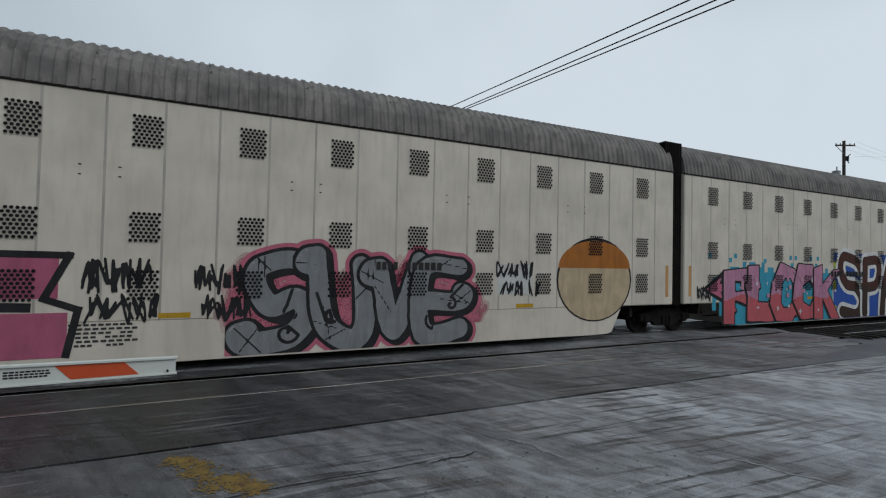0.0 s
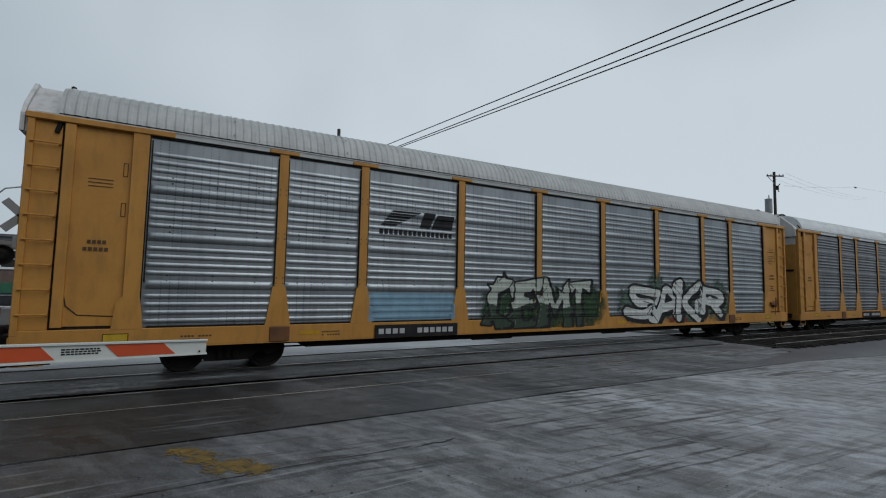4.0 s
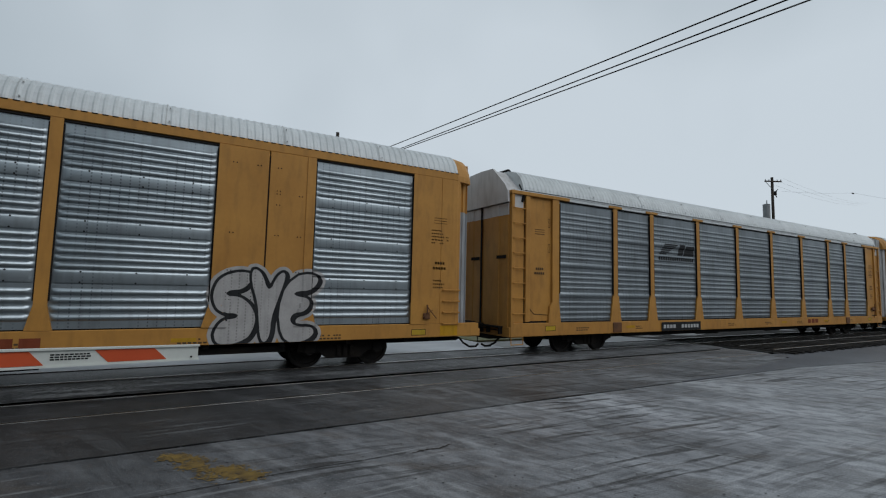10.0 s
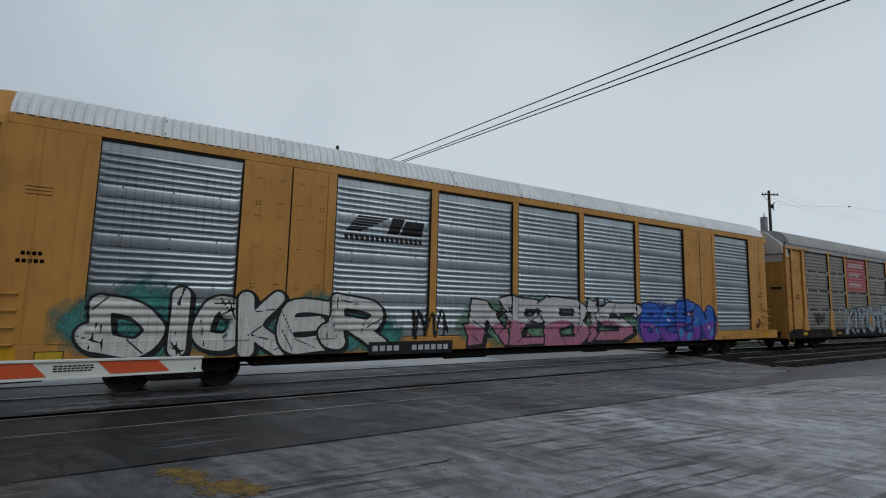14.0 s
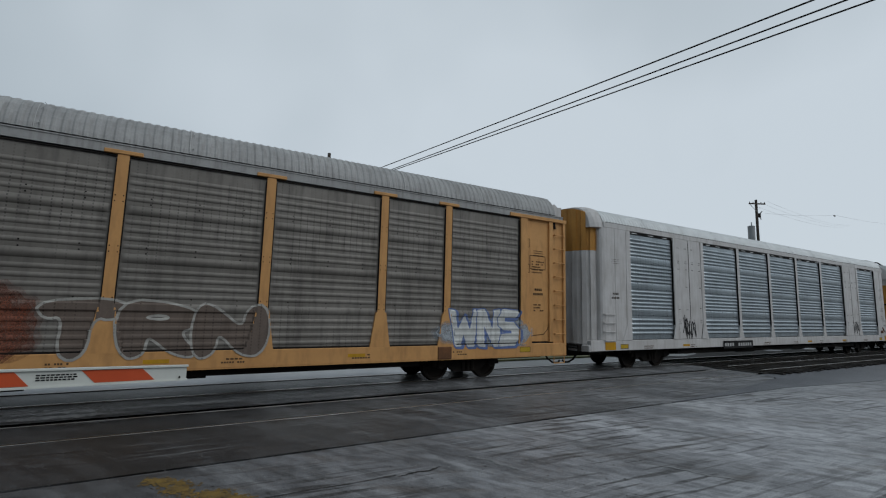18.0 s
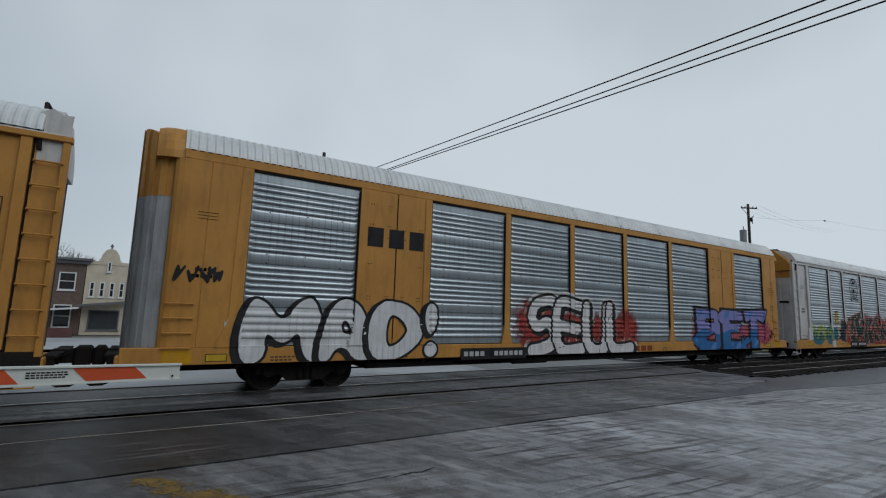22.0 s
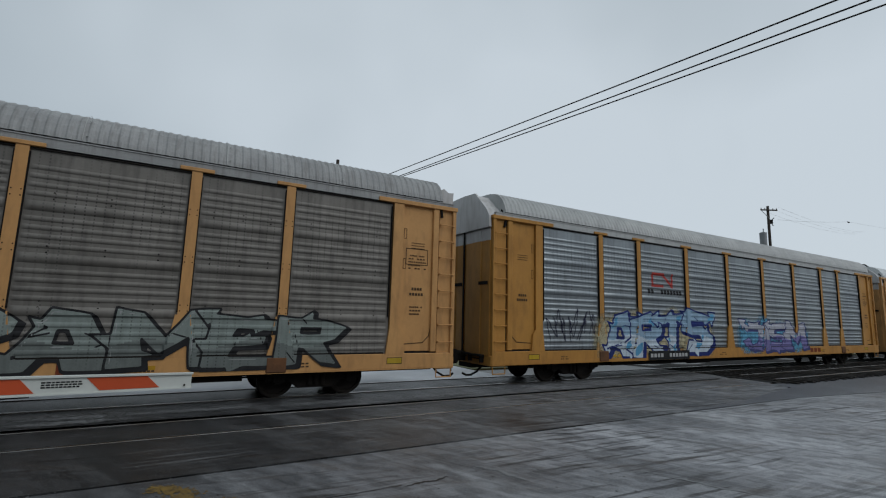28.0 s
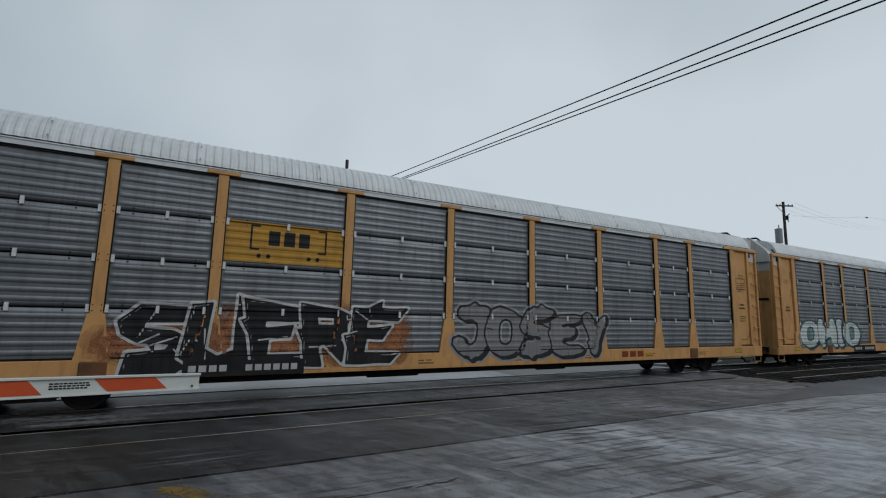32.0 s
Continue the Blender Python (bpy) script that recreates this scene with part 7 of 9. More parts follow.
def car_of(k):
    return {"a": car_a, "b": car_b}.get(k) or P[k]


# fields of colour under the lettering
mark(car_b, "smooth", rect(-1.75, 6.7, 0.27, 2.95), (0.03, 0.10, 0.42), "painted_field", "blue sprayed field", 0.003)
rng = random.Random(4)
for k in range(26):
    dot = oval(rng.choice((-1.65, 6.6, rng.uniform(-1.6, 6.6))), rng.uniform(0.4, 2.9), 0.12, 0.13)
    mark(car_b, "smooth", dot, (0.42, 0.48, 0.04), "painted_dot", "lime sprayed dot" if k == 0 else "", 0.0045 + 0.0001 * k)
# a cyan ground of square blocks, with a barbed arrow and pink squares over it
lows, tops = [], []
for x in np.arange(-9.2, -1.9, 0.18):
    lo, hi = (0.62 + 0.18 * rng.randint(0, 3), 1.75 + 0.18 * rng.randint(0, 2)) if x < -8.3 else (0.27, 2.12 + 0.18 * rng.randint(0, 2))
    lows += [(x, lo), (x + 0.18, lo)]
    tops += [(x, hi), (x + 0.18, hi)]
mark(car_b, "smooth", shape(lows + tops[::-1]), (0.05, 0.34, 0.48), "painted_field", "cyan ground with a stepped edge", 0.003)
for k in range(12):
    x, z = rng.uniform(-9.7, -1.6), rng.choice((2.45, 2.6)) if k % 3 else rng.uniform(0.8, 1.9)
    mark(car_b, "smooth", rect(x, x + 0.16, z, z + 0.16), (0.05, 0.34, 0.48), "painted_block", "", 0.0036 + 0.0001 * k)
arrow = [(-9.62, 1.52), (-8.75, 2.02), (-8.85, 1.74), (-8.1, 1.80), (-8.1, 1.36), (-8.8, 1.42), (-8.65, 1.12)]
mark(car_b, "smooth", joined([stroke(arrow + arrow[:2], 0.13), shape(arrow)]), BK, "graffiti", "black sprayed arrow outline", 0.0055)
mark(car_b, "smooth", shape([(-9.62 + (x + 9.62) * 0.9 + 0.09, 1.52 + (z - 1.52) * 0.82) for x, z in arrow]), (0.55, 0.15, 0.24), "painted_field", "pink sprayed arrow", 0.0075)
for k in range(18):
    x, z = -8.0 + 0.15 * rng.randint(0, 40), 1.2 + 0.15 * rng.randint(0, 6)
    mark(car_b, "smooth", rect(x, x + 0.15, z, z + 0.15), (0.56, 0.29, 0.38), "painted_block", "", 0.026 + 0.0002 * k)
mark(car_a, "smooth", oval(7.35, 1.85, 1.42, 1.22, 32), BK, "painted_field", "black sprayed outline", 0.0035)
mark(car_a, "smooth", oval(7.35, 1.83, 1.36, 1.16, 32), (0.55, 0.43, 0.28), "painted_field", "round cream sprayed patch", 0.005)
mark(car_a, "smooth", shape([(7.35 + 1.36 * math.cos(a), 2.18 + 0.80 * math.sin(a)) for a in np.linspace(0, math.pi, 20)]), (0.42, 0.15, 0.03), "painted_field", "orange sprayed dome", 0.0065)
mark(car_a, "smooth", joined([rect(-7.1, -5.15, 1.5, 2.3), rect(-7.1, -5.0, 0.45, 1.25)]), (0.46, 0.12, 0.20), "painted_field", "pink sprayed field", 0.003)
mark(car_a, "smooth", joined([stroke([(-7.1, 2.3), (-5.0, 2.28), (-5.35, 1.5), (-4.85, 1.3), (-5.0, 0.5)], 0.12), stroke([(-7.1, 1.4), (-5.6, 1.35)], 0.16)]), BK, "graffiti", "black sprayed outline", 0.008)
for x0, x1, z0, z1, s in ((-4.9, -3.75, 1.1, 2.1, 3), (-3.0, -2.05, 1.1, 2.0, 5), (4.0, 5.2, 1.5, 2.2, 7)):
    if s == 7:
        mark(car_a, "smooth", rect(x0, x1 - 0.1, z0 - 0.05, z1 + 0.05), (0.62, 0.62, 0.6), "painted_field", "white rubbed patch", 0.003)
    scribble(car_a, "smooth", x0, x1, (z0 + z1) / 2, z1 + 0.15, BK, 0.045, s, 7, "black scrawled tags")
    scribble(car_a, "smooth", x0 + 0.1, x1 + 0.15, z0 - 0.1, (z0 + z1) / 2, BK, 0.04, s + 40, 6, "black scrawled tags")
scribble(car_b, "smooth", -10.0, -9.3, 1.1, 1.7, BK, 0.035, 9, 3, "black scrawled tag")
field(P[1], kind_of(1), -6.95, -4.45, 1.15, 1.85, (0.22, 0.36, 0.46), "painted_field", "faded pale blue patch", 0.003)
# black field and pale block letters that fill a side
WORN_PALE = material("worn_pale_grey_paint", (0.42, 0.415, 0.41), 0.75, second=(0.35, 0.345, 0.34), spots=1.6, grain=0.25, dirt=(0.22, 0.13, 0.085), dirt_amount=0.5, dirt_stretch=(2.2, 2.2, 0.9), spec=0.15, holes=0.9)
field(P[3], kind_of(3), -11.72, 9.0, 1.08, 4.97, (0.018, 0.021, 0.03), "painted_field", "black sprayed field over the whole side", 0.004)
grid = paint_grid(kind_of(3), -11.7, -7.9, 1.1, 4.9, 0.05)
F = away(letter_lines("S", -10.95, -8.75, 1.72, 4.15, random.Random(2), 0.41), grid[0], grid[2], 0.50)
part("letter", cut_mesh("letter", grid, F, 0.009, [WORN_PALE]), None, P[3], "pale grey rounded letter")
# the other three letters are pale blocks with black counters
BLOCKS = {"letter_h": (-7.03, -1.46, [(-4.6, -3.66, 4.08, 4.97), (-4.92, -3.88, 1.18, 2.24), (-7.03, -5.77, 2.28, 4.04), (-2.15, -1.46, 2.26, 4.02)]),
          "letter_e": (-1.08, 4.33, [(-1.08, -0.2, 2.26, 4.05), (1.95, 3.45, 3.62, 4.01), (3.2, 4.33, 2.65, 3.62), (1.92, 3.46, 2.28, 2.65)]),
          "letter_r": (4.62, 8.95, [(4.62, 5.18, 2.24, 4.03), (6.82, 7.17, 3.29, 3.98), (6.82, 7.18, 1.18, 2.63), (8.3, 8.95, 2.5, 2.9)])}
for nm, (x0, x1, counters) in BLOCKS.items():
    block_ob = field(P[3], kind_of(3), x0, x1, 1.20, 4.93, (0.40, 0.40, 0.40), "letter", "pale grey block letter", 0.009, None, WORN_PALE)
    for box4 in counters:
        field(P[3], kind_of(3), *box4, (0.018, 0.021, 0.03), "counter", "", 0.012, block_ob)
for x0, x1, rgb in ((-1.0, 0.4, (0.40, 0.36, 0.28)), (0.4, 1.4, (0.16, 0.03, 0.03)), (3.2, 5.6, (0.03, 0.06, 0.18)), (5.6, 6.6, (0.38, 0.34, 0.26)), (6.6, 8.6, (0.03, 0.06, 0.18)), (-4.6, -3.2, (0.16, 0.03, 0.03)), (1.4, 3.2, (0.02, 0.021, 0.026)), (8.6, 11.4, (0.03, 0.05, 0.14)), (-3.2, -1.0, (0.20, 0.10, 0.05))):
    mark(P[3], "smooth", rect(x0, x1, 0.77, 1.06), rgb, "painted_field", "sprayed colour patch on the sill", 0.0035)
ob = scribble(P[3], "smooth", -12.85, -12.15, 2.7, 4.6, (0.6, 0.6, 0.6), 0.032, 51, 6, "thin white scrawl")
ob.matrix_basis = pose(0, 0.07, 0)
scribble(P[3], kind_of(3), 9.4, 11.5, 3.5, 4.7, (0.02, 0.02, 0.03), 0.10, 11, 3)
mark(P[3], kind_of(3), joined([oval(10.4, 1.5, 1.1, 0.4), ]), (0.04, 0.09, 0.28), "painted_field", "blue sprayed patch", 0.004)
mark(P[3], kind_of(3), oval(9.9, 1.55, 0.4, 0.25), (0.42, 0.38, 0.28), "painted_field", "cream sprayed patch", 0.006)
haze(P[17], kind_of(17), 3.0, 4.9, 0.95, 1.95, random.Random(12), (0.42, 0.17, 0.17), "dusty pink sprayed patch")
rng = random.Random(14)
for k in range(16):
    x, z, q = rng.uniform(-3.2, 5.0), rng.uniform(1.25, 2.3), rng.uniform(0.10, 0.24)
    mark(P[14], kind_of(14), oval(x, z, q, q * 0.95, 16), (0.15, 0.25, 0.34), "painted_bubble", "pale blue sprayed bubble" if k == 0 else "", 0.0068 + 0.0001 * k)
haze(P[9], kind_of(9), -4.4, 0.2, 0.95, 2.2, random.Random(8), (0.22, 0.08, 0.05), "faded rust-red wash")
mark(P[13], kind_of(13), joined([oval(-8.6, 1.5, 0.35, 0.4), oval(-9.5, 1.4, 0.5, 0.5), oval(-11.0, 1.3, 0.8, 0.4)]), (0.04, 0.16, 0.19), "painted_field", "teal sprayed rounds", 0.004)
mark(P[13], kind_of(13), rect(-8.55, -8.15, 2.05, 2.75), (0.50, 0.40, 0.05), "painted_field", "yellow sprayed block", 0.004)
block_rim = [(-8.55, 2.05), (-8.15, 2.05), (-8.15, 2.75), (-8.55, 2.75)]
mark(P[13], kind_of(13), stroke(block_rim + block_rim[:2], 0.05), BK, "painted_mark", "black outline", 0.0065)
mark(P[13], kind_of(13), stroke([(-9.1, 1.75), (-8.3, 1.95), (-7.5, 2.05), (-7.25, 2.45), (-7.05, 2.3)], 0.07), (0.6, 0.6, 0.6), "painted_mark", "white sprayed arrow line", 0.0075)
scribble(P[13], kind_of(13), -11.6, -9.2, 1.2, 2.0, (0.35, 0.42, 0.08), 0.09, 21, 4, "lime scrawled tag")
mark(P[6], kind_of(6), shape([(-7.62, 0.85), (-7.2, 0.85), (-7.1, 1.3), (-6.95, 1.5), (-7.1, 1.5), (-7.15, 1.95), (-7.3, 1.5), (-7.35, 2.0), (-7.5, 1.5), (-7.6, 1.9), (-7.68, 1.4)]), (0.55, 0.42, 0.07), "painted_field", "yellow spiky sprayed shape", 0.006)
scribble(P[16], kind_of(16), -11.6, -9.3, 1.35, 2.5, (0.03, 0.03, 0.06), 0.03, 31, 5, "thin dark blue scrawl")
scribble(P[10], kind_of(10), -8.6, -7.7, 1.15, 2.1, BK, 0.04, 33, 3, "thin black scrawl")
scribble(P[10], kind_of(10), 8.0, 8.7, 1.25, 2.0, BK, 0.035, 34, 3, "thin black scrawl")
scribble(P[4], kind_of(4), -5.4, -4.1, 1.95, 2.35, (0.55, 0.6, 0.6), 0.035, 35, 4, "thin pale scrawl")
scribble(P[4], kind_of(4), -6.8, -5.6, 1.4, 2.0, (0.05, 0.05, 0.06), 0.03, 36, 4, "thin black scrawl")
scribble(P[7], kind_of(7), -4.9, -3.6, 1.1, 1.9, BK, 0.05, 37, 5, "black and grey scrawled tag")
scribble(P[11], kind_of(11), -10.8, -9.5, 1.2, 2.0, (0.05, 0.06, 0.055), 0.045, 38, 6, "dark scrawled tag")
scribble(P[12], "smooth", -13.0, -12.1, 2.5, 2.85, BK, 0.05, 39, 4, "black marker scrawl")
scribble(P[8], kind_of(8), -11.0, -9.9, 1.4, 2.0, (0.04, 0.04, 0.04), 0.1, 40, 3, "dark scrawl")
scribble(P[15], kind_of(15), -9.9, -7.4, 1.1, 2.0, (0.30, 0.30, 0.30), 0.035, 41, 4, "thin pale scrawl")
for n, (k, word, x0, x1, z0, z1, fill, top, edge, mist, halo, wild, how) in enumerate(PIECES):
    if min(fill) > 0.44:
        fill = tuple(c * 1.25 for c in fill)
    graffiti(car_of(k), kind_of(k), word, x0, x1, z0, z1, fill, edge, top, mist, wild, seed=n, halo=halo, **how)
# owner marks, signs, numbers
for k in (0, 1, 4, 5, 6, 7, 11, 17):
    z0, z1 = ((3.55, 4.2) if kind_of(k) == "wide" else (3.35, 4.0))
    rail_logo(P[k], kind_of(k), -6.72, -4.5, z0, z1)
rail_logo(P[9], kind_of(9), -6.7, -4.45, 3.15, 4.0, (0.04, 0.04, 0.04))
for k, x in ((0, -4.2), (1, -6.7), (2, -6.7), (3, -5.4), (4, -5.75), (5, -6.6), (6, -5.7), (7, -5.9), (9, -6.6), (10, -5.7), (11, -6.7), (12, -5.8), (13, -6.6), (14, -6.7), (15, -6.7), (16, -6.7), (17, -6.6), (18, -7.5), (19, -6.5)):
    number_plate(P[k], x, x + 2.25, plate=k not in (3, 14, 15))
mark(car_a, "smooth", joined(bar_row(0.7, 1.25, 2.08, 2.26, 4) + bar_row(1.42, 2.4, 2.08, 2.26, 6)), (0.03, 0.03, 0.03), "number_lettering", "black painted bars", 0.034)
rng = random.Random(61)
mark(car_b, "smooth", joined(bar_row(-2.0, -1.15, 2.0, 2.2, 4) + bar_row(-0.9, 0.55, 2.0, 2.2, 6)), (0.03, 0.03, 0.03), "number_lettering", "black painted bars", 0.034)
mark(car_b, "smooth", joined([q for k in range(6) for q in bar_row(4.4, 5.1 + rng.uniform(0, 0.2), 0.72 + k * 0.08, 0.765 + k * 0.08, 8, rng)]), (0.5, 0.5, 0.5), "stencil", "", 0.034)


def sign_field(k, x0, x1, z0, z1, rgb, ink, lines):
    mark(P[k], kind_of(k), rect(x0, x1, z0, z1), rgb, "sign_field", "painted rectangular sign", 0.004)
    rng = random.Random(k)
    bms = []
    h = (z1 - z0) / (lines * 2.2 + 0.8)
    for i in range(lines):
        z = z1 - h * (1.4 + i * 2.2)
        n = (8, 7, 7)[i % 3]
        bms += bar_row(x0 + (x1 - x0) * 0.13, x0 + (x1 - x0) * (0.86, 0.66, 0.72)[i % 3], z - h * 0.5, z + h * 0.4, n)
    mark(P[k], kind_of(k), joined(bms), ink, "sign_lettering", "", 0.008)


sign_field(8, -6.95, -4.37, 3.15, 4.95, (0.42, 0.13, 0.14), (0.5, 0.42, 0.42), 3)
sign_field(14, -6.95, -4.37, 2.98, 4.92, (0.42, 0.06, 0.035), (0.55, 0.5, 0.46), 3)
# yellow signs
mark(P[18], kind_of(18), rect(-7.0, -4.38, 3.15, 4.05), (0.50, 0.27, 0.05), "sign_field", "yellow sign panel", 0.004)
bms = [rect(-6.5, -6.3, 3.95, 3.99), rect(-6.5, -6.46, 3.45, 3.99), rect(-6.5, -6.3, 3.43, 3.47), rect(-5.0, -4.8, 3.95, 3.99), rect(-4.84, -4.8, 3.45, 3.99), rect(-5.0, -4.8, 3.43, 3.47)]
bms += bar_row(-6.15, -5.15, 3.55, 3.88, 3) + [oval(x, 3.3, 0.05, 0.05, 8) for x in (-6.3, -6.1, -5.2, -5.0)]
mark(P[18], kind_of(18), joined(bms), BK, "sign_lettering", "", 0.008)
mark(P[15], kind_of(15), joined(bar_row(-6.3, -4.8, 3.5, 3.95, 3) + [rect(-6.3, -4.8, 3.38, 3.43)]), (0.48, 0.27, 0.03), "owner_mark", "yellow lettering bars", 0.006)
mark(P[12], "wide", joined(bar_row(-8.9, -7.1, 3.65, 4.15, 3)), BK, "owner_mark", "black block mark", 0.006)
mark(P[16], kind_of(16), joined([stroke([(-5.75, 3.42), (-6.35, 3.42), (-6.35, 3.85), (-5.75, 3.85), (-5.2, 3.42), (-5.2, 3.85)], 0.10)]), (0.50, 0.06, 0.05), "owner_mark", "red worm-shaped mark", 0.006)
mark(P[16], kind_of(16), joined(bar_row(-6.65, -4.6, 3.12, 3.28, 11, random.Random(2))), BK, "sign_lettering", "", 0.006)
ring = [(-5.5 + 0.58 * math.cos(a), 4.2 + 0.58 * math.sin(a)) for a in np.linspace(-0.9, math.pi + 0.9, 25)]
shield = [(-5.82, 4.42), (-5.5, 4.36), (-5.18, 4.42), (-5.22, 3.98), (-5.5, 3.72), (-5.78, 3.98), (-5.82, 4.42)]
leaf = shape([(-5.53, 3.86), (-5.53, 3.95), (-5.68, 3.93), (-5.63, 4.05), (-5.72, 4.14), (-5.6, 4.13), (-5.5, 4.26), (-5.4, 4.13), (-5.28, 4.14), (-5.37, 4.05), (-5.32, 3.93), (-5.47, 3.95), (-5.47, 3.86)])
crest = shape([(-5.75, 4.46), (-5.25, 4.46), (-5.30, 4.60), (-5.45, 4.66), (-5.62, 4.62), (-5.76, 4.55)])
ribbon = [stroke([(-5.88, 3.50), (-5.12, 3.50), (-5.12, 3.72), (-5.88, 3.72), (-5.88, 3.50)], 0.03), rect(-5.75, -5.25, 3.57, 3.65), shape([(-6.12, 3.44), (-5.9, 3.44), (-5.9, 3.62), (-6.12, 3.62), (-6.04, 3.53)]), shape([(-4.88, 3.44), (-5.1, 3.44), (-5.1, 3.62), (-4.88, 3.62), (-4.96, 3.53)])]
mark(P[13], kind_of(13), joined([stroke(ring, 0.085), stroke(shield, 0.04), leaf, crest] + ribbon), BK, "owner_mark", "round black emblem with a shield and ribbon", 0.006)
mark(P[13], kind_of(13), joined([stroke([(4.8, 3.45), (5.3, 3.75)], 0.05), stroke([(4.8, 3.75), (5.3, 3.45)], 0.05)]), (0.4, 0.04, 0.04), "painted_mark", "small red cross", 0.006)
mark(P[13], kind_of(13), joined(bar_row(5.4, 7.0, 3.52, 3.68, 9)), BK, "sign_lettering", "", 0.006)
for k in P:
    stencils(P[k], "wide" if kind_of(k) == "wide" else "p", k, light=k == 6)
for car in (car_a, car_b):
    rng = random.Random(3)
    bms = []
    for k in range(6):
        bms += bar_row(-5.0 if car is car_a else 7.6, (-3.9 if car is car_a else 8.6) + rng.uniform(-0.3, 0), 0.62 + k * 0.075, 0.66 + k * 0.075, 9, rng)
    for x in (-8.3, -4.6, -0.9, 2.8, 6.6):
        for z in (3.75, 3.93):
            bms += [rect(x - 0.33, x - 0.28, z, z + 0.025), rect(x + 0.28, x + 0.33, z, z + 0.025)]
    mark(car, "smooth", joined(bms), (0.05, 0.05, 0.05), "stencil", "", 0.004)
    for x in (-3.6, 4.6):
        mark(car, "smooth", rect(x, x + 0.55, 1.1, 1.2), (0.55, 0.32, 0.02), "reflector", "yellow reflective strip", 0.005)


def rivets(kind):
    """Dark bolt heads along the smooth bands of the sheets."""
    def make():
        spans, style = car_spans(kind)
        rows = profile(style)
        rz, ro = [r[0] for r in rows], [r[1] for r in rows]
        z0, z1 = rows[0][0], rows[-1][0]
        if style == "banded":
            heights = [z0 + 0.97 + k * 0.965 + q for k in range(3) for q in (-0.10, 0.10)]
        elif style == "plank":
            heights = [z0 + (z1 - z0) * k / 4 + q for k in (1, 2, 3) for q in (-0.06, 0.05)]
        else:
            heights = [z0 + (z1 - z0) * q for q in (0.24, 0.27, 0.50, 0.53, 0.76, 0.79)]
        bm = bmesh.new()
        for a, b in spans:
            n = max(3, int((b - a) / 0.85))
            for k in range(n):
                x = a + (b - a) * (k + 0.5) / n
                for z in heights:
                    y = SHEET_IN - float(np.interp(z, rz, ro)) - 0.004
                    bm.faces.new([bm.verts.new((x + 0.018 * math.cos(t), y, z + 0.018 * math.sin(t))) for t in (0, 1.05, 2.1, 3.14, 4.19, 5.24)])
            for x in (a - 0.03, b + 0.03) if style != "banded" else ():
                for z in heights:
                    bm.faces.new([bm.verts.new((x + 0.012 * math.cos(t), -0.004, z + 0.016 * math.sin(t))) for t in (0, 1.05, 2.1, 3.14, 4.19, 5.24)])
        return finish("rivets", bm, BLACK)
    return cached(("rivets", kind), make)


for k in P:
    tagged(part("rivets", rivets(kind_of(k)), None, P[k], "", pose(0, -0.012 if k == 3 else 0, 0)), kind="stuff")

# fittings on the end of the second smooth car
bm = bmesh.new()
rng = random.Random(6)
for k in range(7):
    m = Matrix.Translation((9.42 + rng.uniform(-0.25, 0.25), -0.08, 1.62 + rng.uniform(-0.12, 0.12))) @ Matrix.Diagonal((rng.uniform(0.1, 0.2), 0.09, rng.uniform(0.07, 0.14), 1))
    bmesh.ops.create_icosphere(bm, subdivisions=2, radius=1, matrix=m)
part("tarp_bundle", bm, TARP_ORANGE, car_b, "crumpled orange tarpaulin bundle", smooth=True)
mark(car_b, "smooth", rect(8.97, 9.11, 1.35, 2.35), (0.58, 0.34, 0.02), "reflector", "yellow reflective strip", 0.005)
mark(car_b, "smooth", rect(10.15, 10.6, 2.86, 3.0), (0.55, 0.36, 0.03), "notice", "yellow warning sticker", 0.004)
tagged(mark(car_b, "smooth", joined(bar_row(9.05, 10.1, 3.16, 3.22, 12) + bar_row(9.05, 9.8, 2.98, 3.04, 9) + [rect(9.0, 10.15, 3.26, 3.275)]), (0.05, 0.06, 0.12), "sign_lettering", "", 0.004), kind="stuff")
mark(car_b, "smooth", rect(7.75, 8.15, 1.25, 1.42), BK, "placard", "small black placard", 0.005)
bm = bmesh.new()
for a, b in (((9.2, 2.3), (10.0, 2.3)), ((10.0, 2.3), (10.25, 2.05)), ((9.2, 2.0), (9.4, 1.75)), ((10.2, 1.35), (10.2, 1.05))):
    rod(bm, (a[0], -0.03, a[1]), (b[0], -0.03, b[1]), 0.018, 6)
part("brake_linkage", bm, BLACK, car_b)

for k in range(3):
    scribble(P[13], kind_of(13), 10.45, 11.6, 1.25 + 0.27 * k, 1.45 + 0.27 * k, (0.03, 0.035, 0.12), 0.05, 61 + k, 5, "dark blue scrawled tag")
scribble(P[14], "smooth", -12.75, -12.1, 1.3, 2.1, BK, 0.04, 71, 4, "black scrawled tag").matrix_basis = pose(0, 0.06, 0)
scribble(P[12], "smooth", -12.0, -11.72, 1.3, 1.75, (0.55, 0.55, 0.55), 0.03, 72, 3, "thin white scrawl")

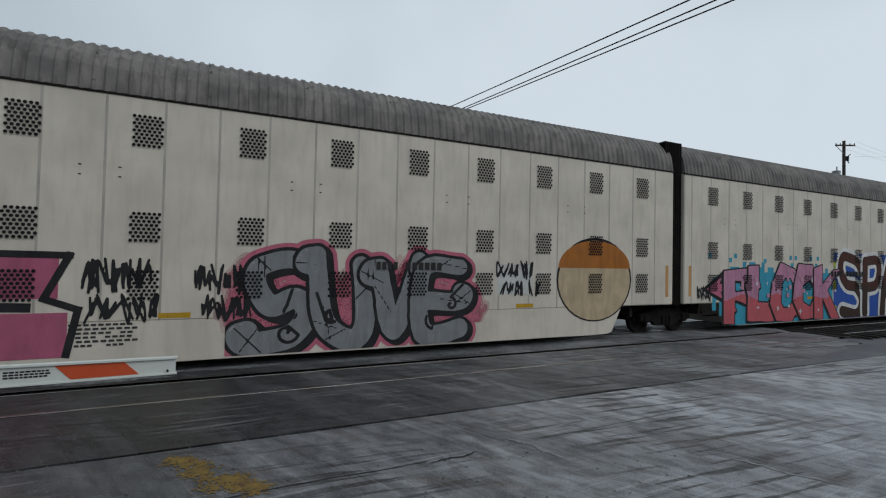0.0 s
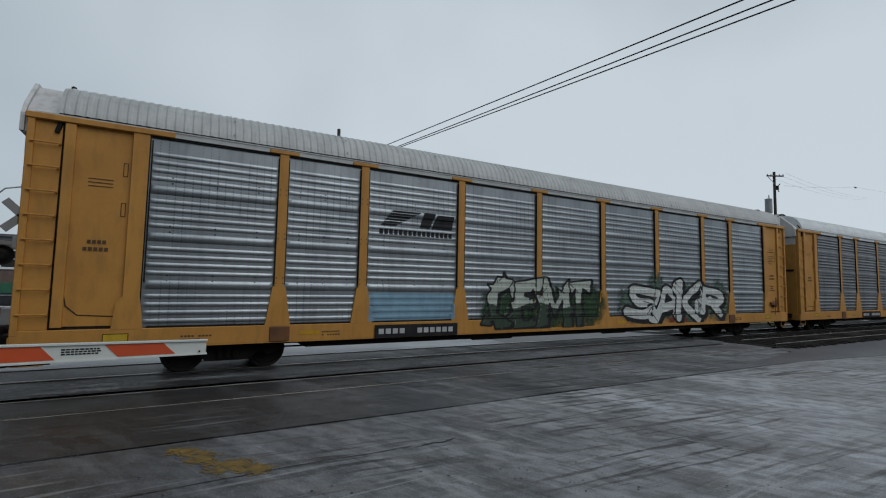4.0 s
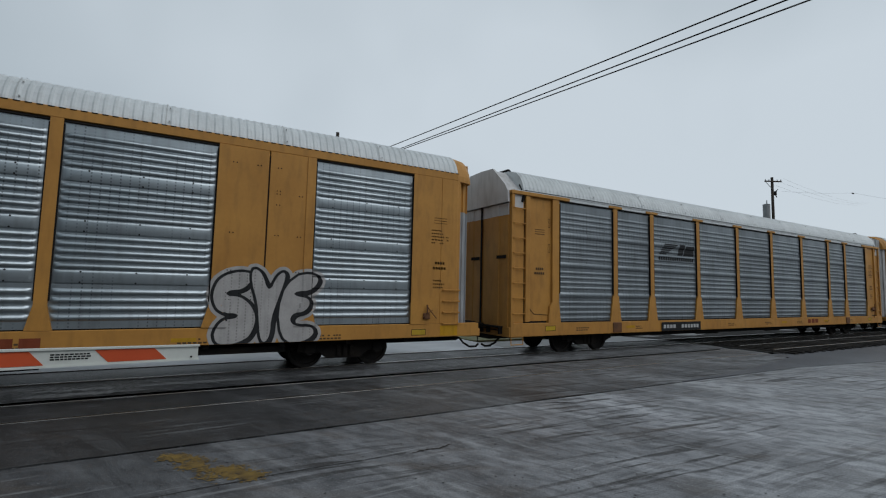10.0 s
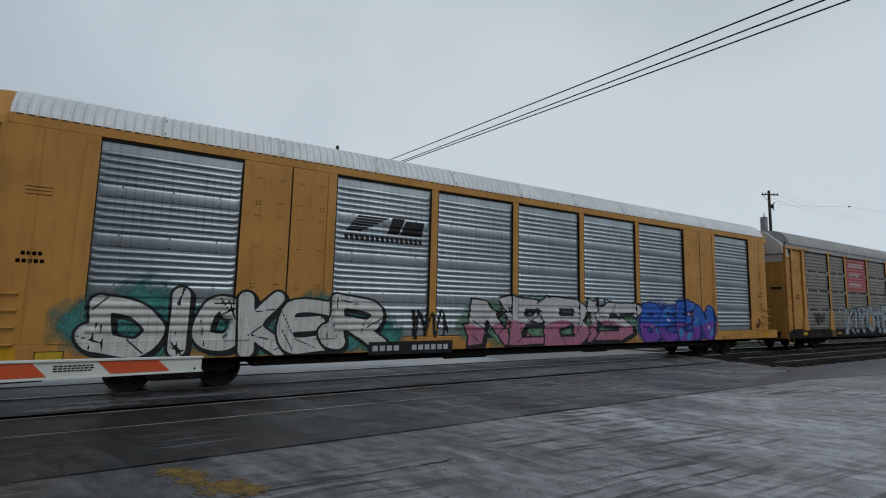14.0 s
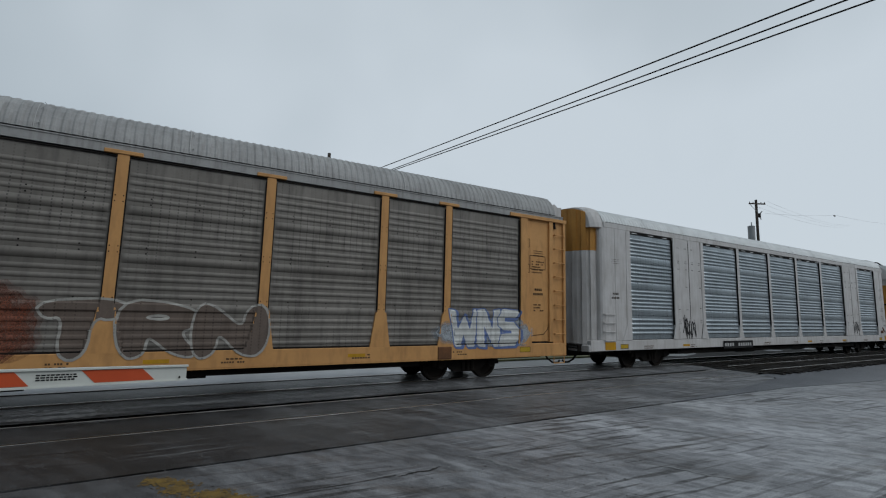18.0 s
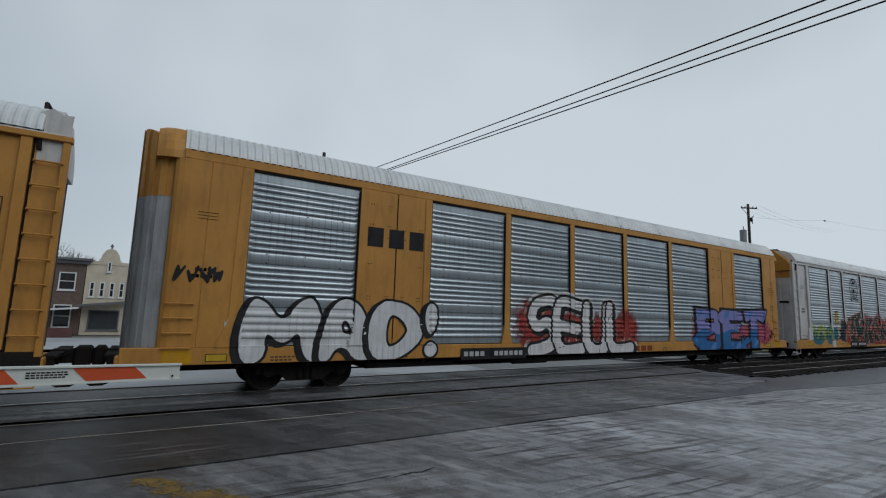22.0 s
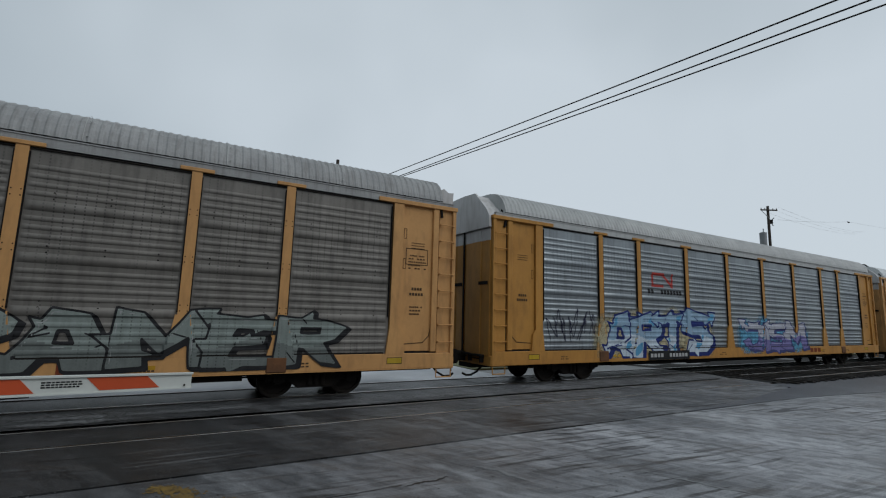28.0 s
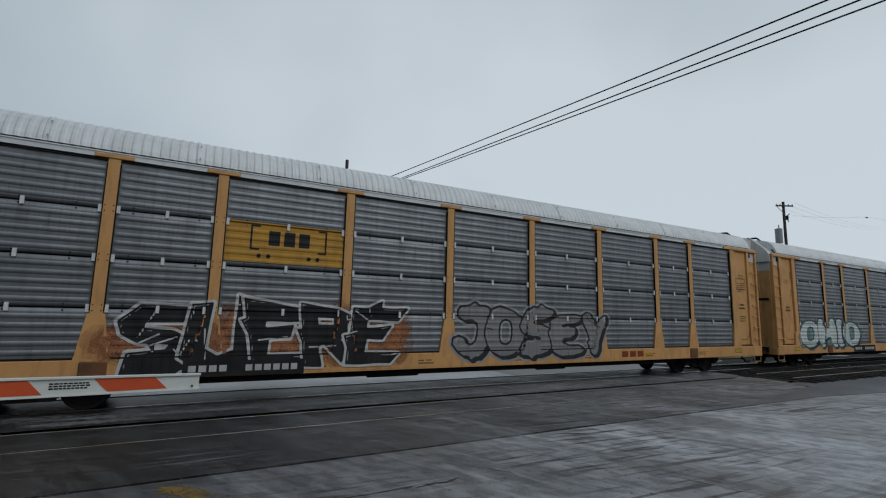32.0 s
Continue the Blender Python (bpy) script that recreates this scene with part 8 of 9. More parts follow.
# the builder's mark on the sill: three plain rust-red blocks
for k, x in {0: 4.7, 1: 4.9, 4: 3.2, 5: 4.6, 6: 4.6, 12: 1.8, 14: 5.2, 15: 5.2, 16: 5.4, 17: 6.7, 18: 5.2, 19: 5.2}.items():
    bms = [rect(x + q, x + q + 0.30, 0.84, 1.03) for q in (0.0, 0.38, 0.76)]
    mark(P[k], "smooth", joined(bms), (0.22, 0.05, 0.02), "owner_mark", "rust-red plain mark on the sill", 0.006)
for k in P:
    if kind_of(k) != "wide":
        # the leaf's stepped lower edge and a stencilled box
        for q in (-1, 1):
            pts = [(q * 12.98, 1.95), (q * 12.90, 1.55), (q * 12.72, 1.38), (q * 12.06, 1.34)]
            bm = joined([stroke(pts, 0.022), *[stroke([(q * 12.08, za), (q * 12.15, za), (q * 12.15, za + 0.26), (q * 12.08, za + 0.26), (q * 12.08, za)], 0.012) for za in (3.30, 4.10)]])
            for v in bm.verts:
                v.co.y = 0.0635 - v.co.y
            tagged(part("leaf_edge", shaded(bm, "leaf_edge", [paint_mat((0.05, 0.028, 0.012))], 0), None, P[k]), kind="stuff")
        bm = joined([stroke([(12.16, 3.42), (12.80, 3.42), (12.80, 3.84), (12.16, 3.84), (12.16, 3.42)], 0.018)])
        for v in bm.verts:
            v.co.y = 0.0635 - v.co.y
        tagged(part("stencil_box", shaded(bm, "stencil_box", [paint_mat((0.06, 0.04, 0.02))], 0), None, P[k]), kind="stuff")
for k in P:
    if kind_of(k) == "wide":
        for x in (-13.1, 12.55):
            mark(P[k], "smooth", rect(x, x + 0.55, 0.83, 1.10), (0.58, 0.30, 0.015), "painted_patch", "bright yellow painted patch", 0.004)


# ---- crossing gate ----
gate = empty("crossing_gate", pose(-6.2, 4.6, 0), "lowered crossing gate with a red and white striped arm", "gate")
bm = bmesh.new()
box(bm, -0.35, 0.35, -0.35, 0.35, 0.0, 0.12, 0.02)
part("base", bm, CONCRETE, gate)
bm = bmesh.new()
rod(bm, (0, 0, 0.12), (0, 0, 4.2), 0.065, 16)
part("mast", bm, GALV, gate)
bm = bmesh.new()
box(bm, -0.22, 0.30, -0.24, 0.24, 1.15, 1.80, 0.03)
part("gear_case", bm, GALV, gate)
bm = bmesh.new()
prism(bm, [(0.25, 1.40), (6.45, 1.448), (6.45, 1.556), (0.25, 1.60)], -0.016, 0.016)
arm = part("arm", bm, SHEET_WHITE, gate, "white aluminium gate arm")
bm = bmesh.new()
prism(bm, [(0.3, 1.602), (6.46, 1.553), (6.46, 1.566), (0.3, 1.62)], -0.032, 0.02)
part("top_flange", bm, SHEET_WHITE, arm)
bm = bmesh.new()
prism(bm, [(0.3, 1.388), (6.46, 1.440), (6.46, 1.450), (0.3, 1.402)], -0.026, 0.02)
part("bottom_flange", bm, SHEET_WHITE, arm)
for k in range(8):
    x = 6.18 - 0.795 * k

    def at(xx, u):
        return (1.40 + 0.048 * (xx - 0.25) / 6.2) + 0.012 + u * ((1.60 - 0.044 * (xx - 0.25) / 6.2) - (1.40 + 0.048 * (xx - 0.25) / 6.2) - 0.02)
    if x < 0.8:
        continue
    bm = bmesh.new()
    prism(bm, [(x - 0.36, at(x - 0.36, 0)), (x + 0.04, at(x + 0.04, 0)), (x - 0.05, at(x - 0.05, 1)), (x - 0.45, at(x - 0.45, 1))], -0.020, -0.017)
    part("stripe", bm, ORANGE, arm, "red-orange reflective stripe")
    bm = bmesh.new()
    rng = random.Random(k)
    for r in range(3):
        xx = x - 0.72
        for _ in range(9):
            w = rng.uniform(0.012, 0.028)
            box(bm, xx, xx + w, -0.0185, -0.0165, 1.485 + r * 0.018, 1.496 + r * 0.018)
            xx += w + 0.006
    tagged(part("sticker_print", bm, PAINT_BLACK, arm, "small dark printed bars"), kind="stuff")
bm = bmesh.new()
rod(bm, (6.40, -0.03, 1.468), (6.40, 0.02, 1.468), 0.008, 8)
part("bolt", bm, BLACK, arm)
bm = bmesh.new()
rod(bm, (3.2, -0.01, 1.38), (5.4, -0.01, 1.425), 0.006, 6)
part("cable", bm, BLACK, arm)


# ---- poles and wires ----
def utility_pole(x, y, top, r, label, arms=True, can=True, turn=0):
    pole = empty("utility_pole", pose(x, y, lie(y), 0, 0, turn), label, "utility pole")
    h = top - lie(y)
    bm = bmesh.new()
    rod(bm, (0, 0, -0.1), (0, 0, h), r, 12, r * 0.75)
    part("shaft", bm, WOOD_POLE, pole)
    if arms:
        bm = bmesh.new()
        box(bm, -0.62, 0.62, -0.14, -0.06, h - 0.36, h - 0.27, 0.01)
        part("crossarm", bm, WOOD_POLE, pole)
        bm = bmesh.new()
        rod(bm, (-0.55, -0.11, h - 0.38), (0, -0.11, h - 0.95), 0.02, 6)
        part("brace", bm, GALV, pole)
        for xx in (-0.57, -0.3, 0.3, 0.57):
            bm = bmesh.new()
            rod(bm, (xx, -0.10, h - 0.27), (xx, -0.10, h - 0.17), 0.03, 8, 0.02)
            part("insulator", bm, BLACK, pole)
    if can:
        bm = bmesh.new()
        rod(bm, (-0.48, 0, h - 3.0), (-0.48, 0, h - 2.0), 0.23, 16)
        rod(bm, (-0.48, 0, h - 2.0), (-0.48, 0, h - 1.94), 0.25, 16, 0.12)
        rod(bm, (-0.48, -0.05, h - 1.95), (-0.48, -0.05, h - 1.7), 0.035, 8)
        part("transformer", bm, GALV, pole, "grey transformer can")
        bm = bmesh.new()
        rod(bm, (0.2, 0, h - 1.05), (0.42, 0, h - 0.85), 0.03, 6)
        rod(bm, (0.2, 0, h - 1.25), (0.32, 0, h - 1.45), 0.03, 6)
        box(bm, 0.1, 0.3, -0.03, 0.03, h - 1.3, h - 1.0)
        part("cutout", bm, BLACK, pole, "fuse cutout")
    return pole


utility_pole(37.0, 17.0, 10.62, 0.115, "dark wooden utility pole with crossarm and transformer", turn=-28)
utility_pole(8.1, 27.0, 11.25, 0.13, "dark wooden utility pole beyond the tracks", False, False)
utility_pole(-9.5, 62.0, 7.6, 0.14, "thin dark utility pole by the brick building", True, False, 10)


def wire(name, pts, r, label, mat=None):
    bm = bmesh.new()
    prev = None
    ahead = (Vector(pts[-1]) - Vector(pts[0])).normalized()
    side = ahead.cross(Vector((0, 0, 1))).normalized()
    up = side.cross(ahead)
    for p in pts:
        ring = [bm.verts.new(Vector(p) + (side * math.cos(a) + up * math.sin(a)) * r) for a in [math.pi * k / 3 for k in range(6)]]
        if prev:
            for k in range(6):
                bm.faces.new((prev[k], prev[(k + 1) % 6], ring[(k + 1) % 6], ring[k]))
        prev = ring
    return solid(name, bm, mat or BLACK, label, "wire")


def sagging(a, b, sag, n=24):
    a, b = Vector(a), Vector(b)
    return [a + (b - a) * (k / n) - Vector((0, 0, sag * 4 * (k / n) * (1 - k / n))) for k in range(n + 1)]


for i, (p, q) in enumerate(WIRES):
    wire("overhead_wire", sagging(p, q, 0.15), 0.022, "black overhead cable across the tracks")
for dy, dz in ((0, 0.0), (0.35, -0.1), (0.8, -0.22)):
    wire("power_line", sagging((37.5, 16.5 + dy, 10.5 + dz), (95, 30 + dy, 17.2 + dz), 0.5), 0.005, "thin grey distant power line", GALV)
bm = bmesh.new()
rod(bm, (-0.16, 0, 0), (0.16, 0, 0), 0.05, 8)
rod(bm, (0.0, 0, -0.07), (0.0, 0, 0.05), 0.03, 6)
ob = solid("line_splice", bm, BLACK, "small dark splice case on a distant line", "splice")
ob.matrix_basis = pose(52.4, 17.6, 11.45)
wire("messenger_wire", sagging((37.4, 16.6, 9.6), (52.4, 17.6, 11.5), 0.1, 8) + sagging((52.4, 17.6, 11.5), (110, 22, 17.5), 0.5, 10), 0.006, "thin grey messenger line between poles", GALV)

# ---- crossing signal beyond the tracks, seen from behind ----
sig = empty("crossing_signal", pose(-4.05, 18.4, lie(18.4)), "grey crossing signal mast with crossbuck seen from behind", "signal")
bm = bmesh.new()
rod(bm, (0, 0, 0), (0, 0, 4.75), 0.07, 12)
rod(bm, (0, 0, 4.75), (0, 0, 4.9), 0.09, 12)
part("mast", bm, GALV, sig)
for a in (45, -45):
    bm = bmesh.new()
    box(bm, -0.62, 0.62, 0.06, 0.08, -0.115, 0.115)
    bm.transform(Matrix.Translation((0, 0, 3.95)) @ Matrix.Rotation(radians(a), 4, "Y"))
    part("crossbuck", bm, GALV, sig)
bm = bmesh.new()
box(bm, -0.75, 0.75, -0.06, 0.06, 3.05, 3.17, 0.01)
box(bm, -0.16, 0.16, -0.12, 0.08, 2.95, 3.3, 0.02)
part("lamp_bar", bm, GALV, sig)
for x in (-0.42, 0.42):
    bm = bmesh.new()
    rod(bm, (x, 0.1, 2.75), (x, 0.14, 2.75), 0.30, 20)
    rod(bm, (x, -0.08, 2.75), (x, 0.1, 2.75), 0.12, 12, 0.2)
    shield = part("lamp_shield", bm, BLACK, sig, "round black lamp background")
    bm = bmesh.new()
    rod(bm, (x, -0.105, 2.75), (x, -0.085, 2.75), 0.115, 16)
    part("lens", bm, LAMP_RED if x > 0 else BLACK, shield, "lit red lens" if x > 0 else "unlit lens")
bm = bmesh.new()
box(bm, -0.25, 0.25, -0.22, 0.22, 0.0, 1.2, 0.02)
part("junction_box", bm, GALV, sig)


# street light behind the signal
lamp = empty("street_lamp", pose(-7.6, 30.0, lie(30)), "grey street lamp with a curved arm", "street lamp")
bm = bmesh.new()
rod(bm, (0, 0, 0), (0, 0, 6.7), 0.09, 10, 0.06)
part("pole", bm, GALV, lamp)
bm = bmesh.new()
for a, b in zip([(0, 6.4), (0.3, 6.75), (0.9, 6.9), (1.7, 6.9)], [(0.3, 6.75), (0.9, 6.9), (1.7, 6.9), (1.9, 6.88)]):
    rod(bm, (a[0], 0, a[1]), (b[0], 0, b[1]), 0.035, 8)
part("arm", bm, GALV, lamp)
bm = bmesh.new()
box(bm, 1.75, 2.35, -0.12, 0.12, 6.80, 6.92, 0.04)
part("lamp_head", bm, GALV, lamp)

# ---- buildings beyond the tracks ----
def window(parent, x, y, z, w, h, trim, bars=True):
    """A sash window proud of a facade that faces the tracks (towards -y)."""
    bm = bmesh.new()
    t = 0.09
    box(bm, x, x + w, y - 0.05, y + 0.02, z, z + t)
    box(bm, x, x + w, y - 0.05, y + 0.02, z + h - t, z + h)
    box(bm, x, x + t, y - 0.05, y + 0.02, z + t, z + h - t)
    box(bm, x + w - t, x + w, y - 0.05, y + 0.02, z + t, z + h - t)
    if bars:
        box(bm, x + t, x + w - t, y - 0.04, y + 0.01, z + h / 2 - 0.03, z + h / 2 + 0.03)
    frame_ob = part("window", bm, trim, parent)
    bm = bmesh.new()
    box(bm, x + t, x + w - t, y - 0.01, y + 0.015, z + t, z + h - t)
    part("pane", bm, GLASS_DARK, frame_ob, "dark window glass")
    bm = bmesh.new()
    box(bm, x - 0.06, x + w + 0.06, y - 0.10, y + 0.02, z - 0.08, z - 0.003)
    part("sill", bm, trim, frame_ob)


BY = 50.0
BZ = -0.95


def block(name, x0, x1, h, depth, mat, label, y=BY):
    b = empty(name, pose((x0 + x1) / 2, y, BZ), label, "building")
    w = (x1 - x0) / 2
    bm = bmesh.new()
    box(bm, -w, w, 0.0, depth, 0, h)
    part("wall", bm, mat, b)
    return b, w


brick, w = block("brick_building", -17.0, -4.75, 6.2, 10, BRICK, "brown brick two-storey corner building with flat roof")
bm = bmesh.new()
box(bm, -w - 0.45, w + 0.45, -0.5, 10.4, 6.2, 6.42, 0.03)
box(bm, -w - 0.25, w + 0.25, -0.28, 10.2, 5.95, 6.196)
part("cornice", bm, TRIM_GREY, brick)
for x in (-5.6, -3.9, -1.2, 0.2, 2.4, 4.4):
    window(brick, x, 0.0, 3.7, 1.15, 1.5, TRIM_WHITE)
for x in (-5.4, -3.2, -1.1, 4.3):
    window(brick, x, 0.0, 0.6, 1.2, 1.9, TRIM_WHITE)
bm = bmesh.new()
box(bm, 1.2, 3.6, -0.12, -0.02, 2.45, 3.35)
part("sign_board", bm, TRIM_WHITE, brick, "blank white sign board")
bm = bmesh.new()
box(bm, -0.9, 0.7, -0.9, -0.8, 1.75, 2.55)
part("hanging_sign", bm, SIGN_GREEN, brick, "green hanging sign")
bm = bmesh.new()
prism(bm, [(1.0, 1.72), (6.1, 2.2), (6.1, 2.34), (1.0, 1.86)], -1.6, 0.0)
part("porch_roof", bm, TRIM_WHITE, brick)
bm = bmesh.new()
box(bm, 1.4, 1.55, -1.5, -1.35, 0, 1.75)
part("porch_post", bm, BLACK, brick)
bm = bmesh.new()
box(bm, -6, 6.1, -3.4, -3.2, 0, 0.75)
part("low_wall", bm, MAROON, brick, "low dark red wall")

cream, w = block("cream_building", -4.7, -1.55, 6.0, 9, CREAM, "cream stucco shop building with a curved parapet gable")
bm = bmesh.new()
prism(bm, [(-w, 6.0), (w, 6.0), (w, 6.25), (0.75, 6.3), (0.6, 6.9), (0.35, 7.3), (0, 7.45), (-0.35, 7.3), (-0.6, 6.9), (-0.75, 6.3), (-w, 6.25)], -0.05, 0.25)
part("parapet", bm, CREAM, cream)
bm = bmesh.new()
rod(bm, (0, 0.1, 7.45), (0, 0.1, 7.6), 0.06, 8)
rod(bm, (0, 0.1, 7.6), (0, 0.1, 7.85), 0.16, 10, 0.05)
part("finial", bm, TRIM_GREY, cream)
for x in (-1.25, -0.55, 0.15, 0.85):
    window(cream, x, 0.0, 3.2, 0.38, 1.3, TRIM_WHITE)
window(cream, -0.15, -0.05, 5.4, 0.3, 0.9, TRIM_WHITE, False)
bm = bmesh.new()
prism(bm, [(-w - 0.2, 2.35), (w, 2.75), (w, 2.95), (-w - 0.2, 2.55)], -1.3, 0.0)
part("awning", bm, TRIM_GREY, cream, "dark grey awning")
window(cream, -1.1, 0.0, 0.4, 2.2, 1.7, TRIM_GREY, False)

brown, w = block("brown_roofed_house", -1.5, 0.15, 4.6, 9, CLAP_GREY, "small grey house with a brown shingled roof")
bm = bmesh.new()
prism(bm, [(-w - 0.2, 4.6), (w + 0.2, 4.6), (w + 0.2, 4.75), (-w - 0.2, 4.75)], -0.3, 0.0)
part("eave", bm, TRIM_WHITE, brown)
bm = bmesh.new()
f = [bm.verts.new(p) for p in ((-w - 0.2, -0.3, 4.76), (w + 0.2, -0.3, 4.76), (w + 0.2, 4.5, 6.5), (-w - 0.2, 4.5, 6.5), (w + 0.2, 9.3, 4.76), (-w - 0.2, 9.3, 4.76))]
for q in ((0, 1, 2, 3), (3, 2, 4, 5), (0, 3, 5), (1, 4, 2)):
    bm.faces.new([f[k] for k in q])
part("roof", bm, ROOF_BROWN, brown)
window(brown, -0.5, 0.0, 3.0, 0.7, 1.3, TRIM_WHITE)

grey, w = block("grey_house", 0.2, 2.1, 5.0, 9, CLAP_GREY, "pale grey clapboard house with sash windows")
bm = bmesh.new()
f = [bm.verts.new(p) for p in ((-w - 0.15, -0.3, 5.0), (w, -0.3, 5.0), (w, 4.5, 6.9), (-w + 0.9, 4.5, 6.7), (w, 9.2, 5.0), (-w - 0.15, 9.2, 5.0))]
for q in ((0, 1, 2, 3), (3, 2, 4, 5), (0, 3, 5), (1, 4, 2)):
    bm.faces.new([f[k] for k in q])
part("roof", bm, ROOF_PALE, grey)
for x in (-0.7, 0.2):
    window(grey, x, 0.0, 3.2, 0.42, 1.3, TRIM_WHITE)
bm = bmesh.new()
box(bm, -w, w, -0.15, 0.0, 2.55, 2.7)
part("belt_course", bm, TRIM_WHITE, grey)
window(grey, -0.8, 0.0, 0.5, 1.5, 1.7, TRIM_WHITE, False)

vic, w = block("white_house", 2.15, 5.9, 6.3, 10, CLAP_WHITE, "white Victorian house with a bay, dormer and dark porch")
bm = bmesh.new()
f = [bm.verts.new(p) for p in ((-w - 0.3, -0.4, 6.3), (w + 0.3, -0.4, 6.3), (w + 0.3, 3.2, 8.6), (-w - 0.3, 3.2, 8.6), (w + 0.3, 10, 8.6), (-w - 0.3, 10, 8.6))]
for q in ((0, 1, 2, 3), (3, 2, 4, 5)):
    bm.faces.new([f[k] for k in q])
bm.faces.new([bm.verts.new(p) for p in ((w + 0.3, -0.4, 6.3), (w + 0.3, 10, 6.3), (w + 0.3, 10, 8.6), (w + 0.3, 3.2, 8.6))])
bm.faces.new([bm.verts.new(p) for p in ((-w - 0.3, -0.4, 6.3), (-w - 0.3, 3.2, 8.6), (-w - 0.3, 10, 8.6), (-w - 0.3, 10, 6.3))])
part("roof", bm, ROOF_PALE, vic)
bm = bmesh.new()
box(bm, -w + 0.1, -w + 1.0, 0.2, 3.0, 6.32, 7.5)
prism(bm, [(-w, 7.5), (-w + 1.1, 7.5), (-w + 0.55, 8.0)], 0.1, 3.0)
part("dormer", bm, CLAP_WHITE, vic)
window(vic, -w + 0.32, 0.2, 6.6, 0.42, 0.85, TRIM_WHITE)
bm = bmesh.new()
prism(bm, [(-w, 3.3), (w, 3.3), (w, 6.0), (-w, 6.0)], -0.7, -0.002)
part("bay", bm, CLAP_WHITE, vic)
bm = bmesh.new()
box(bm, -w - 0.2, w + 0.2, -0.95, 0.0, 6.0, 6.25, 0.03)
part("cornice", bm, TRIM_WHITE, vic)
bm = bmesh.new()
box(bm, -w - 0.15, w + 0.15, -1.6, 0.0, 2.95, 3.15, 0.02)
part("porch_roof", bm, TRIM_WHITE, vic)
for x in (-1.55, -0.85, -0.15, 0.9):
    window(vic, x, -0.7, 4.0, 0.42, 1.45, TRIM_WHITE)
# near-black slab paints in the shade under the porch roof
bm = bmesh.new()
box(bm, -w + 0.1, w - 0.1, -0.1, -0.01, 0.3, 2.9)
part("porch_opening", bm, INSIDE_SHADE, vic, "near-black slab standing in for the porch's shade")
for x in (-1.7, 0.0, 1.7):
    bm = bmesh.new()
    box(bm, x - 0.06, x + 0.06, -1.5, -1.38, 0, 2.95)
    part("porch_post", bm, TRIM_WHITE, vic)

stone, w = block("stone_building", 5.95, 9.8, 10.4, 12, STONE_DARK, "dark stone three-storey building with arched windows")
bm = bmesh.new()
box(bm, -w - 0.15, w + 0.15, -0.25, 0.0, 8.9, 9.25, 0.02)
box(bm, -w - 0.1, w + 0.1, -0.18, 0.0, 6.2, 6.4, 0.02)
for x in np.arange(-w, w - 0.1, 0.42):
    box(bm, x, x + 0.22, -0.2, 0.0, 8.6, 8.895)
part("cornice", bm, STONE_DARK, stone)
for x in (-1.5, -0.45, 0.6):
    window(stone, x, 0.0, 4.1, 0.72, 1.7, TRIM_WHITE)
    bm = bmesh.new()
    pts = [(x, 6.7), (x + 0.72, 6.7)] + [(x + 0.36 + 0.36 * math.cos(a), 7.9 + 0.36 * math.sin(a)) for a in np.linspace(0, math.pi, 9)]
    prism(bm, pts, -0.03, 0.02)
    part("arched_window", bm, BRICK, stone, "bricked-up arched window")
bm = bmesh.new()
box(bm, -w, w, -0.35, 0.0, 2.9, 3.5, 0.02)
part("shop_sign", bm, TRIM_WHITE, stone, "pale blank shop fascia")
for x in (-1.6, 0.1):
    window(stone, x, 0.0, 0.5, 1.4, 2.3, TRIM_GREY, False)


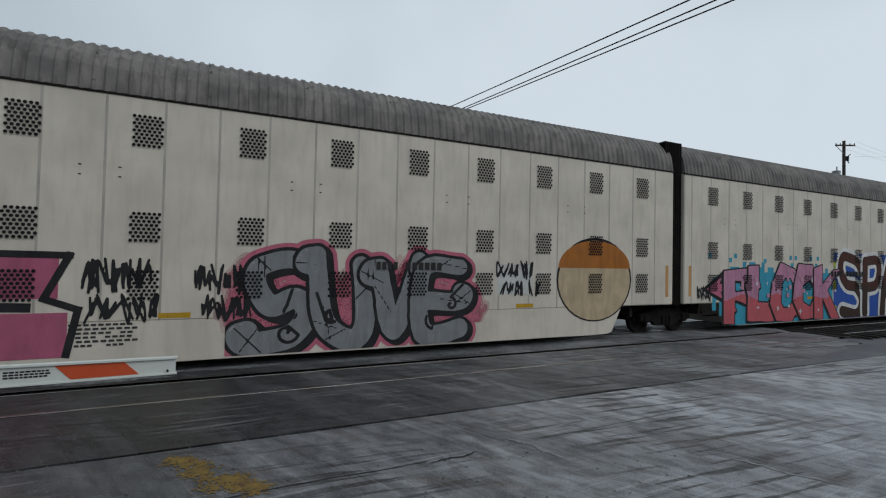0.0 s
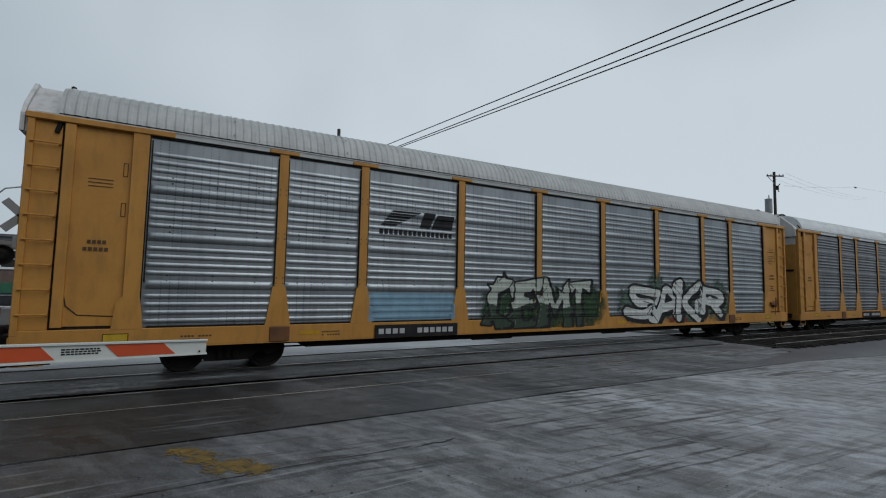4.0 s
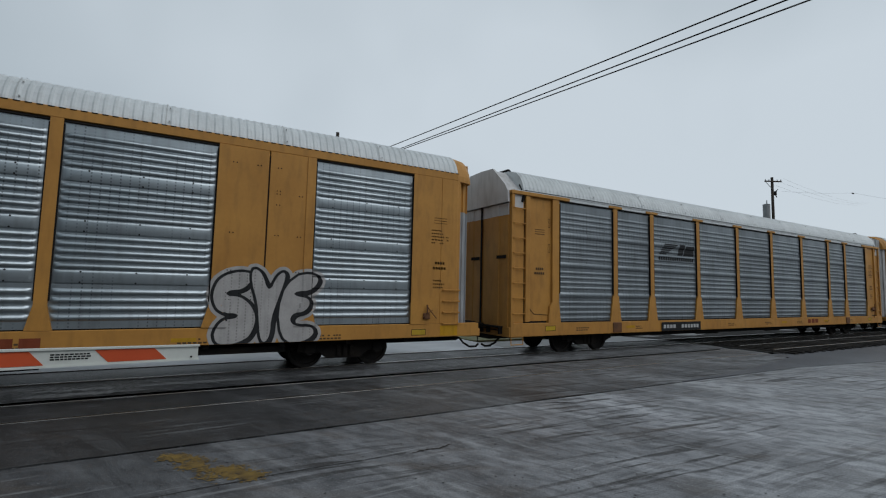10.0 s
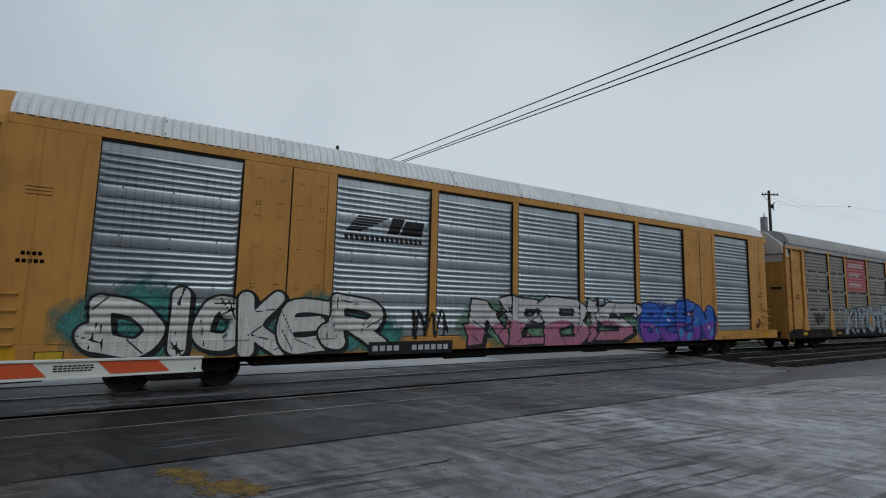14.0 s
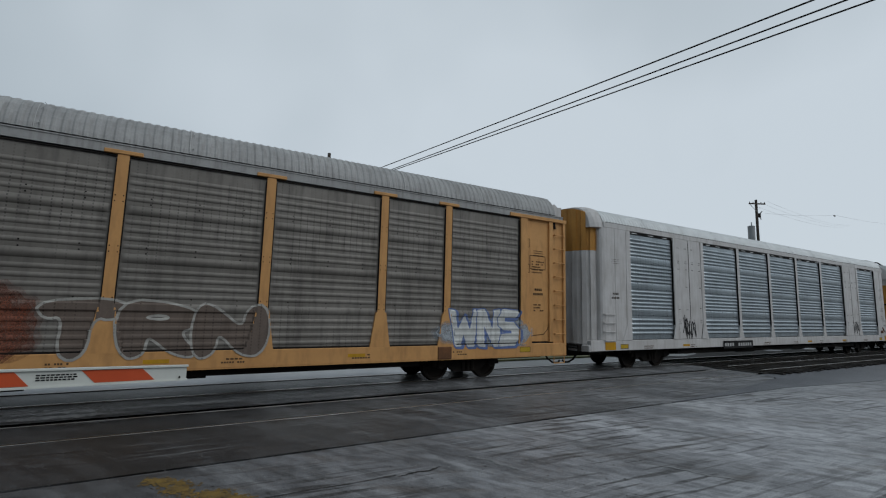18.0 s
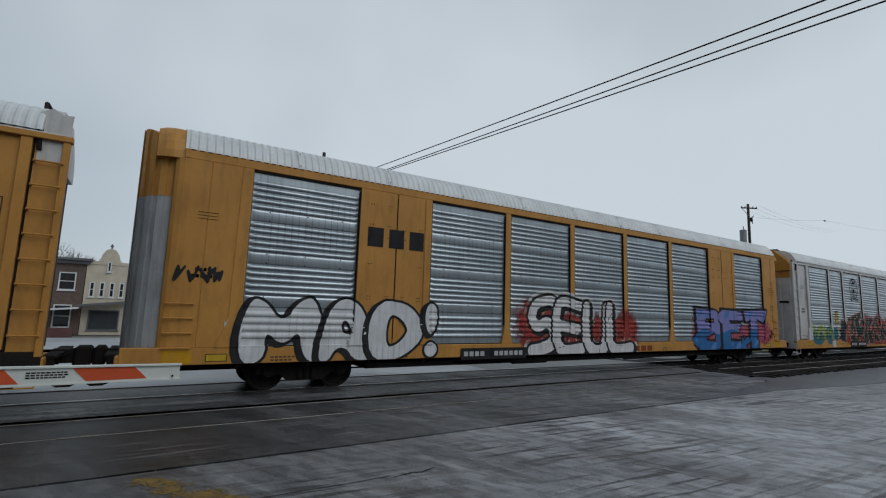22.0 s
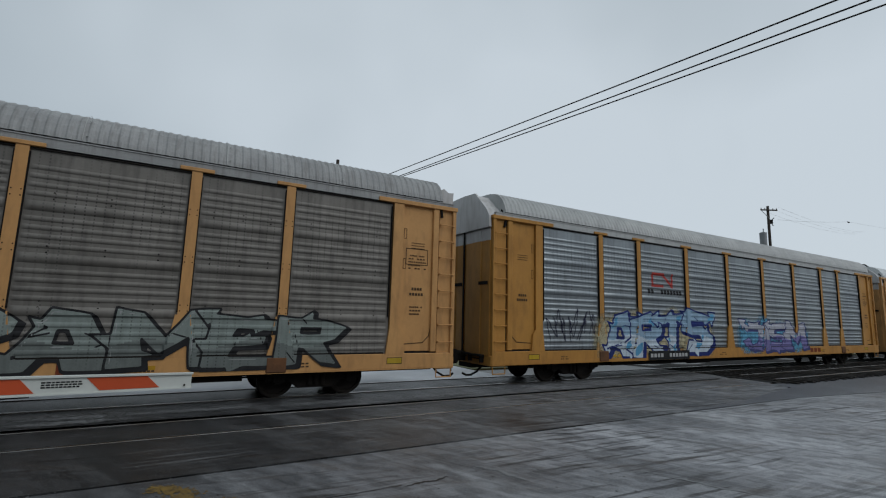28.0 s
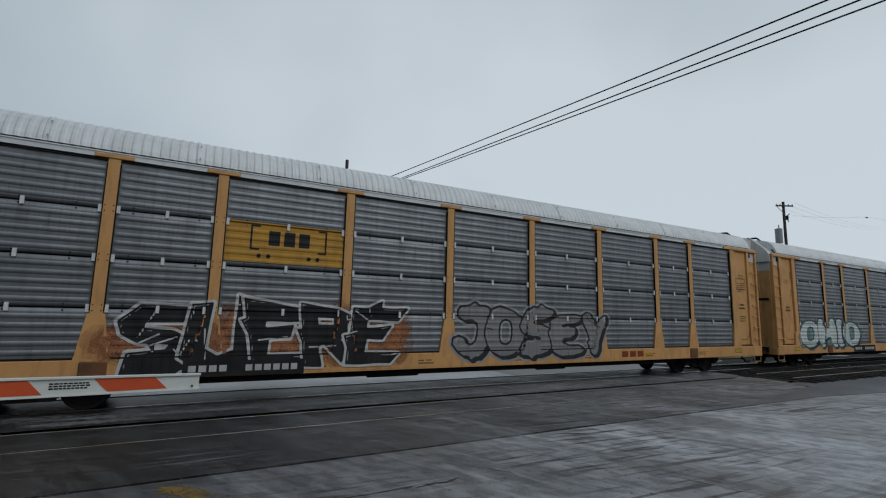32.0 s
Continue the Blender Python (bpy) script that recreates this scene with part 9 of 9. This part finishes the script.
# ---- parked vehicles ----
def parked_car(name, m, paint, label, tall=False):
    """A parked vehicle, front towards -y."""
    v = empty(name, m, label, "car")
    bm = bmesh.new()
    L, W = 4.8, 0.95
    top = 1.05 if tall else 0.92
    pr = [(-2.4, 0.45), (-2.4, 0.85), (-2.2, 0.98 if not tall else 1.08), (-0.9, top + 0.06), (2.35, top + 0.08), (2.4, 0.5)]
    a = [bm.verts.new((-W, y, z)) for y, z in pr]
    b = [bm.verts.new((W, y, z)) for y, z in pr]
    bm.faces.new(a)
    bm.faces.new(b[::-1])
    for i in range(len(pr)):
        j = (i + 1) % len(pr)
        bm.faces.new((a[j], a[i], b[i], b[j]))
    bmesh.ops.bevel(bm, geom=bm.edges[:], offset=0.06, segments=2, affect="EDGES")
    part("body", bm, paint, v)
    hi = 1.82 if tall else 1.48
    bm = bmesh.new()
    pr = [(-1.0, top + 0.05), (-0.35, hi - 0.06), (-0.2, hi), (1.9, hi), (2.25, top + 0.08)]
    a = [bm.verts.new((-W * 0.86 if z > top + 0.1 else -W * 0.96, y, z)) for y, z in pr]
    b = [bm.verts.new((W * 0.86 if z > top + 0.1 else W * 0.96, y, z)) for y, z in pr]
    bm.faces.new(a)
    bm.faces.new(b[::-1])
    for i in range(len(pr)):
        j = (i + 1) % len(pr)
        bm.faces.new((a[j], a[i], b[i], b[j]))
    part("cabin", bm, GLASS_DARK, v, "dark glazed cabin")
    bm = bmesh.new()
    box(bm, -W * 0.87, W * 0.87, -0.3, 2.0, hi, hi + 0.04, 0.02)
    part("roof", bm, paint, v)
    bm = bmesh.new()
    for k in range(7):
        box(bm, -0.42 + k * 0.12, -0.36 + k * 0.12, -2.46, -2.39, 0.62, 0.88)
    part("grille", bm, BLACK, v)
    for x in (-0.72, 0.72):
        bm = bmesh.new()
        rod(bm, (x, -2.46, 0.78), (x, -2.38, 0.78), 0.12, 12)
        part("headlight", bm, TRIM_WHITE, v)
    bm = bmesh.new()
    box(bm, -W, W, -2.55, -2.40, 0.42, 0.58, 0.03)
    part("bumper", bm, BLACK, v)
    for x in (-0.85, 0.85):
        for y in (-1.5, 1.5):
            bm = bmesh.new()
            rod(bm, (x - 0.11, y, 0.35), (x + 0.11, y, 0.35), 0.35, 18)
            wheel_ob = part("wheel", bm, BLACK, v)
            bm = bmesh.new()
            rod(bm, (x - 0.12, y, 0.35), (x + 0.12, y, 0.35), 0.2, 12)
            part("rim", bm, GALV, wheel_ob)
    return v


pickup = parked_car("parked_pickup", pose(0.55, 26.5, lie(26.5) - 0.02, 0, 0, 8), CAR_WHITE, "white parked pickup truck with upright grille", True)
bm = bmesh.new()
box(bm, -0.92, 0.92, 0.5, 3.2, 1.86, 2.5, 0.12)
part("camper_top", bm, CAR_WHITE, pickup, "white camper top")
parked_car("parked_car", pose(3.9, 29.0, lie(29) - 0.02, 0, 0, 96), CAR_SILVER, "silver parked saloon car on the far street")
parked_car("parked_van", pose(1.4, 36.0, lie(36) - 0.02, 0, 0, 85), CAR_WHITE, "white parked van with dark windows", True)


# ---- bare winter trees over the roofs ----
def bare_tree(x, y, h, seed, label):
    rng = random.Random(seed)
    t = empty("bare_tree", pose(x, y, lie(y)), label, "tree")
    bm = bmesh.new()
    rod(bm, (0, 0, 0), (0, 0, h * 0.4), 0.22, 8, 0.15)
    part("trunk", bm, WOOD_POLE, t)
    bm = bmesh.new()

    def grow(p, d, l, r, n):
        q = p + d * l
        rod(bm, p, q, r, 4, r * 0.6)
        if n:
            for _ in range(3):
                e = (d + Vector((rng.uniform(-0.8, 0.8), rng.uniform(-0.8, 0.8), rng.uniform(-0.1, 0.6)))).normalized()
                grow(q, e, l * rng.uniform(0.6, 0.8), r * 0.55, n - 1)
    for _ in range(4):
        grow(Vector((0, 0, h * 0.38)), Vector((rng.uniform(-0.6, 0.6), rng.uniform(-0.6, 0.6), 1)).normalized(), h * 0.22, 0.10, 4)
    part("crown", bm, TWIG, t)


for i, (x, y, h) in enumerate(((-11, 75, 9.6), (-8, 80, 9.8), (-14, 78, 9), (-4.5, 82, 8.8), (150, 120, 16), (165, 125, 15), (140, 118, 14))):
    bare_tree(x, y, h, i, "leafless grey winter tree behind the roofs")
# far houses and woods that close the view, and unseen masses added behind the camera
bm = bmesh.new()
rng = random.Random(12)
for k in range(300):
    a = 2 * math.pi * k / 300
    # behind the camera: nearer and taller, added unseen to darken the steel's reflections
    behind = max(0.0, -math.cos(a))
    d = rng.uniform(240, 300) * (1 - 0.80 * min(1, behind * 2.6))
    hh = rng.uniform(5, 10) * (1 + 1.3 * behind)
    x, y = d * math.sin(a), d * math.cos(a)
    n = 7
    ring = [bm.verts.new((x + 9 * math.cos(2 * math.pi * j / n), y + 4 * math.sin(2 * math.pi * j / n), -1)) for j in range(n)]
    up = [bm.verts.new((x + 6 * rng.uniform(0.4, 1) * math.cos(2 * math.pi * j / n), y + 3 * math.sin(2 * math.pi * j / n), hh * rng.uniform(0.6, 1))) for j in range(n)]
    for j in range(n):
        bm.faces.new((ring[j], ring[(j + 1) % n], up[(j + 1) % n], up[j]))
    bm.faces.new(up)
solid("far_woods", bm, TWIG, "distant grey leafless woods, with unseen masses behind the camera added to darken reflections", "woods", kind="stuff")


def motions():
    times = [0.0, 4.0, 8.0, 12.0, 16.0, 20.0, 24.0, 28.0, 32.0]
    AHEAD = {car.name: a for car, a in CARS}
    for car, ahead in CARS:
        walk(car, [(t, pose(train_x(t) + ahead, SIDE, 0)) for t in times])

    # wheels turn while their car is near the crossing
    radius = 0.42
    for wheel, car, bogie_x, dx in WHEELSETS:
        ahead = AHEAD[car.name]
        rows = [(0.0, pose(dx, 0, radius))]
        for k in range(1, 960):
            t = k / 30
            x = train_x(t) + ahead + bogie_x
            if -8 < x < 26:
                turn = (train_x(t) - train_x(0)) / radius
                rows.append((t, pose(dx, 0, radius, 0, math.degrees(turn) % 360, 0)))
        if len(rows) > 1:
            rows[0] = (0.0, rows[1][1])
        rows.append((32.0, rows[-1][1]))
        walk(wheel, rows)


motions()
